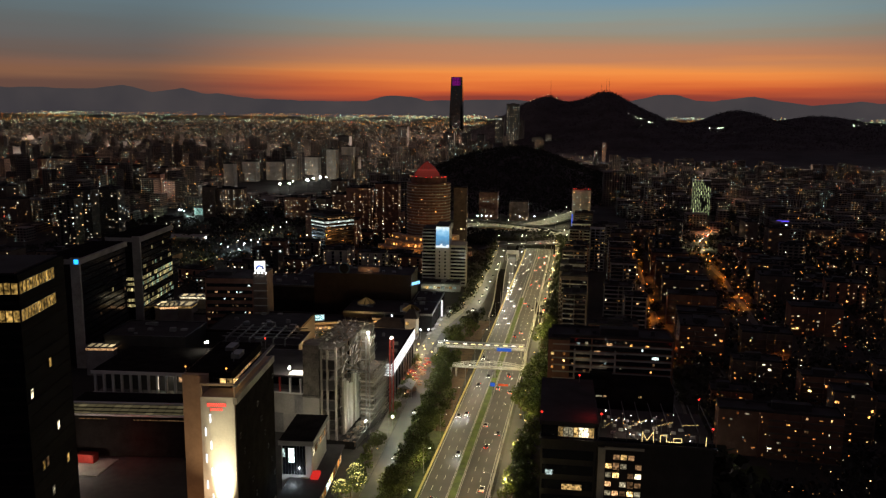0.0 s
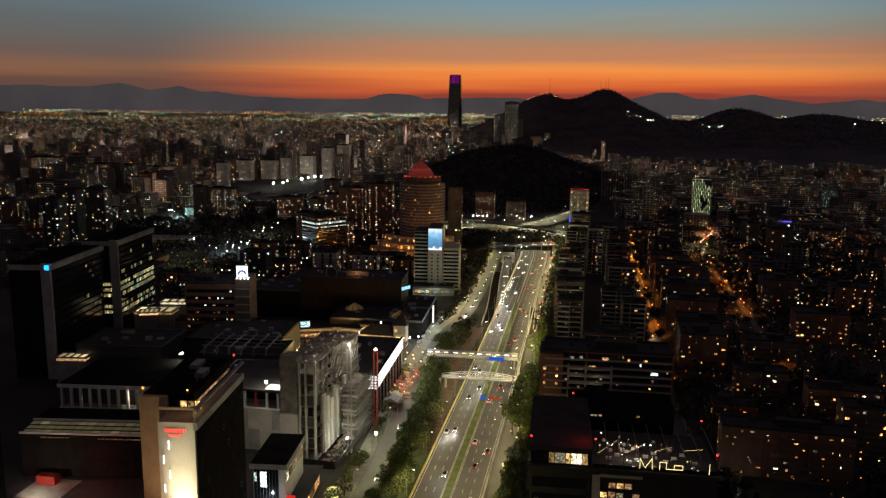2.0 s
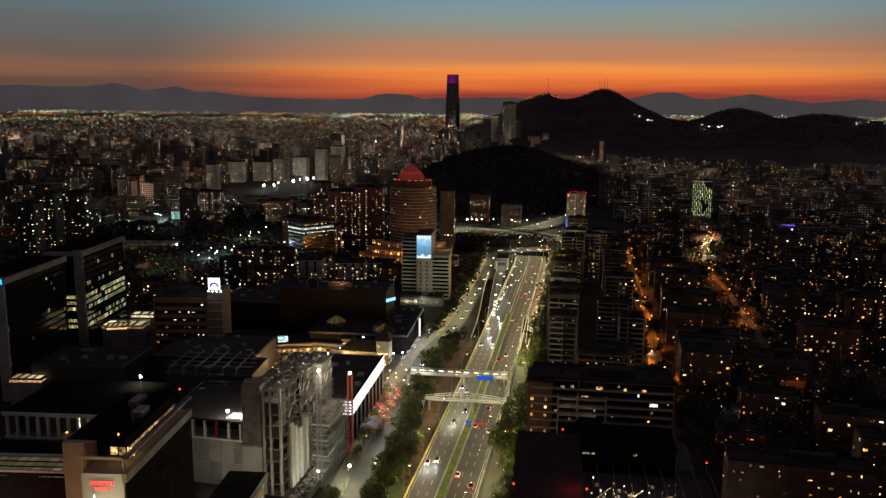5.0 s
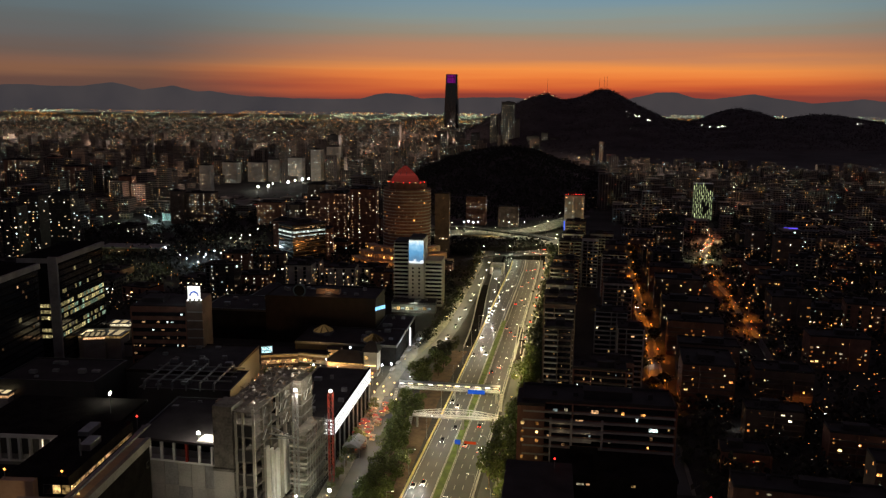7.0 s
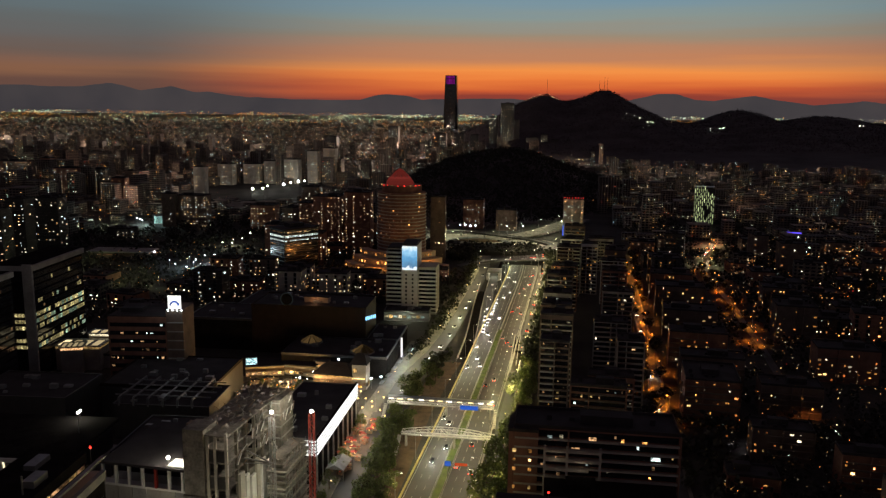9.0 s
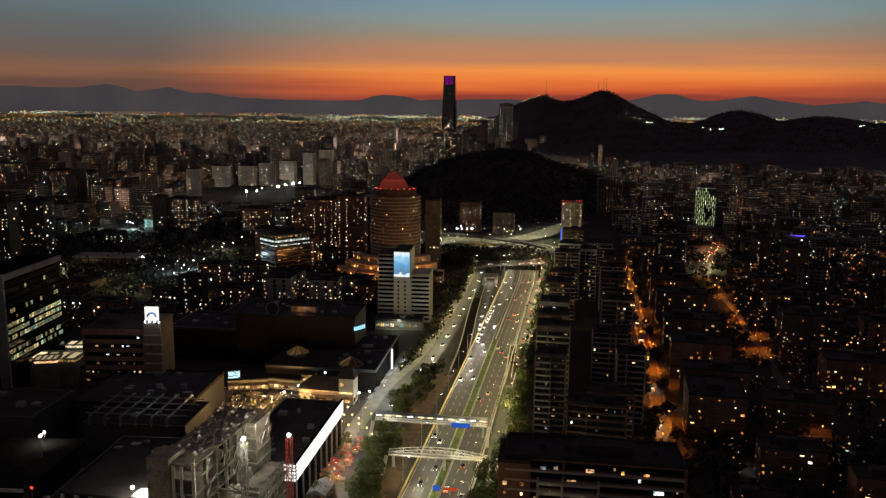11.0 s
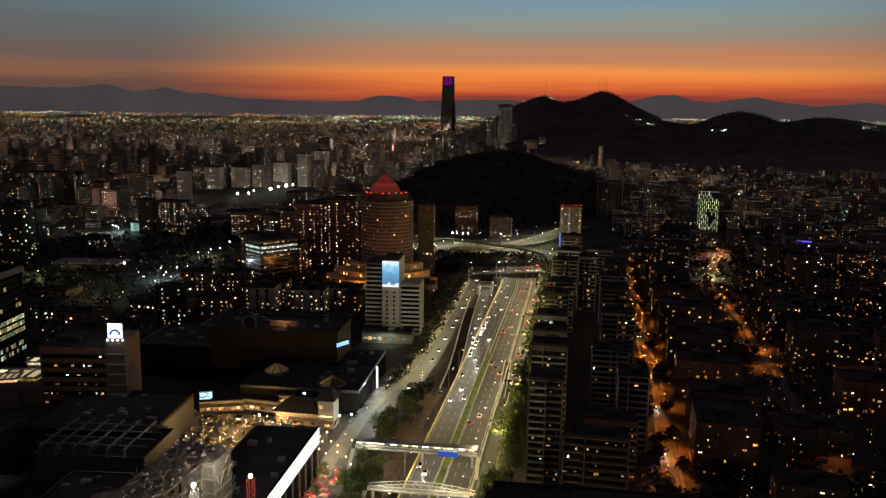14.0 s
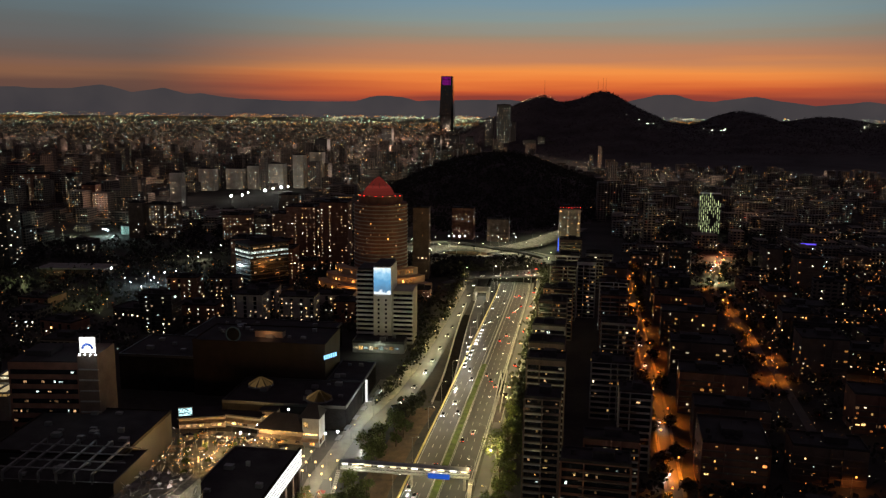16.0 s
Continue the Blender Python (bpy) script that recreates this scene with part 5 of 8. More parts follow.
# brown brick office with a white roof sign
oc = thing("brick_office", pose(-200, 480, 0, 0, 0, 8), "brown brick office with a glowing white roof sign", "building")
part("wall", Shape().box(-24, 8, 0, 30, 0, 42), brick, oc)
part("stair_tower", Shape().box(8, 17, -1, 18, 0, 46), stucco, oc, "grey concrete stair tower")
for k in range(8):
    part("ledge", Shape().box(8.5, 17.4, -1.4, -1.0, 4 + 5 * k, 4.6 + 5 * k), concrete, oc)
    part("glazing", Shape().box(-23, 7, -0.1, 0.1, 4.4 + 4.6 * k, 6.6 + 4.6 * k), dark_glass, oc)
r_o = random.Random(8)
for k in range(8):
    for j in range(11):
        if r_o.random() < 0.25:
            window(oc, -22 + 2.7 * j, -0.2, 5.5 + 4.6 * k, r_o.choice((0.8, 1.4, 1.9)), r_o.choice((0.7, 1.2)), r_o.choice([win_cool, win_dim, win_dim, win_dim]))
part("roof", Shape().box(-23.5, 7.5, 0.5, 29, 42, 42.6).box(-20, -8, 8, 20, 42.6, 45), roofing, oc)
part("sign", Shape().box(9, 16, 0, 0.5, 46.8, 54), billboard_white, oc, "glowing white square sign")
sy = Shape()
for k in range(9):
    a = math.pi * k / 9
    b = math.pi * (k + 1) / 9
    sy.add([(12.5 + q * math.cos(u), -0.05, 48.6 + q * math.sin(u)) for u in (a, b) for q in (1.7, 2.7)], [(0, 1, 3, 2)])
part("sign_arc", sy, sign_blue, oc, "dark arc on the sign")
for k in range(4):
    part("sign_lamp", Shape().octa((9.5 + 2.4 * k, -1.5, 46.4), 0.5), lamp_cool, oc, "bright sign lamp")
bulb("sign_light", "POINT", (-188, 478, 52), 900, (0.8, 0.95, 1.0), 0.6)
lr = thing("roof_house", pose(-136, 571, 31), "small roof house lit warm on the brown store", "roof house")
part("wall", Shape().box(-8, 8, 0, 5, 0, 4), tan_panel, lr)
part("roof", Shape().box(-8.6, 8.6, -0.6, 5.6, 4, 4.5), roofing, lr)
bulb("roof_light", "POINT", (-136, 567, 34), 260, (1.0, 0.5, 0.22), 0.3)
rs_ = thing("round_sign", pose(-152, 560, 31), "unlit round sign on the store roof", "sign")
rd, hoop = Shape(), Shape()
rd.add([(3.6 * math.cos(2 * math.pi * k / 20), -0.2 + 0.4 * j, 4.5 + 3.6 * math.sin(2 * math.pi * k / 20)) for j in (0, 1) for k in range(20)], [tuple(range(19, -1, -1)), tuple(range(20, 40))] + [(k, (k + 1) % 20, 20 + (k + 1) % 20, 20 + k) for k in range(20)])
part("disc", rd, black_cladding_and_shade, rs_)
hoop.add([(q * math.cos(2 * math.pi * k / 24), y, 4.5 + q * math.sin(2 * math.pi * k / 24)) for k in range(24) for q, y in ((3.7, -0.3), (4.2, -0.3), (4.2, 0.3), (3.7, 0.3))], [(4 * k + i, 4 * ((k + 1) % 24) + i, 4 * ((k + 1) % 24) + (i + 1) % 4, 4 * k + (i + 1) % 4) for k in range(24) for i in range(4)])
part("hoop", hoop, glow("hoop_dim", (0.25, 0.3, 0.28), 0.035), rs_, "faintly glowing ring")
part("stand", Shape().box(-0.5, 0.5, 0.2, 0.8, 0, 6), steel, rs_)


# ---- building site ----
cs_ = thing("building_site", pose(-96.5, 331, 0, 0, 0, -4), "unfinished concrete frame with scaffolding and work lights", "building")
N, FH, DEEP = 9, 4.8, 50
for k in range(N + 1):
    part("floor_slab", Shape().box(-12, 2.8, 0, DEEP, k * FH, k * FH + 0.5), raw_concrete, cs_)
for x in (-5.0, -2.2, 1.9):
    part("column", Shape().box(x, x + 0.9, -0.25, 0.7, 0.4, N * FH + (1.6 if x > 0 else 0.2)), plaster, cs_)
for j in range(1, 8):
    part("column", Shape().box(1.9, 2.95, 6.9 * j, 6.9 * j + 0.9, 0.4, N * FH), raw_concrete, cs_)
    part("column", Shape().box(-4.6, -3.7, 6.9 * j, 6.9 * j + 0.9, 0.4, N * FH), raw_concrete, cs_)
part("core", Shape().box(-13.2, -5.6, -0.8, 9, 0, N * FH + 2.2), raw_concrete, cs_, "plain dark concrete core")
part("core_cap", Shape().box(-13.7, -5.2, -1.3, 9.3, 20.4, 21.4), raw_concrete, cs_)
part("core_foot", Shape().box(-13.4, -5.4, -1.1, 9, 0, 20.3), plaster, cs_, "pale lower half of the core")
# black sheet inside the frame, the open floors' shade put into colour
part("rear_wall", Shape().box(-12, 1.8, 24, 25, 0.5, N * FH - 0.2), black_cladding_and_shade, cs_)
for k in range(3):
    part("dust_sheet", Shape().box(-4.2, 1.8, 0.1, 0.16, 0.6 + FH * (3 + 2 * k), 0.2 + FH * (4 + 2 * k)), dark_cladding, cs_)
# pale wall fins along the flank, under three open floors
for k in range(8):
    y = 7 + 4.4 * k
    part("wall_fin", Shape().box(2.9, 3.9, y, y + (2.6 if k % 2 else 3.4), 0.4, 27 - (k % 3) * 2.4), white_paint if k % 3 else plaster, cs_)
part("shear_wall", Shape().box(2.3, 2.85, 9, 44, 0.5, 24), raw_concrete, cs_)
# stepped rear block, brightly lit
part("rear_block", Shape().box(-3, 5.5, 38, 50, 0.5, 43), raw_concrete, cs_, "pale rear block lit by the work lamp")
for k in range(9):
    part("ledge", Shape().box(-3.2, 6.4 - 0.12 * k, 37.6, 50.3, 4.0 + 4.7 * k, 4.5 + 4.7 * k), concrete, cs_)
# stack of projecting slabs at the back
for k in range(11):
    o = 0.5 * math.sin(3.7 * k)
    part("stacked_slab", Shape().box(5.5, 13.0 + o, 24 + 0.5 * (k % 3), 47, 2.3 * k, 2.3 * k + 0.7), [plaster, raw_concrete, concrete][k % 3], cs_)
part("stack_core", Shape().box(6, 11.5, 26, 46, 0.2, 25), raw_concrete, cs_)
r_c = random.Random(4)
for k in range(190):
    x, y = r_c.uniform(-12, 2.4), DEEP * r_c.random() ** 0.85
    z = N * FH + 0.5
    if k > 170:
        x, y, z = r_c.uniform(6, 12.5), r_c.uniform(24, 46), 24
    a, l = r_c.uniform(0, 3.14), r_c.uniform(0.8, 3.6)
    if k % 3 == 0:
        c = Vector((x, y, z + r_c.uniform(0.1, 0.9)))
        heap = Shape()
        q = [Vector((r_c.uniform(0.3, 1.0), 0, 0)) for _ in range(7)]
        heap.v = [tuple(c + Vector((v.x * math.cos(0.9 * i), v.x * math.sin(0.9 * i), r_c.uniform(-0.2, 0.5)))) for i, v in enumerate(q)] + [tuple(c + Vector((0, 0, r_c.uniform(0.4, 1.1))))]
        heap.f = [(i, (i + 1) % 7, 7) for i in range(7)] + [tuple(range(6, -1, -1))]
        heap.m = [0] * 8
        # some heaps are white: highlights of the lit roof clutter put into colour
        part("tarpaulin", heap, [canvas, plaster, white_paint, raw_concrete][k % 4], cs_)
    else:
        part("plank" if k % 2 else "formwork", Shape().beam((x, y, z + r_c.uniform(0.2, 1.2)), (x + l * math.cos(a), y + l * math.sin(a), z + r_c.uniform(0.2, 2.6)), r_c.uniform(0.08, 0.22)), [raw_concrete, plaster, canvas, concrete][k % 4], cs_)
for k in range(44):
    y, z = r_c.uniform(6, 50), r_c.choice((29, 34, 39)) + r_c.uniform(-0.5, 2)
    part("prop", Shape().beam((2.9 + (2.8 if y > 37 else 0), y, z), (r_c.uniform(3.0, 4.4) + (2.8 if y > 37 else 0), y + r_c.uniform(-2, 2), z + r_c.uniform(1.5, 4.5)), 0.22), [white_paint, steel, canvas][k % 3], cs_)
sc = Shape()
for j in range(9):
    y = 24 + 2.8 * j
    sc.beam((14.6, y, 0), (14.6, y, 27), 0.14).beam((13.4, y, 0), (13.4, y, 27), 0.12)
    for k in range(13):
        sc.beam((13.4, y, 2 * k + 1), (14.6, y, 2 * k + 1), 0.1)
for k in range(13):
    sc.beam((14.6, 24, 2 * k + 1), (14.6, 46.4, 2 * k + 1), 0.12)
part("scaffold", sc, steel, cs_, "grey tube scaffold")
part("boom", Shape().beam((3, 12, 31), (14.5, 10, 31), 0.5).beam((3, 14, 33), (14.5, 10, 31), 0.3).beam((3, 12, 29), (14.5, 10, 31), 0.3), steel, cs_, "steel boom tying the hoist to the frame")
part("low_wing", Shape().box(-48, -13.8, 4, 40, 0, 20), plaster, cs_, "low pale wing with open bays")
part("wing_deck", Shape().box(-48, -13.8, 2, 40, 28, 29), roofing, cs_)
for k in range(6):
    for z in (0.3, 10.2):
        part("wall_panel", Shape().box(-47.8 + 5.65 * k, -42.35 + 5.65 * k, 3.7, 3.98, z, z + 9.5), plaster if (k + int(z)) % 3 else concrete, cs_)
part("wing_slab", Shape().box(-48, -13.8, 2.5, 6, 20, 20.8), white_paint, cs_)
for k in range(7):
    part("wing_column", Shape().box(-47.5 + 5.2 * k, -46.6 + 5.2 * k, 2.2, 3.2, 20.8, 28), white_paint if k != 4 else red_steel, cs_)
# black back wall makes the open bays dark
part("wing_back", Shape().box(-48, -13.8, 12, 13, 20.8, 28), black_cladding_and_shade, cs_)
part("work_cabin", Shape().box(-15.5, -12.6, 6, 9, 40, 44.6), canvas, cs_)
# white patch on the dark deck adds to the work lamp's pool of light
part("bright_deck", Shape().box(-22, -14, 3, 9, 29.02, 29.5), white_paint, cs_, "white deck patch with the work lamp's pool put into its colour")
# glowing panes stand in for lamplit surfaces on the wing
window(cs_, -30, 3.9, 18.9, 5, 0.7, win_pale)
window(cs_, -17, 3.9, 19.2, 4, 0.7, win_pale)
for k in range(8):
    part("hoarding", Shape().box(13.5, 13.8, -6 + 5.2 * k, -0.9 + 5.2 * k, 0, 3), dark_cladding, cs_)
for k in range(5):
    part("hoarding", Shape().box(-6 + 3.9 * k, -2.15 + 3.9 * k, -7.2, -6.9, 0, 3.4), black_cladding_and_shade, cs_)
r_c = random.Random(14)
for k in range(45):
    x, y = r_c.uniform(4.6, 13), r_c.uniform(-6, 22)
    part("rubble", Shape().box(x, x + r_c.uniform(0.4, 2), y, y + r_c.uniform(0.4, 2), 0.1, r_c.uniform(0.4, 1.8), taper=0.1), [raw_concrete, canvas, paving][k % 3], cs_)
# the two lights before the front are added fill; no lamps stand there
for x, y, z, p in ((-78.6, 339, 48.6, 9000), (-83.5, 341, 5.5, 2000), (-83, 364, 44, 5500), (-92, 318, 14, 1300), (-114.5, 337.5, 33, 5200), (-75.5, 367, 42.5, 900), (-117, 322, 14, 1100)):
    bulb("work_or_fill_light", "POINT", (x, y, z), p, (1.0, 0.92, 0.72), 0.5)
for x, y, z0, z in ((-81.0, 339.6, 47.8, 49.8), (-84.1, 346.7, 0, 3.8), (-117.8, 336, 29, 32)):
    fl = thing("work_lamp", pose(x, y, z0), "bright work lamp on a post", "floodlight", "work lamps")
    part("post", Shape().tube(0, 0, 0, z - z0, 0.12, 0.1, 6), steel, fl)
    part("lamp", Shape().ball((0, 0, z - z0 + 0.3), 0.65), lamp_white, fl, "glowing lamp")


gate = thing("gate_lamp", pose(-71.8, 350.5, 0), "brilliant greenish white lamp at the site gate", "floodlight")
part("post", Shape().tube(0, 0, 0, 5.2, 0.1, 0.08, 6), steel, gate)
part("lamp", Shape().ball((0, 0, 5.6), 0.7), lamp_pale, gate, "glowing lamp")
bulb("gate_light", "POINT", (-71.8, 349.5, 6.6), 3000, (0.95, 1.0, 0.7), 0.4)


def lattice(name, x, y, h, w, mat, label):
    t = thing(name, pose(x, y, 0), label, "crane")
    for sx, sy in ((-1, -1), (1, -1), (1, 1), (-1, 1)):
        part("chord", Shape().beam((sx * w, sy * w, 0), (sx * w, sy * w, h), 0.24), mat, t)
    br = Shape()
    n = int(h / 2.2)
    for k in range(n):
        z0, z1 = h * k / n, h * (k + 1) / n
        s = 1 if k % 2 else -1
        for a in (-w, w):
            br.beam((-w * s, a, z0), (w * s, a, z1), 0.14).beam((a, -w * s, z0), (a, w * s, z1), 0.14)
    part("bracing", br, mat, t)
    return t


cr = lattice("tower_crane", -75.9, 368.2, 39, 0.9, red_steel, "red lattice crane mast with a lamp on top")
part("lamp", Shape().ball((0, 0, 39.7), 0.7), lamp_white, cr, "glowing lamp")
lattice("site_hoist", -81.6, 341, 48, 0.8, steel, "grey lattice hoist mast beside the concrete frame")

# glowing white wall of the store
lw = thing("light_wall", pose(-78.4, 383, 0, 0, 0, 0.4), "long glowing white wall of horizontal light bars", "light wall")
for k in range(5):
    part("light_bar", Shape().box(-0.1, 0.06, 0, 69, 15.0 + 1.42 * k, 15.92 + 1.42 * k), billboard_white, lw, "glowing white bar")
    part("light_bar", Shape().box(-5.2, -0.5, -0.1, 0.06, 14.6 + 1.42 * k, 15.52 + 1.42 * k), billboard_white, lw, "glowing white bar")
part("backing", Shape().box(-1.0, -0.11, 0.4, 69.2, 14.6, 22.2), black_cladding_and_shade, lw)
for k in range(9):
    part("post", Shape().box(-0.9, -0.3, 1 + 8.3 * k, 1.6 + 8.3 * k, 0, 14.6), steel, lw)
lw_a = bpy.data.lights.new("wall_glow", "AREA")
lw_a.shape, lw_a.size, lw_a.size_y, lw_a.energy, lw_a.color = "RECTANGLE", 70, 8, 8000, (1.0, 0.97, 0.88)
lw_o = new("wall_glow", lw_a)
lw_o.matrix_basis = look((-77.2, 417, 18), (-60, 417, 8))
tn = thing("market_tent", pose(-74, 392, 0, 0, 0, -3), "glass-roofed entrance tent below the light wall", "tent")
part("roof", Shape().add([(-4, 0, 5), (4, 0, 5), (4, 12, 5), (-4, 12, 5), (0, 0, 7), (0, 12, 7)], [(0, 1, 4), (1, 2, 5, 4), (2, 3, 5), (3, 0, 4, 5)]), steel, tn)
for x in (-3.8, 3.8):
    for y in (0.3, 11.7):
        part("leg", Shape().box(x - 0.15, x + 0.15, y - 0.15, y + 0.15, 0, 5), steel, tn)
r_t = random.Random(9)
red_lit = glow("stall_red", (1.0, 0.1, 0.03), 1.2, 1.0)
for k in range(34):
    x, y = -74 + r_t.uniform(-4, 6), 398 + 1.75 * k + r_t.uniform(-1, 1)
    st = thing("market_stall", pose(x, y, 0, 0, 0, r_t.uniform(-20, 20)), "small stall with a red awning and warm light", "stall", "stalls under the light wall")
    part("counter", Shape().box(-1.2, 1.2, -0.8, 0.8, 0, 1.0), canvas, st)
    part("awning", Shape().add([(-1.6, -1.3, 2.4), (1.6, -1.3, 2.4), (1.6, 1.3, 2.4), (-1.6, 1.3, 2.4), (0, 0, 3.2)], [(0, 1, 4), (1, 2, 4), (2, 3, 4), (3, 0, 4)]), red_steel if k % 3 else canvas, st)
    for sx in (-1.4, 1.4):
        part("post", Shape().box(sx - 0.06, sx + 0.06, -0.06, 0.06, 0, 2.5), steel, st)
    part("lamp", Shape().octa((r_t.uniform(-1, 1), -1.0, 2.2), 0.32), [red_lit, lamp_orange, lamp_warm][k % 3], st, "small glowing lamp")
for y in (410, 428, 446):
    bulb("stall_light", "POINT", (-72, y, 4.0), 1300, (1.0, 0.42, 0.16), 0.5)
for gx, gy in ((-88, 482), (-85, 476.3), (-76.8, 473.3), (-79.7, 464.1), (-75.1, 466.3), (-84, 468), (-81, 477), (-86, 487), (-72, 480), (-70, 462), (-66, 455)):
    gl = thing("globe_lamp", pose(gx, gy, 0), "post lamp with a warm glass globe", "street lamp", "plaza globe lamps")
    part("pole", Shape().tube(0, 0, 0, 4.2, 0.07, 0.06, 6), steel, gl)
    part("globe", Shape().ball((0, 0, 4.6), 0.5), lamp_warm, gl, "glowing globe")
for x, y in ((-74, 458), (-78, 470), (-82, 483), (-80, 502)):
    bulb("plaza_light", "POINT", (x, y, 5.5), 2600, (1.0, 0.85, 0.6), 0.4)

# ---- mall plaza with cafes ----
pl = structure("pavement_plaza", Shape().box(-168, -88, 452, 512, -0.2, 0.35), paving, "paved mall plaza between the cafes", "pavement")
r_p = random.Random(31)
for k in range(130):
    a, q = r_p.uniform(0, 6.28), math.sqrt(r_p.random())
    x, y = -130 + 30 * q * math.cos(a), 484 + 24 * q * math.sin(a)
    if -107 < x < -79 and y < 452:
        continue
    if k % 3 == 0:
        um = thing("parasol", pose(x, y, 0.35), "cafe parasol over a small table", "parasol", "cafe parasols")
        part("pole", Shape().tube(0, 0, 0, 2.6, 0.04, 0.04, 6), steel, um)
        part("canopy", Shape().tube(0, 0, 2.3, 3.0, 1.9, 0.1, 8), canvas, um)
        part("table", Shape().tube(0, 0, 0.7, 0.76, 0.6, 0.6, 8), white_paint, um)
    else:
        h = r_p.choice((2.2, 3.0, 5.0, 7.0))
        gl = thing("cafe_lamp", pose(x, y, 0.35), "warm lamp on a thin post among the cafes", "lamp", "cafe lamps")
        part("pole", Shape().tube(0, 0, 0, h, 0.05, 0.05, 5), steel, gl)
        part("bulb", Shape().octa((0, 0, h + 0.2), r_p.uniform(0.09, 0.26)), r_p.choice([lamp_warm, lamp_warm, lamp_orange, lamp_white]), gl, "glowing bulb")
for x, y, p in ((-130, 480, 1800), (-128, 494, 2000), (-116, 482, 1500), (-124, 468, 1500), (-134, 502, 1200), (-114, 500, 1500), (-120, 470, 900), (-136, 488, 1400)):
    bulb("cafe_light", "POINT", (x, y, 7), p * 1.7, (1.0, 0.6, 0.24), 0.6)
for x, y, z in ((-124, 499, 5.4), (-118, 505, 7), (-84, 503, 6), (-79, 506, 6), (-106, 515, 12)):
    bl = thing("bright_lamp", pose(x, y, 0.3), "brilliant cold lamp on a post by the cafes", "lamp", "cold plaza lamps")
    part("pole", Shape().tube(0, 0, 0, z, 0.08, 0.08, 5), steel, bl)
    part("lamp", Shape().ball((0, 0, z + 0.3), 0.5), lamp_cool, bl, "glowing lamp")


r_l = random.Random(83)
for k in range(12):
    xa, ya = -152 + 5.2 * k + r_l.uniform(-2, 2), 462 + r_l.uniform(-4, 6)
    xb, yb = xa + r_l.uniform(-14, 10), ya + r_l.uniform(26, 42)
    ls = thing("light_string", pose(xa, ya, 0.35), "string of small warm bulbs hung over the cafe tables", "light string", "plaza light strings")
    part("post", Shape().tube(0, 0, 0, 5.6, 0.06, 0.05, 6), steel, ls)
    part("end_post", Shape().tube(xb - xa, yb - ya, 0, 5.6, 0.06, 0.05, 6), steel, ls)
    bulbs = Shape()
    for q in range(24):
        f = (q + 0.5) / 24
        bulbs.octa(((xb - xa) * f + r_l.uniform(-0.6, 0.6), (yb - ya) * f, 5.6 - 2.2 * math.sin(math.pi * f)), r_l.choice((0.1, 0.12, 0.16, 0.24)))
    tagged(part("bulbs", bulbs, plaza_bulb, ls, "tiny glowing bulbs"), kind="stuff")
r_n = random.Random(91)
for k in range(10):
    x, y = -148 + 6 * k + r_n.uniform(-2, 2), r_n.uniform(470, 498)
    lp = thing("lit_panel", pose(x, y, 0.35, 0, 0, r_n.uniform(-30, 30)), "slim glowing panel standing among the cafe tables", "lamp", "plaza light panels")
    part("base", Shape().box(-0.5, 0.5, -0.3, 0.3, 0, 0.2), steel, lp)
    part("panel", Shape().box(-0.35, 0.35, -0.12, 0.12, 0.2, r_n.uniform(2.0, 4.2)), win_warm if k % 3 else win_pale, lp, "glowing panel")


def cafe(x, y, w, d, h, turn, pitched, label, seed):
    r = random.Random(seed)
    t = thing("cafe_building", pose(x, y, 0.2, 0, 0, turn), label, "building", "plaza buildings")
    part("wall", Shape().box(-w / 2, w / 2, 0, d, 0, h), tan_panel if seed % 2 else concrete, t)
    if pitched:
        part("roof", Shape().add([(-w / 2 - 1.2, -2.4, h), (w / 2 + 1.2, -2.4, h), (w / 2 + 1, d + 1, h), (-w / 2 - 1, d + 1, h), (-w / 4, d / 2, h + 5), (w / 4, d / 2, h + 5)], [(0, 1, 5, 4), (1, 2, 5), (2, 3, 4, 5), (3, 0, 4), (3, 2, 1, 0)]), roofing, t)
    else:
        part("roof", Shape().box(-w / 2 - 0.4, w / 2 + 0.4, -3.2, d + 0.4, h, h + 0.7), roofing, t)
    for k in range(int(w / 3)):
        for z in ([2.4] if h < 9 else [2.4, 7.2, 11]):
            if z < h - 1.5 and r.random() < (0.8 if z < 4 else 0.22):
                window(t, -w / 2 + 1.6 + 3 * k, -0.15, z, 2.3, 2.6, r.choice([win_warm, win_orange, win_pale, win_warm, win_dim]))
    part("eaves_light", Shape().box(-w / 2 + 0.6, w / 2 - 0.6, -1.2, -0.9, min(h, 7.5) - 1.0, min(h, 7.5) - 0.5), win_warm, t, "warm strip of light under the eaves")
    part("awning", Shape().add([(-w / 2, -0.1, 4.4), (w / 2, -0.1, 4.4), (w / 2, -2.6, 3.6), (-w / 2, -2.6, 3.6), (-w / 2, -0.1, 4.2), (w / 2, -0.1, 4.2), (w / 2, -2.6, 3.4), (-w / 2, -2.6, 3.4)], [(0, 3, 2, 1), (4, 5, 6, 7), (3, 7, 6, 2), (0, 4, 7, 3), (1, 2, 6, 5)]), canvas, t, "canvas awning over the terrace")
    for k in range(int(d / 4)):
        if r.random() < 0.5:
            window(t, w / 2 + 0.1, 2 + 4 * k, 2.6, 2.4, 2.4, r.choice([win_warm, win_orange, win_dim]), "right")
    return t


cafe(-106, 503, 22, 14, 7.5, -4, True, "pale cafe building with a hipped dark roof", 1)
cafe(-90.5, 501, 8, 9, 15, 0, True, "pale square corner tower with a hipped roof", 2)
cafe(-150, 514, 22, 10, 6.8, 18, False, "pale stepped mall front round the plaza", 3)
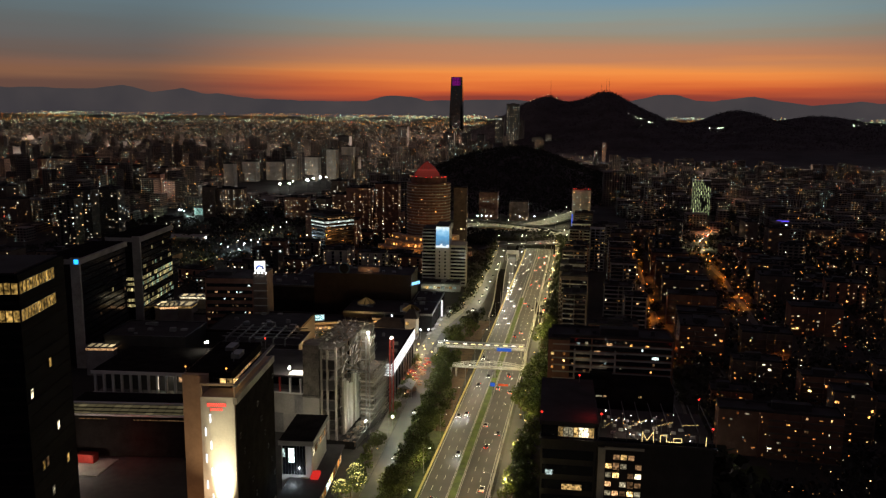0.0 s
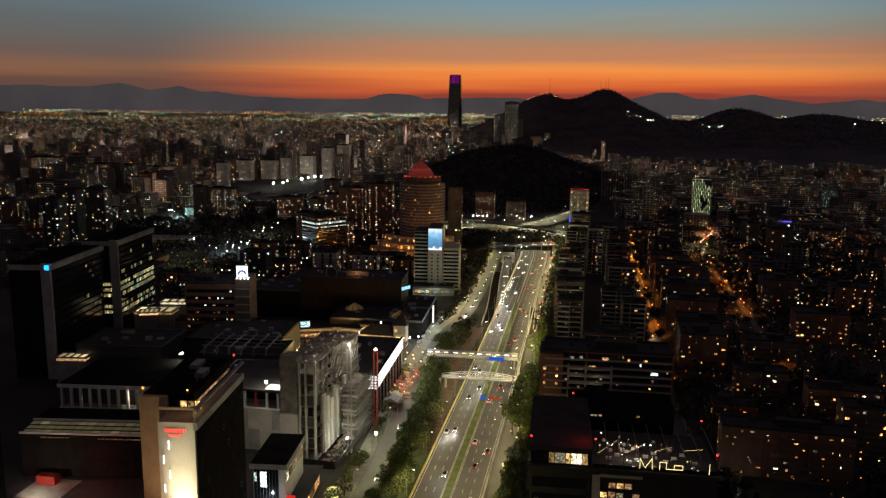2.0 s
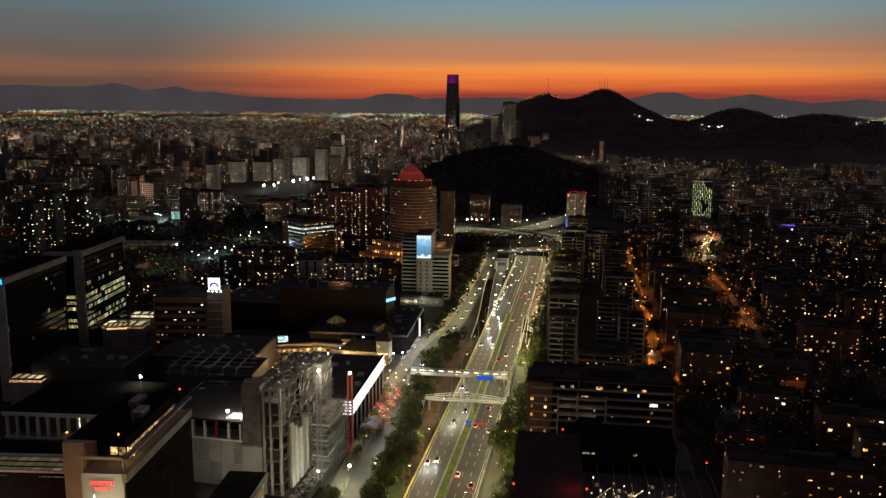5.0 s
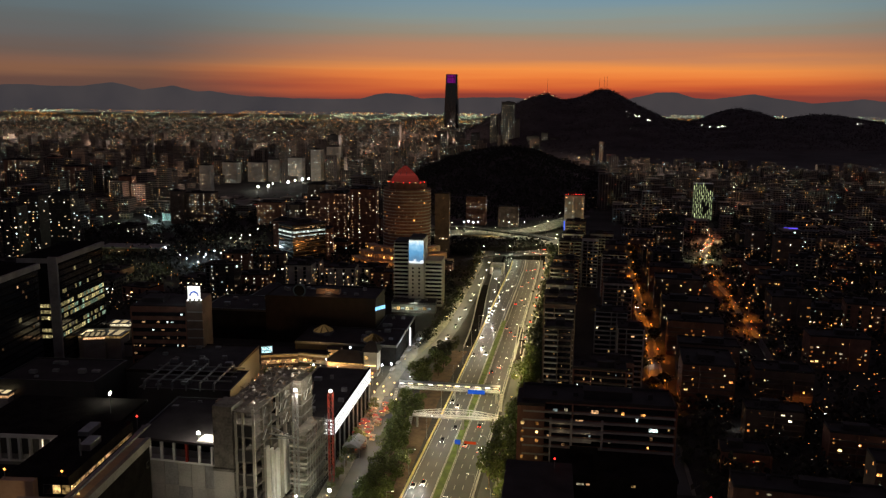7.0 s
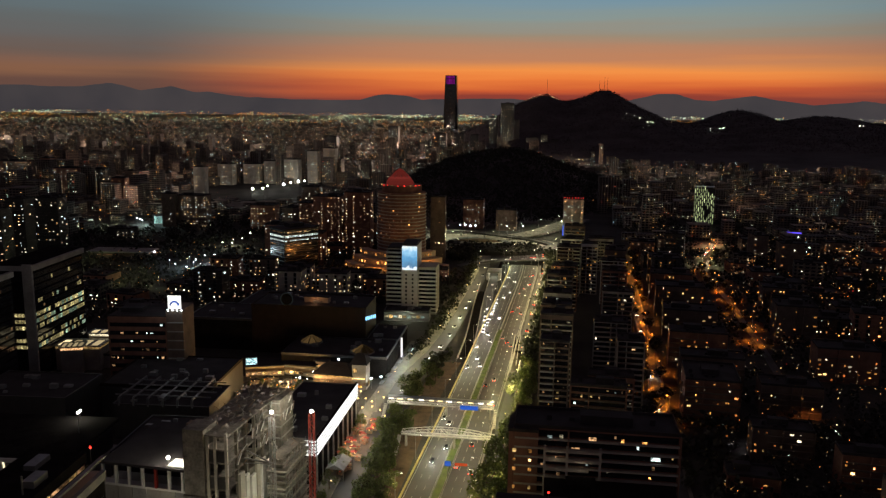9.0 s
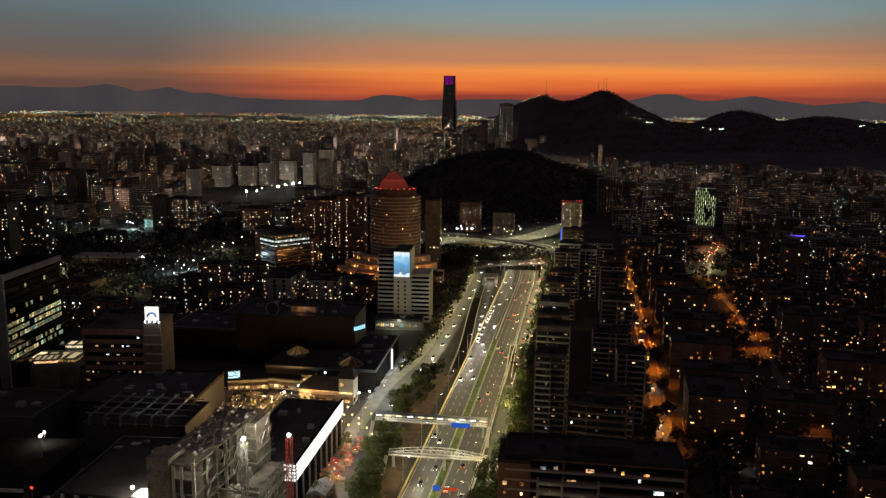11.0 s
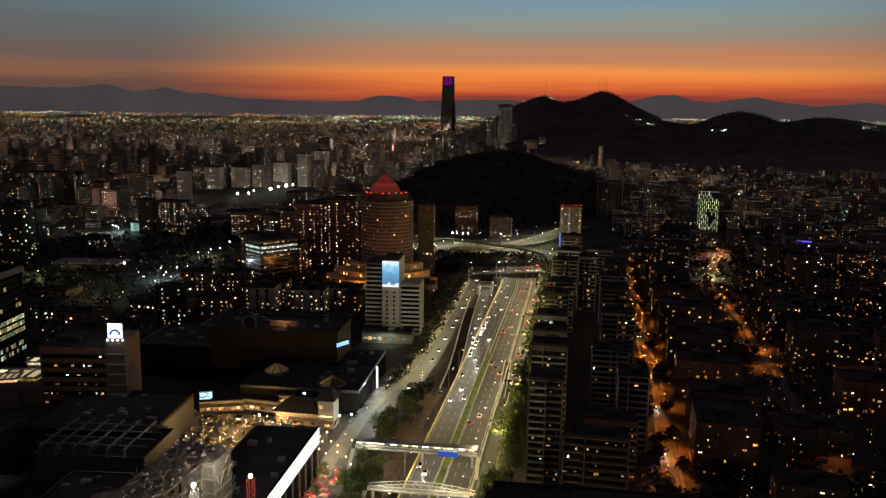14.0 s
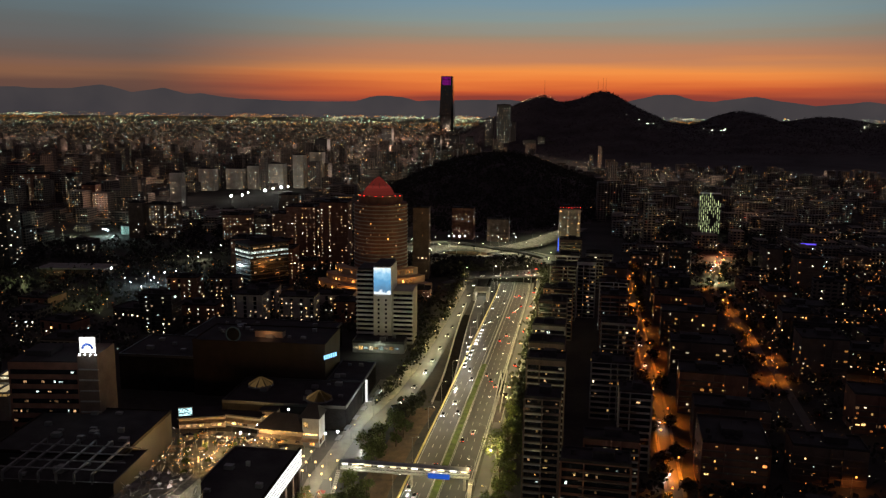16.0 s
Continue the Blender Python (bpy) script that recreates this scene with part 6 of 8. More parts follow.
cafe(-130, 518, 20, 10, 7, -8, False, "pale stepped mall front round the plaza", 4)
cafe(-117, 519, 8, 10, 10, 0, False, "pale mall entrance block", 5)
r_k = random.Random(71)
for k in range(9):
    x, y = -150 + 6.2 * k + r_k.uniform(-2, 2), 500 + 6 * math.sin(1.3 * k)
    ck = thing("kiosk", pose(x, y, 0.35, 0, 0, r_k.uniform(0, 90)), "small plaza kiosk glowing warm under a dark roof", "kiosk", "plaza kiosks")
    part("counter", Shape().box(-1.6, 1.6, -1.2, 1.2, 0, 1.1), canvas, ck)
    part("light_box", Shape().box(-1.3, 1.3, -0.9, 0.9, 1.1, 2.4), (win_warm, win_orange, win_pale)[k % 3], ck, "glowing opening")
    part("roof", Shape().box(-2.2, 2.2, -1.8, 1.8, 2.4, 2.7, taper=0.4), roofing, ck)
ms = thing("video_screen", pose(-156, 509, 7.6, 0, 0, 20), "small bright video screen on the mall front", "screen")
part("frame", Shape().box(-3.4, 3.4, 0, 0.8, 0.5, 5.2), dark_cladding, ms)
part("screen", Shape().box(-3.1, 3.1, -0.1, -0.02, 0.9, 4.8), glow("screen_white", (0.5, 0.85, 0.9), 1.0, 0.6, patchy=True), ms, "glowing picture")
for x, y in ((-95.6, 531.5), (-132, 547)):
    dm = thing("roof_lantern", pose(x, y, 12.3), "faceted glass roof lantern glowing faintly", "skylight", "roof lanterns")
    part("frame", Shape().tube(0, 0, 0, 0.8, 7, 7, 8), concrete, dm)
    lantern = glow("lantern_glass", (1.0, 0.6, 0.22), 0.05, 2.0)
    for k in range(8):
        a, b = 2 * math.pi * k / 8 + 0.08, 2 * math.pi * (k + 1) / 8 - 0.08
        part("glass", Shape().add([(6.6 * math.cos(a), 6.6 * math.sin(a), 0.9), (6.6 * math.cos(b), 6.6 * math.sin(b), 0.9), (0.8 * math.cos(b), 0.8 * math.sin(b), 4.6), (0.8 * math.cos(a), 0.8 * math.sin(a), 4.6)], [(0, 1, 2, 3)]), lantern, dm)
py_ = thing("sign_pylon", pose(-77, 556, 0), "tall thin glowing white sign pylon", "sign")
part("mast", Shape().box(-0.7, 0.7, -0.3, 0.3, 0, 15), steel, py_)
part("panel", Shape().box(-0.5, 0.5, -0.4, -0.3, 3, 15.4), billboard_white, py_, "glowing white panel")
bs = thing("blue_sign", pose(-97, 557, 26, 0, 0, 60), "row of blue glowing sign bars on the store", "sign")
for k in range(6):
    part("bar", Shape().box(-4.5 + 1.6 * k, -3.5 + 1.6 * k, -0.3, 0, 0, 2.2), glow("bar_blue", (0.25, 0.6, 1.0), 1.6), bs)
for k in range(6):
    bsx = thing("canopy_light", pose(-79 + 0.9 * k, 508 + 13 * k, 0, 0, 0, -3), "glazed bus shelter with a cool white light", "shelter", "shelters along the footway")
    part("roof", Shape().box(-1.2, 1.2, -3, 3, 2.7, 2.9), steel, bsx)
    part("post", Shape().box(-1.1, -0.95, -0.1, 0.1, 0, 2.7), steel, bsx)
    part("light_tube", Shape().box(1.2, 1.4, -2.6, 2.6, 2.6, 2.9), win_cool if k % 2 else win_pale, bsx, "glowing light tube")

for y in (516, 536, 556):
    bulb("walkway_light", "POINT", (-75.5, y, 4.2), 2200, (0.8, 0.95, 1.0), 0.4)

# ---- lit spots among the right-bank blocks ----
structure("road_far_street", ribbon(Shape(), lambda y: np.interp(y, [800, 830, 885, 1000, 1060], [300, 309, 326, 361, 380]), -3, 3, 800, 1060, -0.2, 0.25), asphalt, "narrow street under red-orange lamps", "road")
for x, y, z, p, c in ((196, 1030, 9, 30000, (1.0, 0.55, 0.25)), (188, 1000, 8, 22000, (1.0, 0.4, 0.1)), (205, 1066, 9, 22000, (1.0, 0.3, 0.15)), (172, 930, 8, 16000, (0.95, 1.0, 0.5)), (358, 992, 7, 26000, (1.0, 0.14, 0.03)), (336, 920, 7, 22000, (1.0, 0.24, 0.03)), (316, 850, 7, 22000, (1.0, 0.24, 0.03)), (246, 742, 6, 2200, (0.95, 1.0, 0.4)), (222, 668, 7, 3500, (1.0, 0.28, 0.04)), (208, 640, 6, 1800, (1.0, 0.28, 0.04)), (330, 960, 6, 2500, (1.0, 0.3, 0.06)), (270, 900, 6, 2200, (1.0, 0.26, 0.04)), (250, 880, 6, 1800, (1.0, 0.3, 0.06)), (262, 800, 6, 1800, (1.0, 0.26, 0.04)), (150, 470, 5, 900, (0.75, 0.95, 1.0)), (146, 492, 6, 1200, (1.0, 0.3, 0.06)), (98, 452, 5, 900, (0.9, 0.95, 1.0))):
    plant(lamp_sod if c[1] < 0.6 else lamp_side, x - 1.5, y, 0, p, c, z + 0.4, 1.5)
for k, (x, y) in enumerate(((190, 1012), (194, 1022), (199, 1030), (203, 1042), (207, 1055), (186, 1000), (183, 990), (197, 1036))):
    park(k % 4, x, y, 160 if k % 3 else -20)
vs = thing("roof_sign", pose(305, 1086, 1, 0, 0, -8), "low block with a violet glowing roof edge", "building")
part("wall", Shape().box(-15, 15, 0, 16, 0, 14), stucco, vs)
part("roof", Shape().box(-15.5, 15.5, -0.5, 16.5, 14, 15), roofing, vs)
part("light_bar", Shape().box(-8, 8, -0.9, -0.5, 14.2, 15.8), glow("violet_edge", (0.16, 0.1, 1.0), 0.8), vs, "violet light bar")
for k in range(5):
    window(vs, -11 + 5 * k, -0.2, 10, 3.6, 1.6, win_cool if k % 2 else win_pale)

# ---- farther left bank ----
sv = thing("screen_tower", pose(-87, 670, 0, 0, 0, 2), "white apartment tower with a big video screen on its end wall", "building")
part("wall", Shape().box(-12, 0, 0, 24, 0, 54), white_paint, sv)
part("balcony_wing", Shape().box(-24, -12.2, 3, 26, 0, 51), plaster, sv)
part("side_wing", Shape().box(0.2, 14, 4, 26, 0, 37), plaster, sv)
for k in range(16):
    part("balcony", Shape().box(-24.3, -12.6, 1.4, 3, 1 + 3.1 * k, 2.1 + 3.1 * k), white_paint, sv)
    part("glazing", Shape().box(-23.6, -12.8, 2.9, 3.1, 2.2 + 3.1 * k, 3.8 + 3.1 * k), dark_glass, sv)
    if k < 11:
        part("balcony", Shape().box(0.6, 14.3, 2.4, 4, 1 + 3.1 * k, 2.1 + 3.1 * k), white_paint, sv)
        part("glazing", Shape().box(1.0, 13.6, 3.85, 4.05, 2.2 + 3.1 * k, 3.9 + 3.1 * k), dark_glass, sv)
part("roof", Shape().box(-11.5, -0.5, 0.5, 23.5, 54, 55.5).box(-23.5, -12.5, 4, 25, 51, 52), roofing, sv)
for k in range(10):
    for x in (-8.6, -3.6):
        part("window", pane(1.3, 1.4, dark_glass), None, sv, at=pose(x, -0.06, 3.5 + 3.1 * k))
scr = bpy.data.materials.new("screen_picture")
sn, sl = node_tree(scr)
stc = sn.new("ShaderNodeTexCoord")
ssep = sn.new("ShaderNodeSeparateXYZ")
sl.new(stc.outputs["Object"], ssep.inputs[0])
sno = sn.new("ShaderNodeTexNoise")
sno.inputs["Scale"].default_value = 0.25
sl.new(stc.outputs["Object"], sno.inputs["Vector"])
sk = maths(sn, sl, "ADD", maths(sn, sl, "DIVIDE", maths(sn, sl, "SUBTRACT", ssep.outputs["Z"], 35.0), 19.0), maths(sn, sl, "MULTIPLY", maths(sn, sl, "SUBTRACT", sno.outputs["Fac"], 0.5), 0.5))
sra = ramp(sn, [(0.0, (0.85, 0.92, 1, 1)), (0.12, (0.8, 0.9, 1, 1)), (0.17, (0.1, 0.22, 0.36, 1)), (0.5, (0.12, 0.34, 0.58, 1)), (0.75, (0.3, 0.58, 0.8, 1)), (1.0, (0.9, 1, 1, 1))])
sl.new(sk, sra.inputs[0])
sem = sn.new("ShaderNodeEmission")
sem.inputs[1].default_value = 0.95
sl.new(sra.outputs[0], sem.inputs[0])
so = sn.new("ShaderNodeOutputMaterial")
sl.new(sem.outputs[0], so.inputs[0])
scr.cycles.emission_sampling = "NONE"
part("screen", Shape().box(-11.7, -0.3, -0.6, -0.02, 35.5, 53.4), scr, sv, "glowing video picture")
bulb("facade_light", "SPOT", (-94, 655, 6), 6500, (1.0, 0.97, 0.9), 0.5, (-94, 668, 22), 70, 0.8)

# round hotel with a red dome
rh = thing("round_hotel", pose(-136, 862, 0), "round stepped hotel tower with a red-lit dome", "building")
part("drum", Shape().tube(0, 0, 0, 76, 24, 24, 40).tube(0, 0, 76, 83, 20, 20, 40), brick, rh)
for k in range(23):
    part("floor_ring", Shape().tube(0, 0, 3.3 * k + 1.4, 3.3 * k + 2.2, 24.7, 24.7, 40), plaster, rh)
dome = Shape()
for k in range(8):
    dome.tube(-2, 0, 83 + 2.1 * k, 85.1 + 2.1 * k, 14.5 * (1 - (k / 8) ** 1.6), 14.5 * (1 - ((k + 1) / 8.1) ** 1.6), 10, caps=k == 7)
# red floodlighting of the dome is put in as a glow of its surface
part("dome", dome, glow("dome_red_glow", (0.6, 0.08, 0.06), 0.2, 0.6, island=True), rh, "faceted dome glowing red in place of floodlights")
r_h = random.Random(77)
for k in range(23):
    for j in range(17):
        if r_h.random() < 0.15:
            a = -math.pi / 2 + (j - 8) * 0.16
            part("window", pane(1.3, 1.2, r_h.choice([win_orange, win_warm, win_dim, win_dim])), None, rh, at=pose(24.3 * math.cos(a), 24.3 * math.sin(a), 3.3 * k + 3.0, 0, 0, math.degrees(a) + 90))
for k in range(9):
    a = -math.pi / 2 + (k - 4) * 0.3
    part("crown_lamp", Shape().octa((20.4 * math.cos(a), 20.4 * math.sin(a), 83.2), 0.55), lamp_red if k % 3 else win_warm, rh, "small bright rim lamp")
for k in range(10):
    a = 2 * math.pi * k / 10
    part("dome_rib", Shape().beam((-2 + 14.6 * math.cos(a), 14.6 * math.sin(a), 83), (-2 + 9.9 * math.cos(a), 9.9 * math.sin(a), 91.4), 0.35).beam((-2 + 9.9 * math.cos(a), 9.9 * math.sin(a), 91.4), (-2, 0, 99.8), 0.35), dark_cladding, rh, "dark dome rib")
hw = thing("hotel_wing", pose(-136, 862, 0), "low curved hotel wing glowing orange", "building")
for ring, (rad, z1) in enumerate(((58, 9), (50, 15), (42, 21))):
    ws = Shape()
    for k in range(17):
        a = math.radians(205 + 8 * k)
        ws.v += [(q * math.cos(a), q * math.sin(a), z) for q, z in ((rad, 0), (rad, z1), (rad - 8, z1), (rad - 8, 0))]
    ws.f = [(4 * k + i, 4 * k + 4 + i, 4 * k + 4 + (i + 1) % 4, 4 * k + (i + 1) % 4) for k in range(16) for i in range(3)] + [(0, 1, 2, 3), (67, 66, 65, 64)]
    ws.m = [0] * len(ws.f)
    part("terrace", ws, tan_panel, hw)
    for k in range(26):
        a = math.radians(208 + 4.6 * k)
        if r_h.random() < 0.6:
            part("window", pane(2.0, 2.4, win_orange), None, hw, at=pose((rad + 0.1) * math.cos(a), (rad + 0.1) * math.sin(a), z1 - 3, 0, 0, math.degrees(a) + 90))
for x, y in ((-190, 822), (-172, 806), (-150, 798), (-118, 800), (-95, 815)):
    bulb("wing_light", "POINT", (x, y, 8), 4000 if x > -160 else 500, (1.0, 0.36, 0.07), 0.6)

# office with lit top floors
office_bright = glow("office_bright", (0.85, 1.0, 0.9), 0.9, 1.0, patchy=True)
oo = thing("glass_office", pose(-227.6, 822.4, 0, 0, 0, 50), "dark glass office turned on its corner with bright top floors", "building")
part("wall", Shape().box(-19, 19, 0, 27, 0, 41), dark_cladding, oo)
part("roof", Shape().box(-20, 20, -1, 28, 41, 42.2).box(-8, 8, 8, 20, 42, 46), roofing, oo)
for k in range(9):
    part("glazing", Shape().box(-18.7, 18.7, -0.15, 0.1, 3 + 4.2 * k, 6 + 4.2 * k), dark_glass, oo)
    part("glazing", Shape().box(-19.15, -18.9, 0.4, 26.6, 3 + 4.2 * k, 6 + 4.2 * k), dark_glass, oo)
for z, p, m, hh in ((38.6, 0.7, win_dim, 1.2), (34.6, 0.95, office_bright, 2.0), (30.6, 0.92, office_bright, 1.3), (26.4, 0.25, win_dim, 1.2), (17, 0.15, win_dim, 1.2)):
    for k in range(14):
        if r_h.random() < p:
            window(oo, -17.6 + 2.7 * k, -0.3, z, 2.4, hh, m)
    for k in range(10):
        if r_h.random() < p:
            window(oo, -19.3, 1.5 + 2.65 * k, z, 2.3, hh, m, "left")

# patterned green-white tower on the right bank
gt = thing("pattern_tower", pose(226, 1240, 2, 0, 0, -8), "tower wrapped in glowing greenish vertical bars", "building")
part("wall", Shape().box(-13.5, 13.5, 0.4, 22, 0, 54), dark_cladding, gt)
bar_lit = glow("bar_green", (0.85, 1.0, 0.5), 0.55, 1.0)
bar_mesh = Shape().box(-0.45, 0.45, -0.4, 0.3, 0, 6.2).mesh("light_bar", bar_lit)
r_g = random.Random(6)
for i in range(11):
    for j in range(6):
        if r_g.random() < 0.86 and not (j == 5 and i > 6) and not (i < 1 and j < 1):
            part("light_bar", bar_mesh, None, gt, at=pose(-12.5 + 2.5 * i, 0, 1 + 8.8 * j + (4.4 if i % 2 else 0) * (1 if i % 3 else 0.6)))

# ---- the tall tower and its neighbours ----
tt = thing("skyscraper", pose(-479, 3850, 84), "very tall tapering glass tower with a magenta crown", "building")
tb = Shape()
for k in range(11):
    w = 33 - 0.9 * max(0, k - 3)
    tb.v += [(sx * w, sy * w * 0.9 + 30, 25.3 * k) for sx, sy in ((-1, -0.7), (-0.7, -1), (0.7, -1), (1, -0.7), (1, 1), (-1, 1))]
tb.f = [(6 * k + i, 6 * k + (i + 1) % 6, 6 * k + 6 + (i + 1) % 6, 6 * k + 6 + i) for k in range(10) for i in range(6)] + [tuple(range(60, 66))]
tb.m = [0] * len(tb.f)
part("shaft", tb, dark_glass, tt)
for i in range(7):
    part("crown_light", Shape().box(-20 + 6 * i, -16.4 + 6 * i, -1.2, 0.4, 212, 236).box(-20 + 6 * i, -16.4 + 6 * i, -1.2, 0.4, 238, 250), glow("magenta", (0.55, 0.02, 0.5), 0.28, 0.6), tt, "magenta glowing crown panel")
for z, x in ((150, -1), (120, 0), (100, 1), (170, 2), (60, -8), (45, 10), (30, 3), (20, -14), (14, 12), (80, 9), (190, -4)):
    window(tt, x, -0.5, z, 2.0, 3.2, win_dim if z > 70 else win_cool)
for x, y, w, h, lit in ((-196, 2850, 30, 112, 0.45), (-150, 2860, 46, 158, 0.75), (-118, 2880, 18, 100, 0.12), (-60, 2800, 40, 44, 0.3), (-20, 2790, 22, 56, 0.3), (14, 2790, 26, 40, 0.2), (-260, 2820, 26, 50, 0.3), (-310, 2800, 32, 54, 0.3), (-360, 2700, 36, 60, 0.25), (-540, 2800, 34, 75, 0.3), (-650, 2400, 36, 60, 0.3)):
    tower(x, y, w, 34, h, dark_cladding, int(x + y), lit, base=float(rise(x, y)) - 1, mats=[win_pale, win_pale, win_cool, win_warm, win_dim], step=8, cell=7, side=None, label="distant office tower with many lit floors")


# ---- right bank: apartment blocks along the expressway ----
brick_block = apartment(28, 324, 50, 16, 57, brick, 101, 0.07, 0, ("left",), "long brown brick apartment block with a pale roof edge")
for x, z, w, mat in ((-1.0, 54.6, 2.4, win_dim), (-14, 54.4, 1.6, win_cool), (-10.5, 54.8, 1.2, win_pale), (8, 54.6, 1.0, win_orange), (14.5, 54.2, 1.6, win_orange), (18, 49.4, 3.0, win_cool), (4, 44.6, 0.8, win_pale), (-6, 51.0, 2.6, win_dim),
                     (-16, 45.2, 1.2, win_dim), (-11, 42.4, 1.2, win_dim), (2.8, 41.2, 1.0, win_pale), (12, 39.6, 6.2, win_dim), (17.5, 46.4, 1.0, win_dim), (23, 50.2, 0.7, win_warm)):
    window(brick_block, x, -0.14, z, w, 1.3, mat)
for k in range(12):
    z = 17.4 + 3 * k
    part("long_balcony", Shape().box(-15.5, 1.5 - (3.4 if k % 4 == 1 else 0), -2.3, -1.54, z, z + 0.22).box(-15.5, 1.5 - (3.4 if k % 4 == 1 else 0), -2.3, -2.18, z + 0.22, z + 0.85), plaster, brick_block, "pale balcony front")
for x in (-15.4, -8.6, 1.4):
    part("pilaster", Shape().box(x - 0.35, x + 0.35, -2.4, -1.5, 0, 52.4), plaster, brick_block, "pale concrete pilaster")
# lamps and fill lights added to brighten the pale balcony fronts
for x, z in ((-12, 49.2), (-4, 46.4), (-12, 40.4), (-3, 37.2)):
    part("balcony_lamp", Shape().octa((x, -2.6, z), 0.16), win_warm, brick_block, "small lamp added to light the balconies")
    bulb("balcony_fill_light", "POINT", (28 + x, 320.2, z), 26, (1.0, 0.85, 0.55), 0.3)
ga = thing("stair_wing", pose(4.5, 322.6, 0), "narrow brick stair wing with a column of lit windows", "building")
part("wall", Shape().box(-3, 6, 0, 14, 0, 56), brick, ga)
part("roof", Shape().box(-3.2, 6.2, -0.2, 14.2, 56, 57), roofing, ga)
for k in range(18):
    for x in (-1.2, 3.6):
        if (k * 5 + int(x)) % 4:
            window(ga, x, -0.15, 2 + 3 * k, (0.9, 1.3, 1.1)[k % 3], (1.3, 1.0)[k % 2], win_orange if (k + int(x)) % 3 else win_warm)
ROW = [(16, 461, 14, 24, 45, plaster), (35, 425, 24, 20, 36, brick), (17, 505, 17, 22, 47, stucco), (17, 552, 18, 24, 41, stucco), (18, 598, 18, 26, 38, concrete),
       (20, 650, 18, 26, 40, plaster), (24, 705, 20, 26, 36, brick), (28, 760, 20, 28, 42, concrete), (32, 820, 20, 26, 40, white_paint), (36, 880, 20, 26, 44, plaster),
       (56, 500, 14, 24, 36, plaster), (44, 470, 22, 18, 26, brick), (50, 560, 20, 26, 30, concrete), (58, 615, 20, 22, 37, plaster), (60, 672, 18, 26, 40, brick), (64, 735, 20, 26, 36, white_paint), (46, 770, 14, 20, 44, white_paint), (70, 800, 18, 26, 34, plaster), (62, 880, 24, 26, 32, concrete),
       (94, 478, 26, 30, 24, brick), (104, 530, 34, 16, 20, plaster), (104, 575, 34, 18, 22, brick), (110, 640, 36, 22, 20, concrete), (112, 700, 36, 20, 24, plaster), (114, 760, 34, 24, 22, brick), (118, 830, 30, 26, 24, plaster),
       (118, 442, 26, 12, 15, plaster), (138, 500, 30, 16, 16, concrete), (180, 640, 26, 24, 26, plaster), (186, 560, 34, 18, 20, brick), (190, 720, 24, 20, 22, concrete), (104, 344, 52, 12, 21, brick), (143, 368, 18, 12, 24, stucco), (152, 418, 34, 12, 15, brick),
       (178, 392, 30, 12, 12, plaster), (96, 402, 20, 12, 10, brick), (198, 440, 34, 14, 16, concrete), (166, 330, 30, 12, 11, plaster)]
for k, (x, y, w, d, h, wall) in enumerate(ROW):
    if x < 70:
        d *= 0.55
    if x < 40 and wall is plaster:
        wall = stucco
    if x > 66 and wall is not brick:
        wall = stucco
    apartment(x, y, w, d, h, wall, 200 + k, (0.3 if y < 640 else 0.22) if x < 40 else (0.34 if y < 500 else 0.24), -3 if x < 70 else -5, ("left",), mats=LIT if x < 66 else [win_orange, win_ember, win_dim, win_ember, win_warm, win_orange, win_pale])
court = thing("courtyard", pose(76, 328, 0), "small lit courtyard paving below a cold lamp", "yard")
part("paving", Shape().box(-6, 6, -16, 12, 0.0, 0.35), paving, court)
part("lawn", Shape().box(6.2, 20, -16, 6, 0.0, 0.3), grass, court)
yl = thing("yard_lamp", pose(77, 336, 0.35), "brilliant cold lamp on a post in the courtyard", "lamp")
part("pole", Shape().tube(0, 0, 0, 5, 0.08, 0.07, 6), steel, yl)
part("lamp", Shape().ball((0, 0, 5.2), 0.5), lamp_cool, yl, "glowing lamp")
bulb("yard_light", "POINT", (76.5, 326, 3.6), 420, (0.9, 1.0, 0.75), 0.4)


def palm(x, y, h, seed):
    r = random.Random(seed)
    t = thing("palm_tree", pose(x, y, 0.3), "palm tree with a ragged crown lit from below", "tree", "palms")
    tr = Shape()
    for k in range(5):
        tr.tube(0.1 * math.sin(k), 0, h * k / 5, h * (k + 1) / 5 + 0.02, 0.3 - 0.02 * k, 0.27 - 0.02 * k, 8)
    part("trunk", tr, bark, t)
    for k in range(16):
        a, lift, length = 2 * math.pi * k / 16 + r.uniform(-0.15, 0.15), r.uniform(-0.1, 1.0), r.uniform(2.4, 3.4)
        fr = Shape()
        pts = [(length * u, h + lift * 1.6 * math.sin(2.4 * u) - 1.6 * u * u) for u in (0, 0.25, 0.5, 0.75, 1.0)]
        for q in range(4):
            (r0, z0), (r1, z1) = pts[q], pts[q + 1]
            for s in (-1, 1):
                for m in range(3):
                    f0, f1 = (m + 0.1) / 3, (m + 0.8) / 3
                    ra, za, rb, zb = r0 + (r1 - r0) * f0, z0 + (z1 - z0) * f0, r0 + (r1 - r0) * f1, z0 + (z1 - z0) * f1
                    tip = 0.75 * (1 - 0.18 * q)
                    fr.add([(ra * math.cos(a), ra * math.sin(a), za), (rb * math.cos(a), rb * math.sin(a), zb), (rb * math.cos(a) - s * tip * math.sin(a), rb * math.sin(a) + s * tip * math.cos(a), zb - 0.3), (ra * math.cos(a) - s * tip * math.sin(a), ra * math.sin(a) + s * tip * math.cos(a), za - 0.3)], [(0, 1, 2, 3)])
        part("frond", fr, leaves, t)


palm(80, 326, 7.5, 1)
palm(83, 321, 5.5, 2)
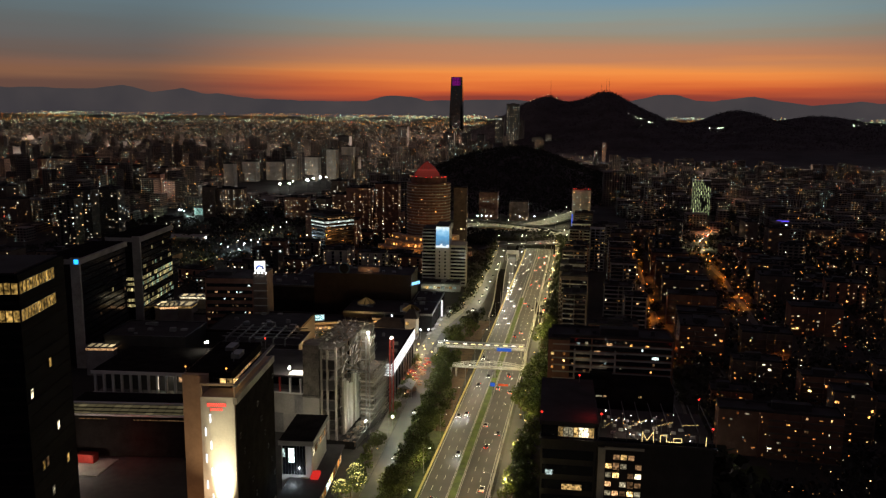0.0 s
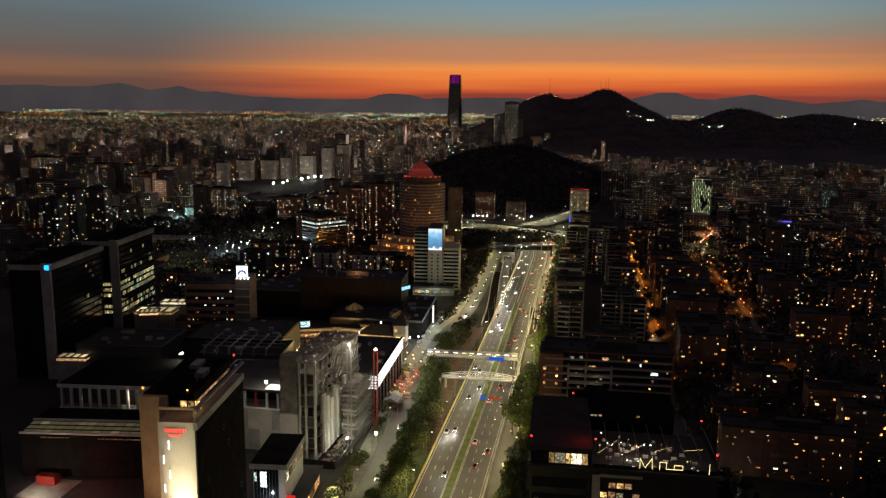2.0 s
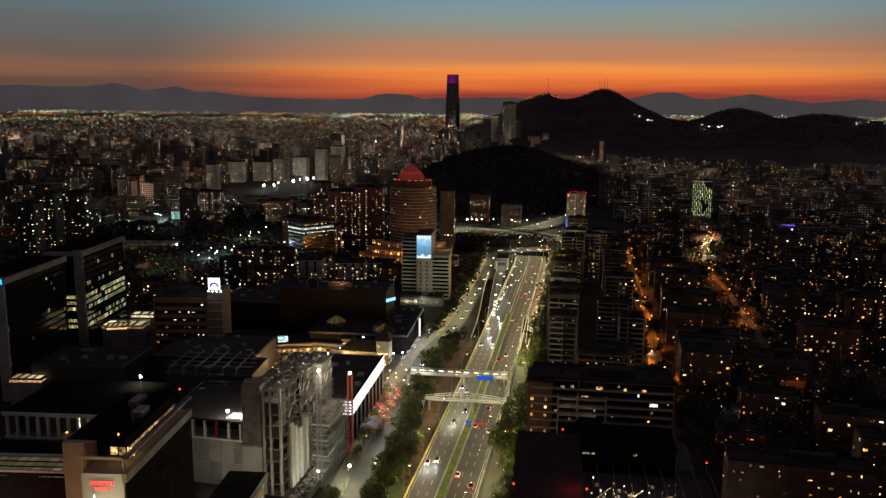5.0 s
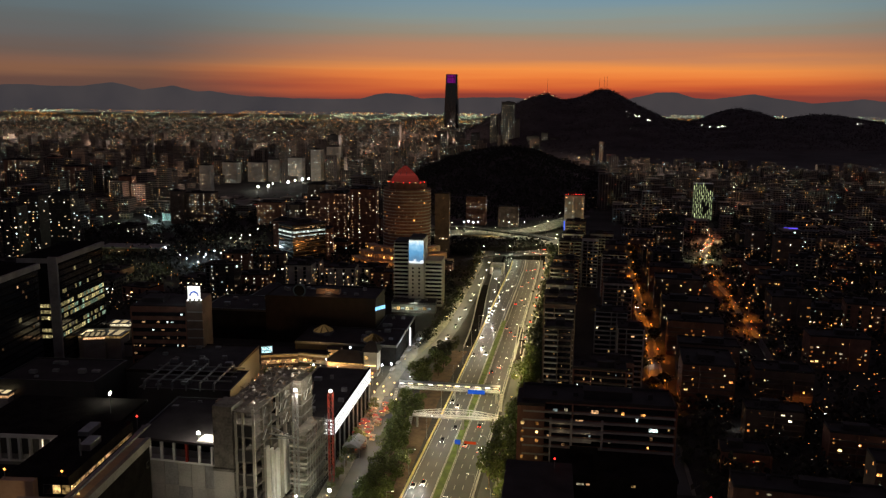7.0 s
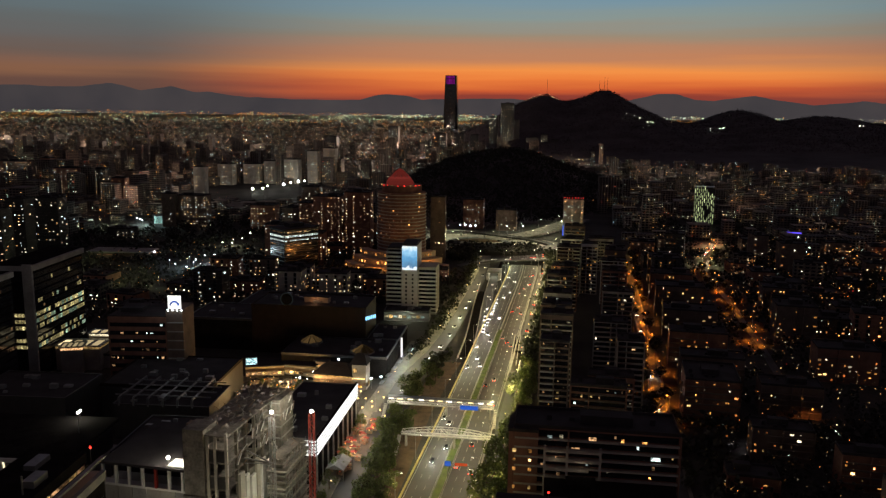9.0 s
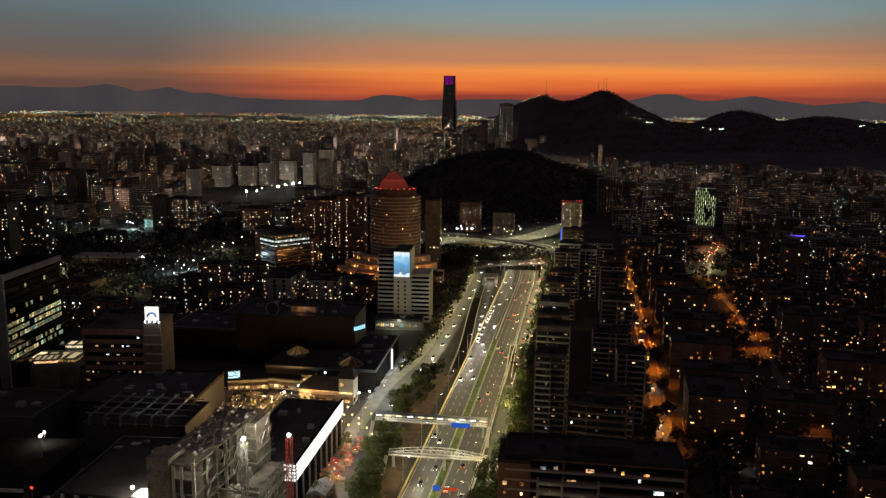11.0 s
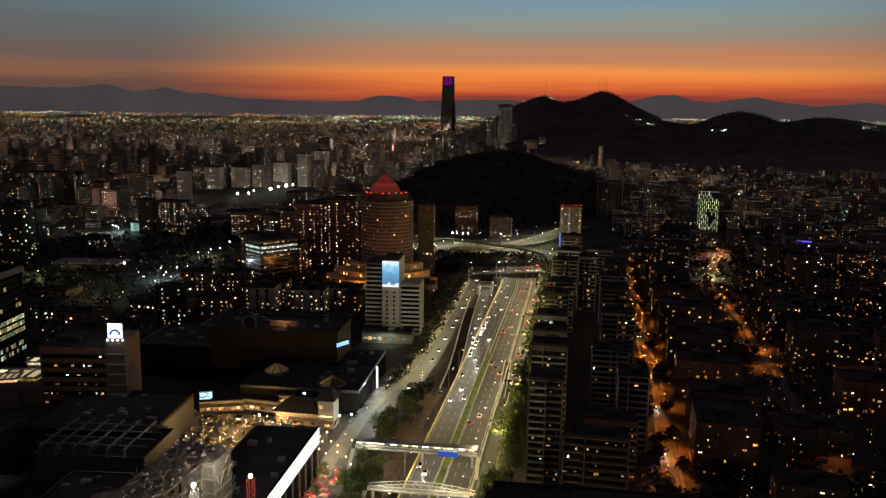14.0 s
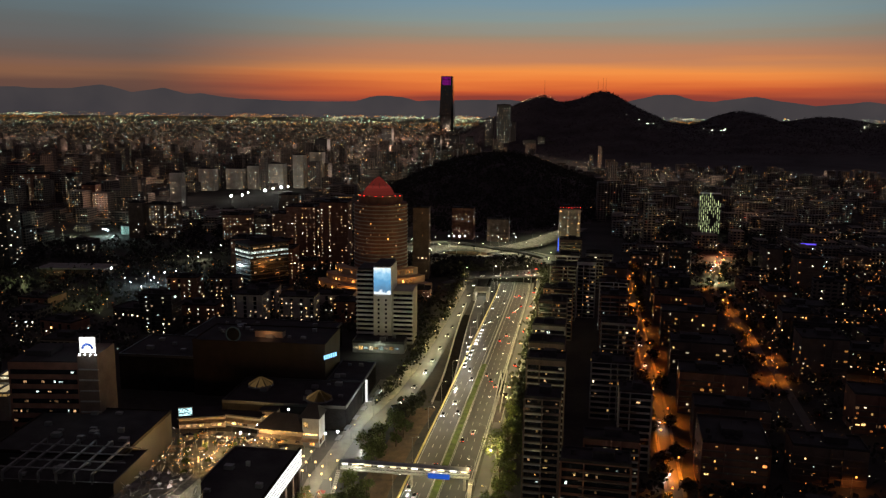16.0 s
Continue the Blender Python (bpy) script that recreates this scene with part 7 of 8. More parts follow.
tj = tower(37, 985, 22, 26, 60, plaster, 404, 0.22, base=0, mats=[win_cool, win_orange, win_warm, win_dim], label="tall corner tower with red roof lights and blue glow")
for k in range(8):
    part("roof_lamp", Shape().octa((-10 + 2.9 * k, 0, 61.5), 0.36), lamp_red, tj, "red roof lamp")
part("blue_strip", Shape().box(-11.4, -10.6, -0.8, -0.4, 6, 30), glow("strip_blue", (0.05, 0.15, 1.0), 1.4), tj, "blue light strip")
for x, y, h in ((-92, 1140, 40), (-47, 1132, 28)):
    tower(x, y, 27, 24, h, stucco if x > -60 else brick, int(y), 0.1, label="pale block beside the interchange")
# fill light added before the pale block; it has no lamp
bulb("block_fill_light", "POINT", (-45, 1112, 16), 900, (1.0, 0.9, 0.65), 0.6)

# walled ramp down to a car park beside the service road
car_ramp = thing("ramp", pose(0, 0, 0), "walled brown car ramp beside the service road", "ramp")
# no cut in the ground: flat dark brown stands for the unlit slot
part("ramp_floor", ribbon(Shape(), centre, 15.2, 19.3, 546, 585, 0.1, 0.22), brown_panel, car_ramp, "brown ramp floor")
part("parapet", ribbon(Shape(), centre, 14.8, 15.15, 545, 586, 0.1, 1.1), concrete, car_ramp)
part("parapet", ribbon(Shape(), centre, 19.35, 19.7, 545, 586, 0.1, 1.1), concrete, car_ramp)
part("portal", ribbon(Shape(), centre, 15.2, 19.3, 585.1, 586, 0.1, 2.0), brown_panel, car_ramp, "dark brown portal wall")

wl_ = thing("work_lamp", pose(-180.3, 381.5, 0), "brilliant work lamp on a mast above the mall roof", "lamp")
part("mast", Shape().tube(0, 0, 0, 27.6, 0.16, 0.1, 6), steel, wl_)
part("lamp", Shape().ball((0, 0, 28), 0.55), lamp_pale, wl_, "glowing lamp")
bulb("work_or_fill_light", "POINT", (-180.3, 380.4, 27.4), 1800, (1.0, 0.95, 0.78), 0.5)

# ---- rooftop restaurant on the right bank ----
rr = thing("restaurant_building", pose(0, 257, 0), "dark block with a lit rooftop restaurant and a string-light sign", "building")
part("wall", Shape().box(0, 19, 0, 44, 0, 40).box(19.2, 58, 0, 30, 0, 39.4), dark_cladding, rr)
part("roof", Shape().box(-0.6, 19.4, -1, 45, 44.6, 46), roofing, rr)
part("glass_wall", Shape().box(0.2, 5.6, 0, 0.3, 40, 44.4).box(18.6, 19, 0, 30, 40, 44.4).box(0, 0.3, 0, 44, 40, 44.4), dark_glass, rr)
for k in range(7):
    window(rr, 6.6 + 1.75 * k, -0.1, 42.1, 1.7, 3.6, win_pale if k % 3 else win_warm)
tube_m = glow("string_light", (1.0, 0.72, 0.28), 1.9)
part("slab_edge", Shape().box(-0.6, 58.6, -1.2, 0, 35.2, 36.2), dark_cladding, rr, at=pose(0, 0, 3.4))
part("terrace_floor", Shape().box(19.2, 58, 0, 30, 36.1, 36.5), roofing, rr, at=pose(0, 0, 3.4))
for k in range(4):
    part("light_string", Shape().beam((21 + 9 * k, 1 + 2 * k, 40.6), (28 + 9 * k, 14 - k, 39.8), 0.035), tube_m, rr, "warm light string", at=pose(0, 0, 3.4))
for k in range(10):
    part("bench", Shape().box(24 + 3 * k, 25.6 + 3 * k, 6 + 3 * (k % 3), 6.7 + 3 * (k % 3), 36.5, 37.3), white_paint, rr, at=pose(0, 0, 3.4))
for k in range(9):
    part("terrace_post", Shape().box(19.4 + 4.7 * k, 19.6 + 4.7 * k, -0.4, -0.2, 36.4, 41.5), dark_cladding, rr, at=pose(0, 0, 3.4))
    part("terrace_beam", Shape().beam((19.5 + 4.7 * k, -0.2, 41.5), (19.5 + 4.7 * k, 24, 42), 0.22), dark_cladding, rr, at=pose(0, 0, 3.4))
part("railing", Shape().box(19.2, 58, -0.3, -0.15, 36.5, 37.6), dark_glass, rr, at=pose(0, 0, 3.4))
for a, b in (((34, 37.2), (34, 40.6)), ((34, 40.6), (35.6, 37.6)), ((35.6, 37.6), (37.6, 40.8)), ((37.6, 40.8), (37.8, 37.2)), ((40, 37.2), (40, 39.8)), ((40, 39.8), (42, 39.8)), ((42, 39.8), (42, 37.6)), ((42, 37.6), (44.4, 37.6)), ((44.4, 37.6), (44.4, 39)), ((44.4, 39), (47, 39)), ((47, 39), (47, 37.6)), ((47, 37.6), (44.4, 37.6)), ((55, 36.8), (55, 40))):
    part("light_string", Shape().beam((a[0], -0.7, a[1]), (b[0], -0.7, b[1]), 0.12), tube_m, rr, "warm zigzag light string", at=pose(0, 0, 3.4))
r_m = random.Random(55)
for k in range(34):
    x, y = (r_m.gauss(34, 4), r_m.uniform(4, 18)) if k % 2 else (r_m.uniform(20, 56), r_m.uniform(0.5, 22))
    m = r_m.choice([lamp_warm, lamp_white, lamp_warm, lamp_orange, lamp_cool])
    z = r_m.choice((37.4, 38, 39.2, 41))
    part("terrace_lamp", Shape().octa((x, y, z), r_m.uniform(0.08, 0.2), 1).beam((x, y, 36.4), (x, y, z), 0.06), [steel, m], rr, "small terrace lamp", at=pose(0, 0, 3.4))
    if k % 3 == 0:
        part("table", Shape().tube(x + 1, y, 36.5, 37.25, 0.5, 0.5, 8), white_paint, rr, at=pose(0, 0, 3.4))
for x, y, z in ((20, -3, 50), (14, 40, 49), (0, 1, 48), (57.5, 1, 45.5), (57.5, 28, 46)):
    part("warning_lamp", Shape().octa((x, y + 1, z), 0.36, 1).beam((x, y + 1, z - 4), (x, y + 1, z), 0.1), [steel, lamp_red], rr, "red obstruction lamp")
bulb("red_lamp", "POINT", (17, 262, 50), 350, (1.0, 0.05, 0.03), 0.3)
for x, p in ((26, 110), (33, 520), (44, 130), (53, 50)):
    bulb("terrace_light", "POINT", (x, 264, 44.4), p, (1.0, 0.85, 0.6), 0.4)
part("lower_frame", Shape().box(19.6, 22, -0.8, -0.02, 12, 34).box(21.8, 35, -0.6, -0.02, 33.4, 34.4), plaster, rr, at=pose(0, 0, 3.4))
for i in range(5):
    for j in range(5):
        if (i * 3 + j * 5) % 4 or j == 0:
            window(rr, 23.3 + 2.5 * i, -0.3, 20.9 + 3.3 * j, 2.2, 2.6 if (i * j) % 2 else 1.9, win_pale if (i + 2 * j) % 4 == 0 else (win_dim if (i + j) % 3 else win_warm))
window(rr, 11, -0.3, 22, 7, 2.2, win_warm)
window(rr, 3, -0.3, 27, 2.6, 2.0, win_cool)
for k in range(6):
    part("glazing", Shape().box(0.6, 18, -0.15, 0.02, 4 + 5.6 * k, 7.4 + 5.6 * k), dark_glass, rr)
part("red_base", Shape().box(0.5, 12, -1.5, -0.3, 13, 16), red_steel, rr)

# dark hall between the restaurant and the brick flats
dh = thing("dark_hall", pose(30, 302, 0), "unlit black hall behind the rooftop terrace", "building")
part("wall", Shape().box(-17, 21, 0, 18, 0, 42), black_cladding_and_shade, dh)
part("roof", Shape().box(-17.3, 21.3, -0.3, 18.3, 42, 42.8), black_cladding_and_shade, dh)
part("roof_unit", Shape().box(-4, 2, 4, 9, 42.8, 45.4).box(-11, -2, 11, 17, 42.8, 44.4), black_cladding_and_shade, dh)
window(dh, -8, -0.2, 39.6, 2.4, 0.8, win_pale)
window(dh, -5.6, -0.2, 39.6, 1.2, 0.8, win_dim)
window(dh, 8, -0.2, 40, 1.4, 0.9, win_warm)

# ---- districts on both sides, block by block ----
r_d = random.Random(2024)
HOLES = [(-136, 862, 75), (-228, 822, 34), (-87, 675, 35), (-45, 1100, 28), (-92, 1110, 28), (37, 990, 26), (226, 1250, 40), (212, 1160, 40), (198, 1080, 36), (-400, 900, 80), (-330, 930, 62), (-470, 1040, 75), (-340, 800, 70), (-520, 820, 75), (-430, 800, 60), (-548, 905, 40), (-355, 1054, 35), (-307, 1106, 30), (-282, 764, 30)]
made = 0
for gy in range(600, 1020, 58):
    for gx in range(-720, 620, 46):
        x, y = gx + r_d.uniform(-14, 14), gy + r_d.uniform(-20, 20)
        if -60 < math.degrees(math.atan2(x, y)) < -42 or math.degrees(math.atan2(x, y)) > 30:
            continue
        if -235 < x < 125 and y < 760 or -190 < x < 110 and y < 1340 or abs(x - float(street_b(y))) < 22:
            continue
        if any(math.hypot(x - a, y - b) < c for a, b, c in HOLES) or lumps(x, y, WOOD) > 7:
            continue
        if r_d.random() < (0.24 if x < 0 else 0.12):
            continue
        if x < 0:
            h = r_d.choice((12, 18, 24, 32, 40, 52)) if y > 760 else r_d.choice((9, 12, 20, 28))
        else:
            h = r_d.choice((8, 10, 12, 14, 18, 22, 30))
        tower(x, y, r_d.uniform(14, 30), r_d.uniform(14, 24), h, r_d.choice([brick, stucco, stucco, block_wall, dark_cladding] if x < 0 else [brick, stucco, stucco, block_wall, dark_cladding]), made, 0.14 if h > 20 else (0.18 if x < 0 else 0.24),
              r_d.uniform(-14, 14) if x < 0 else r_d.uniform(-12, 4), float(rise(x, y)), name="tower_block" if h > 20 else "low_block",
              label="apartment tower with scattered lit windows" if h > 20 else "low residential block with a few lit windows", mats=[win_warm, win_orange, win_pale, win_pale, win_dim, win_cool, win_cool] if x < 0 else [win_orange, win_ember, win_dim, win_ember, win_warm, win_pale])
        made += 1
for x, y, w, h in ((-600, 1640, 34, 40), (-560, 1650, 34, 46), (-522, 1660, 30, 50), (-486, 1690, 22, 66), (-452, 1700, 26, 72), (-640, 1600, 30, 42)):
    tower(x, y, w, 22, h, plaster, int(x), 0.14, base=float(rise(x, y)), label="pale tower block lit from below by floodlights")
for k, (x, y) in enumerate(((-477, 1332), (-464, 1345), (-470, 1383), (-454, 1418), (-452, 1450), (-446, 1474), (-438, 1487))):
    fl = thing("floodlight_mast", pose(x, y, float(rise(x, y))), "tall floodlight mast with a brilliant white lamp", "floodlight", "sports field floodlights")
    part("mast", Shape().tube(0, 0, 0, 24, 0.2, 0.14, 6), dark_cladding, fl)
    part("lamp", Shape().ball((0, 0, 25), (2.0, 1.7, 1.3, 2.3, 1.7, 2.2, 1.7)[k]), flood_cold if k in (3, 5) else lamp_pale, fl, "glowing floodlight")
    if k % 2 == 0:
        bulb("field_light", "POINT", (x - 58, y + 150, 16), 9000, (1.0, 0.97, 0.85), 1.0)
# the park: cold lamps, a glazed pavilion, lit paths
field = random.Random(3)
for k, (x, y, s) in enumerate(((-396, 851, 1.2), (-336, 819, 0.75), (-337, 842, 0.7), (-325, 831, 0.75), (-327, 781, 0.5), (-345, 795, 0.5), (-354, 925, 0.6), (-350, 947, 0.5), (-342, 923, 0.6), (-342, 953, 0.6), (-349, 996, 0.85), (-281, 881, 0.6), (-538, 1080, 1.1), (-545, 1085, 0.8), (-530, 1072, 0.7), (-330, 850, 0.4), (-350, 835, 0.45), (-360, 812, 0.4), (-318, 842, 0.6), (-332, 806, 0.4), (-322, 800, 0.3), (-346, 822, 0.4),
                               (-585, 1062, 0.7), (-600, 1060, 0.6), (-452, 800, 0.7), (-390, 742, 0.5), (-330, 733, 0.5), (-476, 760, 0.8), (-480, 735, 0.6), (-560, 1210, 0.7), (-572, 1190, 0.5))):
    fl = thing("park_lamp", pose(x, y, float(rise(x, y))), "park lamp with a cold white light" if k < 15 else "small park lamp beside a path", "street lamp", "park lamps")
    part("pole", Shape().tube(0, 0, 0, 7, 0.1, 0.08, 5), steel, fl)
    part("lamp", Shape().ball((0, 0, 7.4), 0.75 * s), lamp_cool if k < 6 or 11 < k < 21 else (lamp_pale if k < 12 else lamp_warm), fl, "glowing lamp")
for x, y, p, c in ((-340, 812, 11000, (0.6, 0.9, 1.0)), (-328, 836, 11000, (0.75, 0.92, 1.0)), (-350, 940, 9000, (0.95, 1.0, 0.6)), (-530, 1074, 26000, (0.7, 1.0, 0.95)), (-566, 1058, 16000, (0.9, 1.0, 0.6)), (-450, 797, 6500, (0.9, 1.0, 0.45)), (-395, 738, 6000, (0.9, 1.0, 0.45)), (-345, 728, 6000, (0.9, 1.0, 0.45)), (-360, 760, 2000, (0.9, 1.0, 0.5))):
    bulb("park_light", "POINT", (x, y, 7), 0.8 * p, c, 0.6)
gp = thing("glazed_pavilion", pose(-514, 1088, 1), "glazed park pavilion glowing pale turquoise", "building")
part("wall", Shape().box(-8, 8, 0, 14, 0, 11), concrete, gp)
part("roof", Shape().box(-9, 9, -1, 15, 11, 11.8), roofing, gp)
for k in range(5):
    part("glass", Shape().box(-7.6 + 3.1 * k, -4.9 + 3.1 * k, -0.3, -0.05, 1, 10.4), glow("pavilion_glass", (0.5, 0.95, 0.85), 0.5, 0.8, patchy=True), gp, "glowing glass bay")
lh = thing("low_hall", pose(-430, 842, 0, 0, 0, 6), "low hall with a pale roof edge by the park", "building")
part("wall", Shape().box(-32, 30, 0, 22, 0, 7), stucco, lh)
part("roof", Shape().box(-34, 32, -2, 24, 7, 8.2), concrete, lh)
part("light_band", Shape().box(-26, -4, -0.3, -0.05, 4.2, 5.0), win_dim, lh, "dim glowing window band")
# towers round the park and on the slope behind it
for k, (x, y, w, d, h, lit, wall) in enumerate(((-507, 759, 17, 18, 59, 0.15, dark_cladding), (-517, 804, 20, 18, 64, 0.17, dark_cladding), (-522, 861, 25, 18, 59, 0.16, dark_cladding), (-548, 905, 20, 18, 56, 0.24, dark_cladding), (-798, 1310, 47, 20, 52, 0.3, brick), (-870, 1290, 41, 20, 63, 0.26, stucco), (-489, 1066, 18, 14, 44, 0.05, stucco),
                                                (-459, 1072, 38, 20, 42, 0.24, stucco), (-586, 1367, 19, 18, 55, 0.1, plaster), (-761, 1337, 40, 20, 49, 0.24, dark_cladding), (-860, 1353, 19, 18, 64, 0.3, brick), (-355, 1054, 32, 22, 34, 0.26, brick), (-307, 1106, 24, 20, 54, 0.22, stucco), (-282, 764, 25, 16, 20, 0.3, brick), (-250, 774, 24, 14, 19, 0.28, stucco),
                                                (-640, 1330, 28, 20, 46, 0.22, stucco), (-690, 1290, 22, 18, 40, 0.28, brick), (-930, 1340, 30, 20, 58, 0.28, brick), (-600, 1240, 26, 18, 28, 0.2, dark_cladding))):
    t_ = tower(x, y, w, d, h, wall, 1500 + k, lit, 5, float(rise(x, y)), label="tall apartment tower with columns of warm lit windows" if lit > 0.1 else "pale blank-walled apartment tower by the park", mats=[win_warm, win_warm, win_pale, win_pale, win_dim, win_cool, win_orange])
sb = tower(-721, 1383, 17, 16, 44, stucco, 1600, 0.12, 0, float(rise(-721, 1383)), label="slim tower with a bright orange line up its corner")
part("light_strip", Shape().box(7.4, 8.6, -1.2, -0.5, 2, 40), glow("strip_orange", (1.0, 0.55, 0.2), 0.7), sb, "orange light strip")

for k, (x, y, w, d, h, lit, wall) in enumerate(((-232, 925, 30, 24, 62, 0.2, brick), (-196, 918, 28, 24, 68, 0.19, brick), (-262, 960, 26, 24, 50, 0.25, brick), (-104, 892, 15, 20, 68, 0.1, stucco), (-165, 706, 26, 18, 22, 0.25, plaster), (-196, 690, 22, 18, 26, 0.2, plaster), (-130, 722, 24, 16, 16, 0.3, brick), (-150, 752, 30, 18, 14, 0.3, plaster), (-205, 735, 26, 18, 20, 0.25, concrete), (-118, 762, 20, 16, 12, 0.3, plaster), (-90, 800, 18, 14, 10, 0.3, brick), (-240, 700, 30, 18, 14, 0.3, brick), (-225, 840, 26, 20, 34, 0.3, brick), (-262, 850, 26, 20, 40, 0.3, brick), (-96, 960, 16, 14, 9, 0.3, plaster))):
    tower(x, y, w, d, h, wall, 900 + k, lit, 4, label="brown apartment block with many warm windows" if wall is brick else "pale block among trees with lit windows", mats=[win_warm, win_orange, win_dim, win_dim, win_pale])

# ---- far city ----
def city_points(n, r0, r1, a0, a1, seed, power=1.0):
    g = np.random.default_rng(seed)
    r = r0 + (r1 - r0) * g.random(n) ** power
    a = np.radians(a0 + (a1 - a0) * g.random(n))
    x, y = r * np.sin(a), r * np.cos(a)
    keep = ~((x > -640) & (x < -395) & (y > 1300) & (y < 1640)) & ~((x > -195) & (x < 108) & (y < 1340)) & (np.hypot(x + 400, y - 1000) > 95) & (np.hypot(x - 218, y - 1200) > 85) & (np.hypot(x - 198, y - 1040) > 48) & ~((x > -575) & (x < -440) & (y < 1100)) & (hills(x, y) < 9) & (lumps(x, y, WOOD) < 8) & ~((np.abs(x - centre(y)) < 60) & (y < 1350))
    return x[keep], y[keep], g


bx, by, g = city_points(7600, 1010, 4500, -42, 33, 11, 0.85)
bw, bd = g.uniform(10, 28, len(bx)), g.uniform(10, 26, len(bx))
bh = np.where(g.random(len(bx)) < 0.22, g.uniform(28, 62, len(bx)), g.uniform(6, 20, len(bx)))
bh = np.where(bx > 150, np.minimum(bh, 26), bh)
bh = np.minimum(bh, np.maximum(5, 134 - rise(bx, by)) * np.where(g.random(len(bx)) < 0.06, 1.0, 0.55))
bh = np.where((bx > -520) & (bx < -320) & (by < 1500), np.minimum(bh, 15), bh)
bh = np.where(np.hypot(bx, by) > 2600, np.minimum(bh, 22), bh)
bh = np.where(np.hypot(bx, by) > 3500, np.minimum(bh, 9), bh)
bz = rise(bx, by)
order = np.argsort(by)
V, F = bulk_boxes(np.stack([bx - bw / 2, bx + bw / 2, by - bd / 2, by + bd / 2, bz - 4, bz + bh], 1))
bulk("city_blocks", V, F, block_wall, "far dark city blocks packed across the basin", "city")
wins = []
for k in range(len(bx)):
    far = math.hypot(bx[k], by[k])
    cols, rows_ = max(2, int(bw[k] / 3.2)), max(1, int(bh[k] / 3.2))
    n = int(min(cols * rows_ * g.uniform(0.02, 0.75) ** 1.6, 50 if bh[k] > 25 else 14)) + 1
    for _ in range(n):
        c, q = g.integers(cols), g.integers(rows_)
        x, z = bx[k] - bw[k] / 2 + bw[k] * (c + 0.5) / cols, bz[k] + 1.7 + 3.2 * q
        s = 0.26 + far / 13000 * g.uniform(0.1, 1.0)
        wins.append((x - s, x + s, by[k] - bd[k] / 2 - 0.3, by[k] - bd[k] / 2 + 0.1, z - 0.8 * s, z + 0.8 * s))
V, F = bulk_boxes(wins)
bulk("city_windows", V, F, city_window, "countless far lit windows of the city", "windows")

# dim lights, scattered densely so that they also stand in for far haze
px, py, g = city_points(30000, 1000, 4300, -42, 33, 25, 0.75)
pr = (0.18 + 0.46 * g.random(len(px)) ** 2) * (np.hypot(px, py) / 1700) ** 0.7
V, F = bulk_octas(np.stack([px, py, rise(px, py) + g.uniform(2, 24, len(px))], 1), pr)
bulk("faint_city_lights", V, F, faint_light, "countless dim city lights that also stand in for haze", "city lights")
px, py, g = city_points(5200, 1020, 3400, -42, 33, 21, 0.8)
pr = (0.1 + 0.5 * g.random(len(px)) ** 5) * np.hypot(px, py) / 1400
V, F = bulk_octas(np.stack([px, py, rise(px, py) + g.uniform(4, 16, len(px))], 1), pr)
# fill lights, stronger with distance, lift the far walls in place of haze
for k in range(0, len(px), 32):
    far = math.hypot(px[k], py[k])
    bulb("city_haze_fill", "POINT", (px[k], py[k], float(rise(px[k], py[k])) + 26), 9500 * (far / 1500) ** 3.0, ((1.0, 0.6, 0.42), (1.0, 0.74, 0.55), (1.0, 0.84, 0.72))[k % 3], 1.0)
bulk("city_lamps", V, F, city_light, "scattered far street lamps of the city", "street lamps")
px, py, g = city_points(18000, 2900, 4850, -44, 26, 22, 0.34)
far = np.hypot(px, py)
clump = np.array([noise.fractal((math.atan2(x, y) * 22, r / 260, 3.3), 1.0, 2.0, 3) for x, y, r in zip(px, py, far)])
keep = g.random(len(px)) < np.clip(0.45 + 0.9 * clump, 0.12, 1) * np.where(far > 4050, 1, 0.2)
px, py, far, clump = px[keep], py[keep], far[keep], clump[keep]
pr = (0.22 + 0.42 * g.random(len(px)) ** 3) * far / 1500
pz = rise(px, py) + g.uniform(9, 20, len(px))
hue = np.array([noise.noise((math.atan2(x, y) * 9, r / 170, 7.7)) for x, y, r in zip(px, py, far)]) + g.normal(0, 0.12, len(px))
for name, ok, mat, text in (("horizon_lamps", hue > 0.02, horizon_light, "band of tiny greenish city lights along the horizon"), ("sodium_lamps", hue <= 0.02, sodium_light, "band of tiny orange city lights along the horizon")):
    V, F = bulk_octas(np.stack([px, py, pz], 1)[ok], pr[ok])
    bulk(name, V, F, mat, text, "street lamps")
px, py, g = city_points(14000, 540, 1350, -38, 28, 23, 0.8)
ok = (px > 130) | ((px < -240) & (g.random(len(px)) < 0.5))
px, py = px[ok], py[ok]
pr = 0.08 + 0.42 * g.random(len(px)) ** 7
V, F = bulk_octas(np.stack([px, py, g.uniform(5, 15, len(px))], 1), pr)
lx, ly, g2 = city_points(500, 700, 1250, -36, -13, 27, 0.9)
lr_ = 0.1 + 0.34 * g2.random(len(lx)) ** 5
lv, lf = bulk_octas(np.stack([lx, ly, g2.uniform(4, 18, len(lx))], 1), lr_)
V, F = np.concatenate([V, lv]), np.concatenate([F, lf + len(V)])
bulk("district_lamps", V, F, district_light, "scattered garden and street lamps among the blocks", "street lamps")

g = np.random.default_rng(61)
px, py = g.uniform(82, 300, 1200), g.uniform(262, 600, 1200)
V, F = bulk_octas(np.stack([px, py, g.uniform(5, 22, len(px))], 1), 0.07 + 0.24 * g.random(len(px)) ** 4)
bulk("garden_lights", V, F, district_light, "small warm lights on terraces and in gardens", "lamps")

# lights and masts on the hills
crest = Shape()
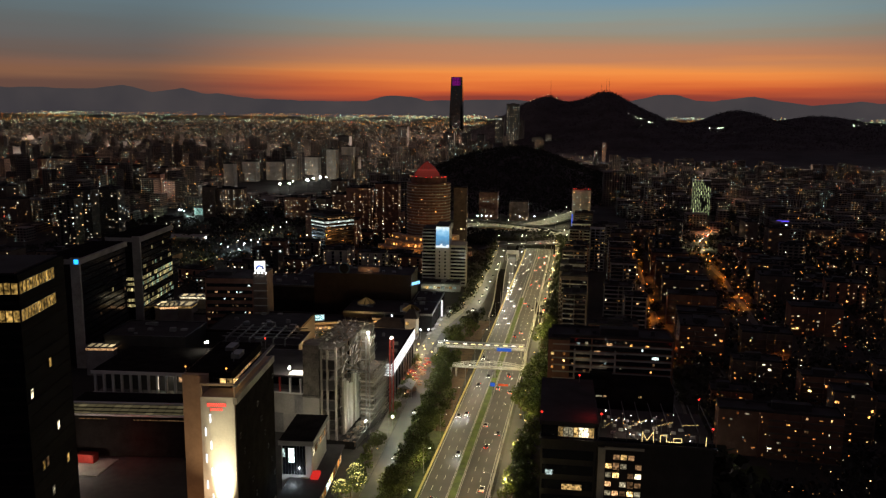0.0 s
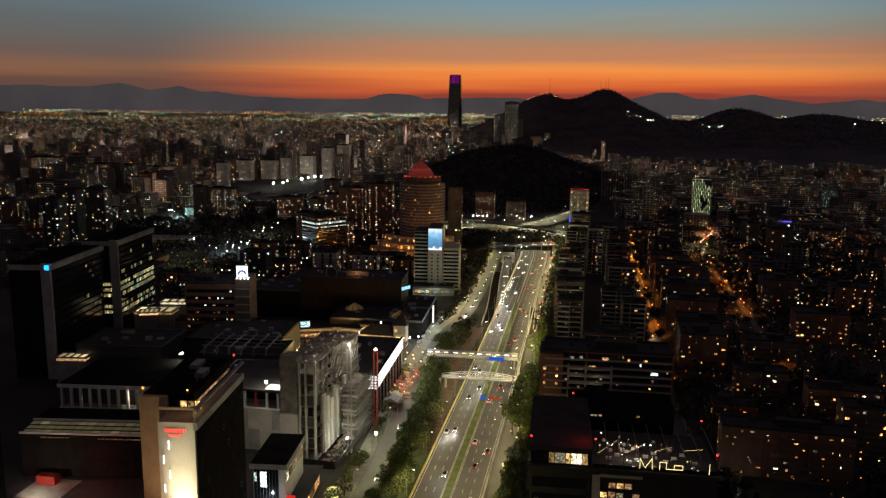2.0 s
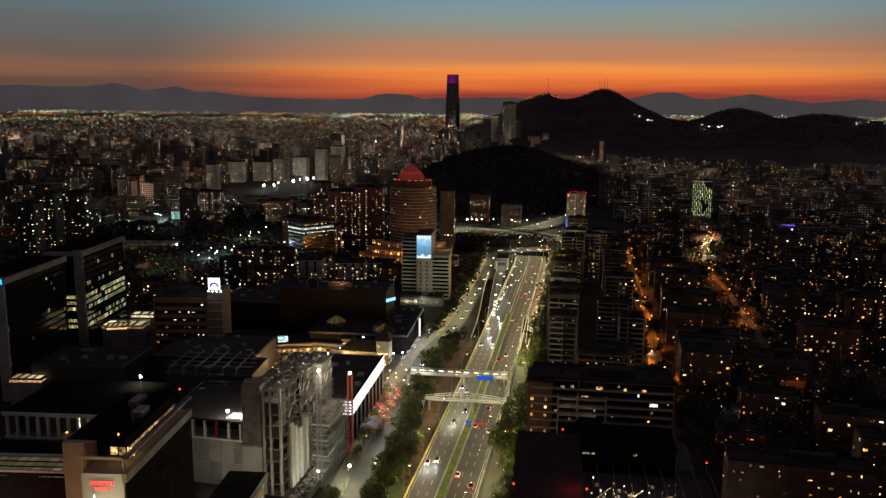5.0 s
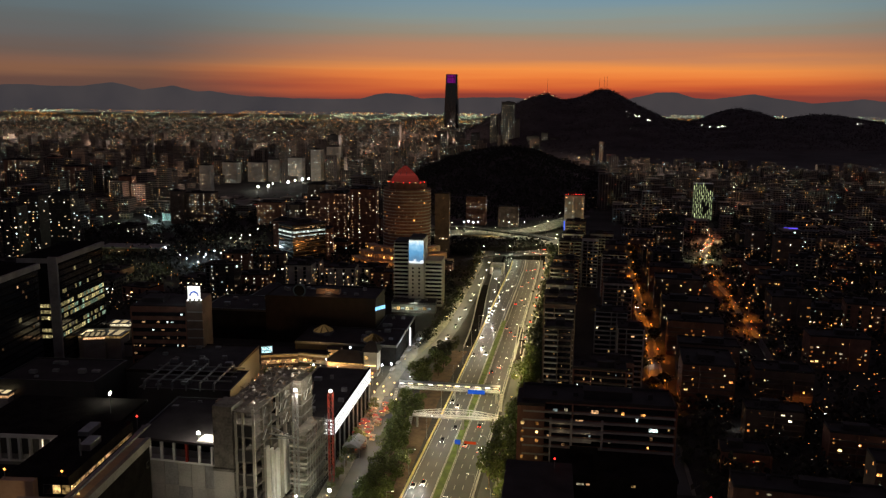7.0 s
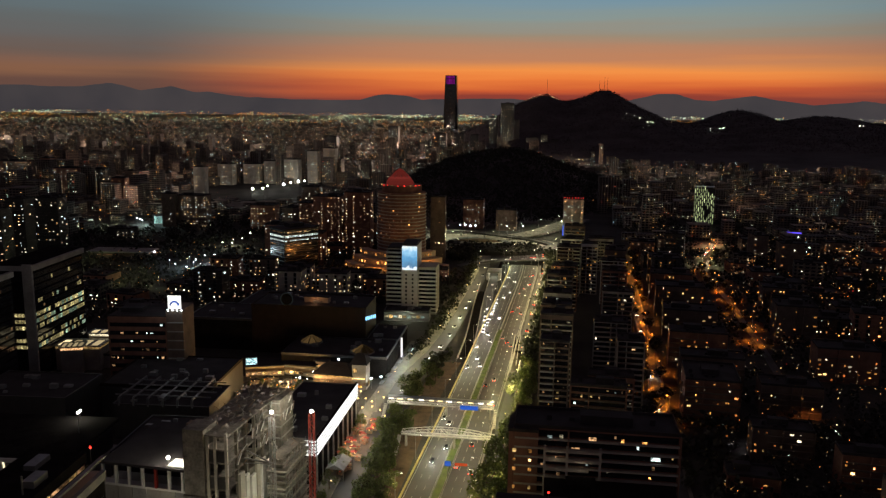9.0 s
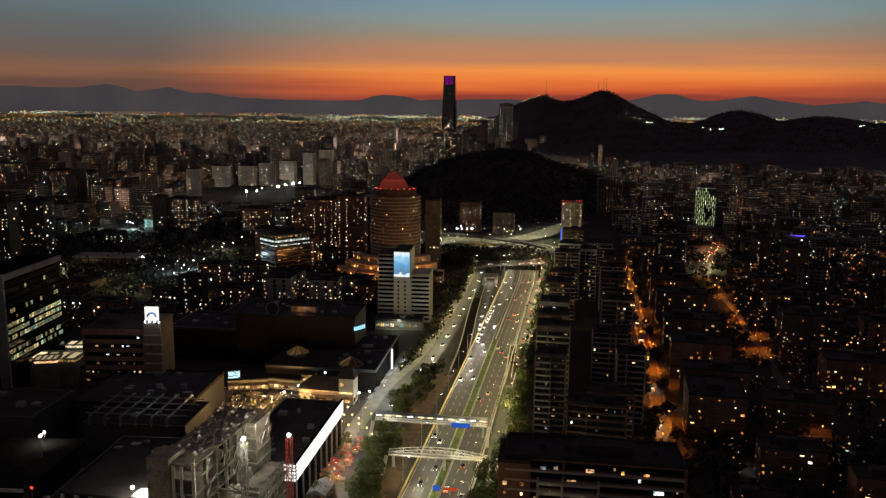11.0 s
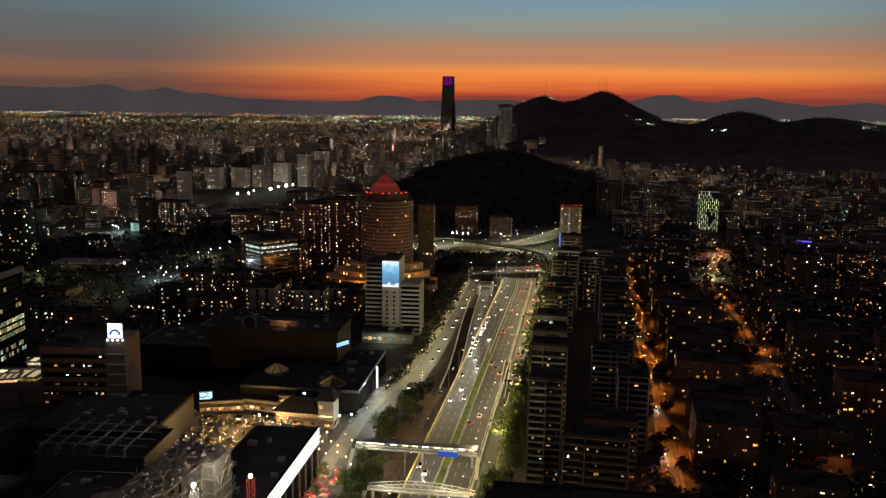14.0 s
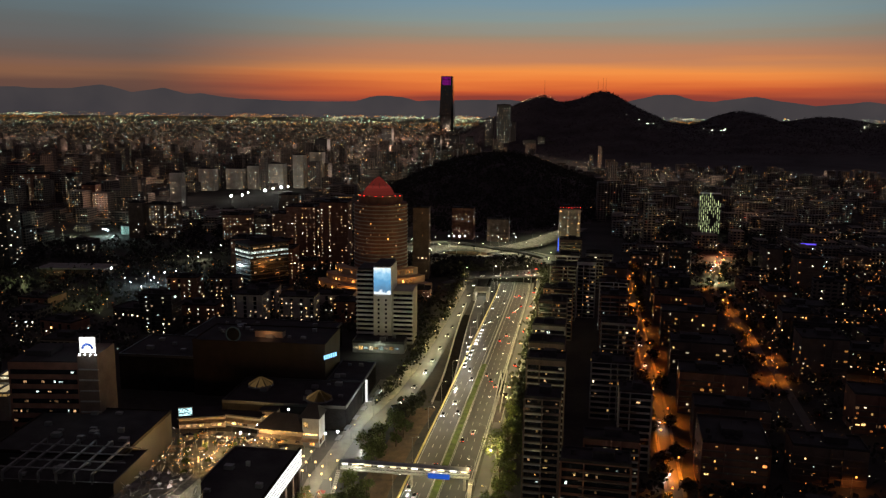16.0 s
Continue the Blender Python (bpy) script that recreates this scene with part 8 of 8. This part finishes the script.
for k in range(26):
    x = -118 + 6.2 * k + 3 * math.sin(5 * k)
    crest.octa((x, 3540, float(land(x, 3540)) + 6 + 4 * math.sin(3 * k)), 0.7 + 0.4 * math.sin(7 * k))
tagged(new("hill_lamps", crest.mesh("hill_lamps", lamp_warm)), "string of lamps on the hilltop sanctuary", "lamps", kind="stuff")
slope = Shape()
for k, (x, y) in enumerate(((275, 3080), (300, 3060), (304, 3040), (318, 3050), (341, 3000), (352, 3005), (361, 3010), (585, 2990), (590, 3000), (602, 3010), (609, 3030), (614, 3034), (546, 3080), (560, 3010), (1080, 3080), (1100, 3100), (1140, 3130), (1200, 3150))):
    slope.octa((x, y, float(land(x, y)) + 12), 1.0 + 0.5 * math.sin(5 * k))
tagged(new("slope_lamps", slope.mesh("slope_lamps", lamp_pale)), "few cold lamps on the dark hillside", "lamps", kind="stuff")
saddle, r_s = Shape(), random.Random(19)
for k in range(46):
    x = r_s.choice((r_s.gauss(640, 30), r_s.gauss(720, 40), r_s.gauss(800, 18), r_s.gauss(1140, 10), r_s.gauss(1640, 14)))
    saddle.octa((x, 4500 + r_s.uniform(-60, 60), 137 + r_s.uniform(-6, 7)), r_s.uniform(0.5, 1.5))
tagged(new("saddle_lamps", saddle.mesh("saddle_lamps", win_pale)), "lights of the far town showing through the saddle", "lamps", kind="stuff")
for x, h in ((-23, 72), (199, 52), (220, 62), (232, 62)):
    mt_ = thing("radio_mast", pose(x, 3600, float(land(x, 3600)) - 3), "thin radio mast on the hilltop", "mast", "radio masts")
    part("mast", Shape().tube(0, 0, 0, h, 0.75, 0.3, 6), dark_cladding, mt_)


# ---- trees ----
def tree_model(seed, h, spread, label, mat=leaves, n=420):
    r = random.Random(seed)
    t = thing("tree", Matrix(), label, "tree", "street trees")
    tr = Shape()
    tr.tube(0, 0, 0, h * 0.45, 0.28, 0.16, 7)
    tips = []
    for k in range(6):
        a, e = 2 * math.pi * k / 6 + r.uniform(-0.4, 0.4), r.uniform(0.4, 0.85)
        p = Vector((spread * 0.6 * math.cos(a), spread * 0.6 * math.sin(a), h * e))
        tr.beam((0, 0, h * r.uniform(0.28, 0.44)), p, 0.14)
        tips.append((p, spread * r.uniform(0.35, 0.6)))
    tips.append((Vector((0, 0, h * 0.8)), spread * 0.55))
    part("trunk", tr, bark, t)
    cr_ = Shape()
    for _ in range(n):
        c, rad = r.choice(tips)
        d = Vector((r.gauss(0, 1), r.gauss(0, 1), r.gauss(0, 0.8)))
        p = c + d.normalized() * rad * r.random() ** 0.4
        s = r.uniform(0.22, 0.55)
        u = Vector((r.gauss(0, 1), r.gauss(0, 1), r.gauss(0, 1))).normalized() * s
        v = u.orthogonal().normalized() * s
        cr_.add([tuple(p - u), tuple(p + v * 0.7), tuple(p + u), tuple(p - v * 0.7)], [(0, 1, 2, 3)])
    part("crown", cr_, mat, t)
    return t


trees = [tree_model(1, 8, 3.4, "leafy street tree with a broad crown"), tree_model(2, 10, 3.8, "tall leafy street tree"), tree_model(3, 6.5, 2.8, "small leafy street tree"), tree_model(4, 9, 4.4, "wide dark leafy tree", n=520)]
tree_used = set()


far_trees, dark_trees = [], []


def grow(k, x, y, turn, size):
    if y > 540 or abs(x - float(street_a(y))) < 9:
        far_trees.append((x, y, size))
        return
    m = pose(x, y, 0.1, 0, 0, turn) @ Matrix.Scale(size, 4)
    if k not in tree_used:
        tree_used.add(k)
        trees[k].matrix_basis = m
    else:
        c = copy_thing(trees[k], m)
        c.scale = (size, size, size)


r_w = random.Random(12)
for y in np.arange(235, 560, 7):
    x0, x1 = float(service_left(y)) + 6, float(centre(y)) - 17
    for _ in range(4 if y < 470 else 3):
        if r_w.random() < (0.85 if y < 450 else 0.6):
            grow(r_w.randrange(4), x0 + (x1 - x0) * r_w.random() ** 1.3 * (0.95 if y < 400 else 0.6), y + r_w.uniform(-3, 3), r_w.uniform(0, 360), r_w.uniform(0.8, 1.35))
for y in np.arange(560, 900, 9):
    grow(r_w.randrange(4), float(service_left(y)) - 9 + r_w.uniform(-4, 2), y, r_w.uniform(0, 360), r_w.uniform(0.5, 1.0))
for y in np.arange(220, 950, 5):
    if r_w.random() < 0.85:
        grow(r_w.randrange(4), float(centre(y)) + 26.5 + r_w.uniform(-1, 5), y, r_w.uniform(0, 360), r_w.uniform(0.7, 1.3))
for y in np.arange(400, 1000, 9):
    for s in (-1, 1):
        if r_w.random() < 0.42:
            dark_trees.append((float(street_a(y)) + s * r_w.uniform(3.6, 6.5), y + r_w.uniform(-2, 2), r_w.uniform(0.4, 0.8)))
for y in np.arange(570, 1010, 8):
    for s in (-1, 1):
        if r_w.random() < 0.22:
            dark_trees.append((float(street_b(y)) + s * r_w.uniform(3.6, 7), y + r_w.uniform(-2, 2), r_w.uniform(0.4, 0.75)))
for y in np.arange(810, 1050, 7):
    dark_trees.append((float(np.interp(y, [800, 1060], [300, 380])) + r_w.choice((-1, 1)) * r_w.uniform(2, 6), y, r_w.uniform(0.6, 1.1)))
for y in np.arange(230, 330, 12):
    grow(r_w.randrange(4), float(service_left(y)) - 8, y, r_w.uniform(0, 360), r_w.uniform(0.8, 1.1))

for x, y in ((56, 300), (62, 312), (60, 292), (68, 303), (74, 296), (66, 286)):
    grow(3, x, y, 37 * x, r_w.uniform(1.9, 2.6))

for k in range(16):
    a = 2.4 * k
    grow(k % 4, -131 + (6 + 1.5 * k) * math.cos(a), 484 + (5 + 1.1 * k) * math.sin(a), 50 * k, 0.45 + 0.03 * (k % 5))
for y in np.arange(215, 410, 7):
    if r_w.random() < 0.8:
        grow(r_w.randrange(4), float(centre(y)) + r_w.uniform(22.5, 26), y, r_w.uniform(0, 360), r_w.uniform(0.8, 1.3))

for x, y, s in ((-3, 497, 1.75), (0, 508, 1.5), (-4.5, 420, 1.7), (-3, 432, 1.6), (-7, 406, 1.8), (-9.5, 386, 1.7), (-8, 395, 1.5), (-2, 445, 1.4), (-1, 480, 1.2), (2, 520, 1.3), (-11, 372, 1.5), (3, 560, 1.3), (2, 540, 1.4)):
    grow(3 if y % 2 else 1, x, y, 41 * y, s)
for k, y in enumerate((250, 268, 290, 312, 338, 362, 388, 414, 440)):
    lx_ = float(centre(y)) + 21.6 + 1.2 * (k % 2)
    bulb("tree_light", "POINT", (lx_, y, 3.4), 700, (1.0, 0.95, 0.45), 0.3)
    gl = thing("footway_lamp", pose(lx_, y, 0.2), "low footway lamp shining up into the street trees", "lamp", "footway lamps")
    part("pole", Shape().tube(0, 0, 0, 3.0, 0.06, 0.05, 6), steel, gl)
    part("globe", Shape().ball((0, 0, 3.2), 0.3), lamp_warm, gl, "glowing globe")
for y in (300, 345, 372, 430, 470):
    bulb("tree_light", "POINT", (float(service_left(y)) + 5.2, y, 3.6), 1100, (1.0, 0.98, 0.5), 0.3)
for y in np.arange(332, 450, 13):
    if r_w.random() < 0.7:
        grow(r_w.randrange(4), float(service_left(y)) - 7.4, y, r_w.uniform(0, 360), r_w.uniform(0.6, 0.95))

# tree wrapped in light strings by the service road
for k, (x, y) in enumerate(((-75, 291), (-77, 276), (-72, 283))):
    fairy = thing("light_string", pose(x, y, 0.3), "strings of tiny yellow lights wound through a tree", "light string", "tree light strings")
    r_f = random.Random(60 + k)
    fs = Shape()
    for _ in range(150):
        a, e = r_f.uniform(0, 6.28), r_f.uniform(-0.5, 1.5)
        q = 3.6 * r_f.random() ** 0.3
        fs.octa((q * math.cos(a) * math.cos(e), q * math.sin(a) * math.cos(e), 5.5 + 2.8 * math.sin(e)), 0.13)
    part("bulbs", fs, glow("fairy_light", (1.0, 0.88, 0.3), 1.8), fairy)
    grow(3, x, y, 40 * k, 0.95)
    bulb("tree_light", "POINT", (x + 1.5, y - 3, 4), 260, (0.95, 1.0, 0.35), 0.4)

# woods: gardens between the blocks and the dark wooded hill
def clumps(x, y, z, spread, n, seed):
    g = np.random.default_rng(seed)
    c = np.repeat(np.stack([x, y, z], 1), n, axis=0) + g.normal(0, 1, (len(x) * n, 3)) * np.repeat(spread, n)[:, None] * np.array([0.45, 0.45, 0.32])
    u = g.normal(0, 1, c.shape)
    u /= np.linalg.norm(u, axis=1)[:, None]
    w = np.cross(u, g.normal(0, 1, c.shape))
    w /= np.linalg.norm(w, axis=1)[:, None]
    s = np.repeat(spread, n)[:, None] * g.uniform(0.12, 0.3, (len(c), 1))
    V = np.stack([c - u * s, c + w * s * 0.8, c + u * s, c - w * s * 0.8], 1).reshape(-1, 3)
    return V, np.arange(len(V)).reshape(-1, 4)


g = np.random.default_rng(40)
wx, wy = g.uniform(-330, 170, 9000), g.uniform(1150, 2250, 9000)
keep = lumps(wx, wy, WOOD) > 7
wx, wy = wx[keep], wy[keep]
V, F = clumps(wx, wy, land(wx, wy) + 4, g.uniform(5, 10, len(wx)), 9, 41)
bulk("hill_wood", V, F, wood_leaves, "dark trees covering the wooded hill", "woods")
wx, wy = g.uniform(110, 560, 2400), g.uniform(300, 1300, 2400)
keep = (np.abs(wx - street_b(wy)) > 11) & (np.degrees(np.arctan2(wx, wy)) < 32)
wx2, wy2 = g.uniform(-560, -215, 1300), g.uniform(600, 1350, 1300)
open2 = (np.hypot(wx2 + 522, wy2 - 1068) > 46) & (np.hypot(wx2 + 335, wy2 - 818) > 34) & (np.hypot(wx2 + 346, wy2 - 938) > 26)
wx2, wy2 = wx2[open2], wy2[open2]
wx4, wy4 = g.uniform(-98, 2, 420), g.uniform(905, 990, 420)
ok4 = (((wx4 + 48) / 54) ** 2 + ((wy4 - 966 - 0.12 * (wx4 + 48)) / 23) ** 2 < 1) | ((wx4 < -66) & (wy4 < 945))
wx4, wy4 = wx4[ok4], wy4[ok4]
wx5, wy5 = g.uniform(60, 250, 900), g.uniform(262, 480, 900)
ok5 = np.ones(len(wx5), bool)
for bx0, bx1, by0, by1 in ((66, 134, 310, 362), (130, 156, 348, 386), (130, 172, 398, 436), (100, 136, 424, 460), (68, 92, 305, 345)):
    ok5 &= ~((wx5 > bx0) & (wx5 < bx1) & (wy5 > by0) & (wy5 < by1))
ok5 &= np.abs(wx5 - street_a(wy5)) > 9
wx5, wy5 = wx5[ok5], wy5[ok5]
wx3, wy3 = g.uniform(-215, -62, 420), g.uniform(690, 1000, 420)
ok3 = (np.abs(wx3 - service_left(wy3)) > 12) & (np.hypot(wx3 + 136, wy3 - 862) > 62) & (np.hypot(wx3 + 87, wy3 - 680) > 28)
wx, wy = np.concatenate([wx[keep], wx2, wx3[ok3], wx4, wx5]), np.concatenate([wy[keep], wy2, wy3[ok3], wy4, wy5])
V, F = clumps(wx, wy, np.full(len(wx), 4.5), g.uniform(4, 8, len(wx)), 26, 42)
fx, fy, fs_ = (np.array(q) for q in zip(*far_trees))
V2, F2 = clumps(fx, fy, 5.0 * fs_, 5.5 * fs_, 60, 44)
dx_, dy_, ds_ = (np.array(q) for q in zip(*dark_trees))
V3, F3 = clumps(dx_, dy_, 5.5 * ds_, 5.5 * ds_, 230, 45)
bulk("street_trees", V3, F3, shaded_street_leaves, "dark leafy trees hanging over the side streets", "trees")
bulk("roadside_trees", V2, F2, shaded_street_leaves, "rows of leafy street trees farther along the roads", "trees")
bulk("garden_trees", V, F, wood_leaves, "dark garden trees between the blocks", "trees")
rx, ry = g.uniform(-450, 1700, 16000), g.uniform(2500, 3650, 16000)
keep = hills(rx, ry) > 14
rx, ry = rx[keep], ry[keep]
V, F = clumps(rx, ry, land(rx, ry) + 2, g.uniform(5, 10, len(rx)), 5, 43)
bulk("ridge_wood", V, F, ridge_leaves_hazy, "dark trees along the ridge of the hills", "woods")
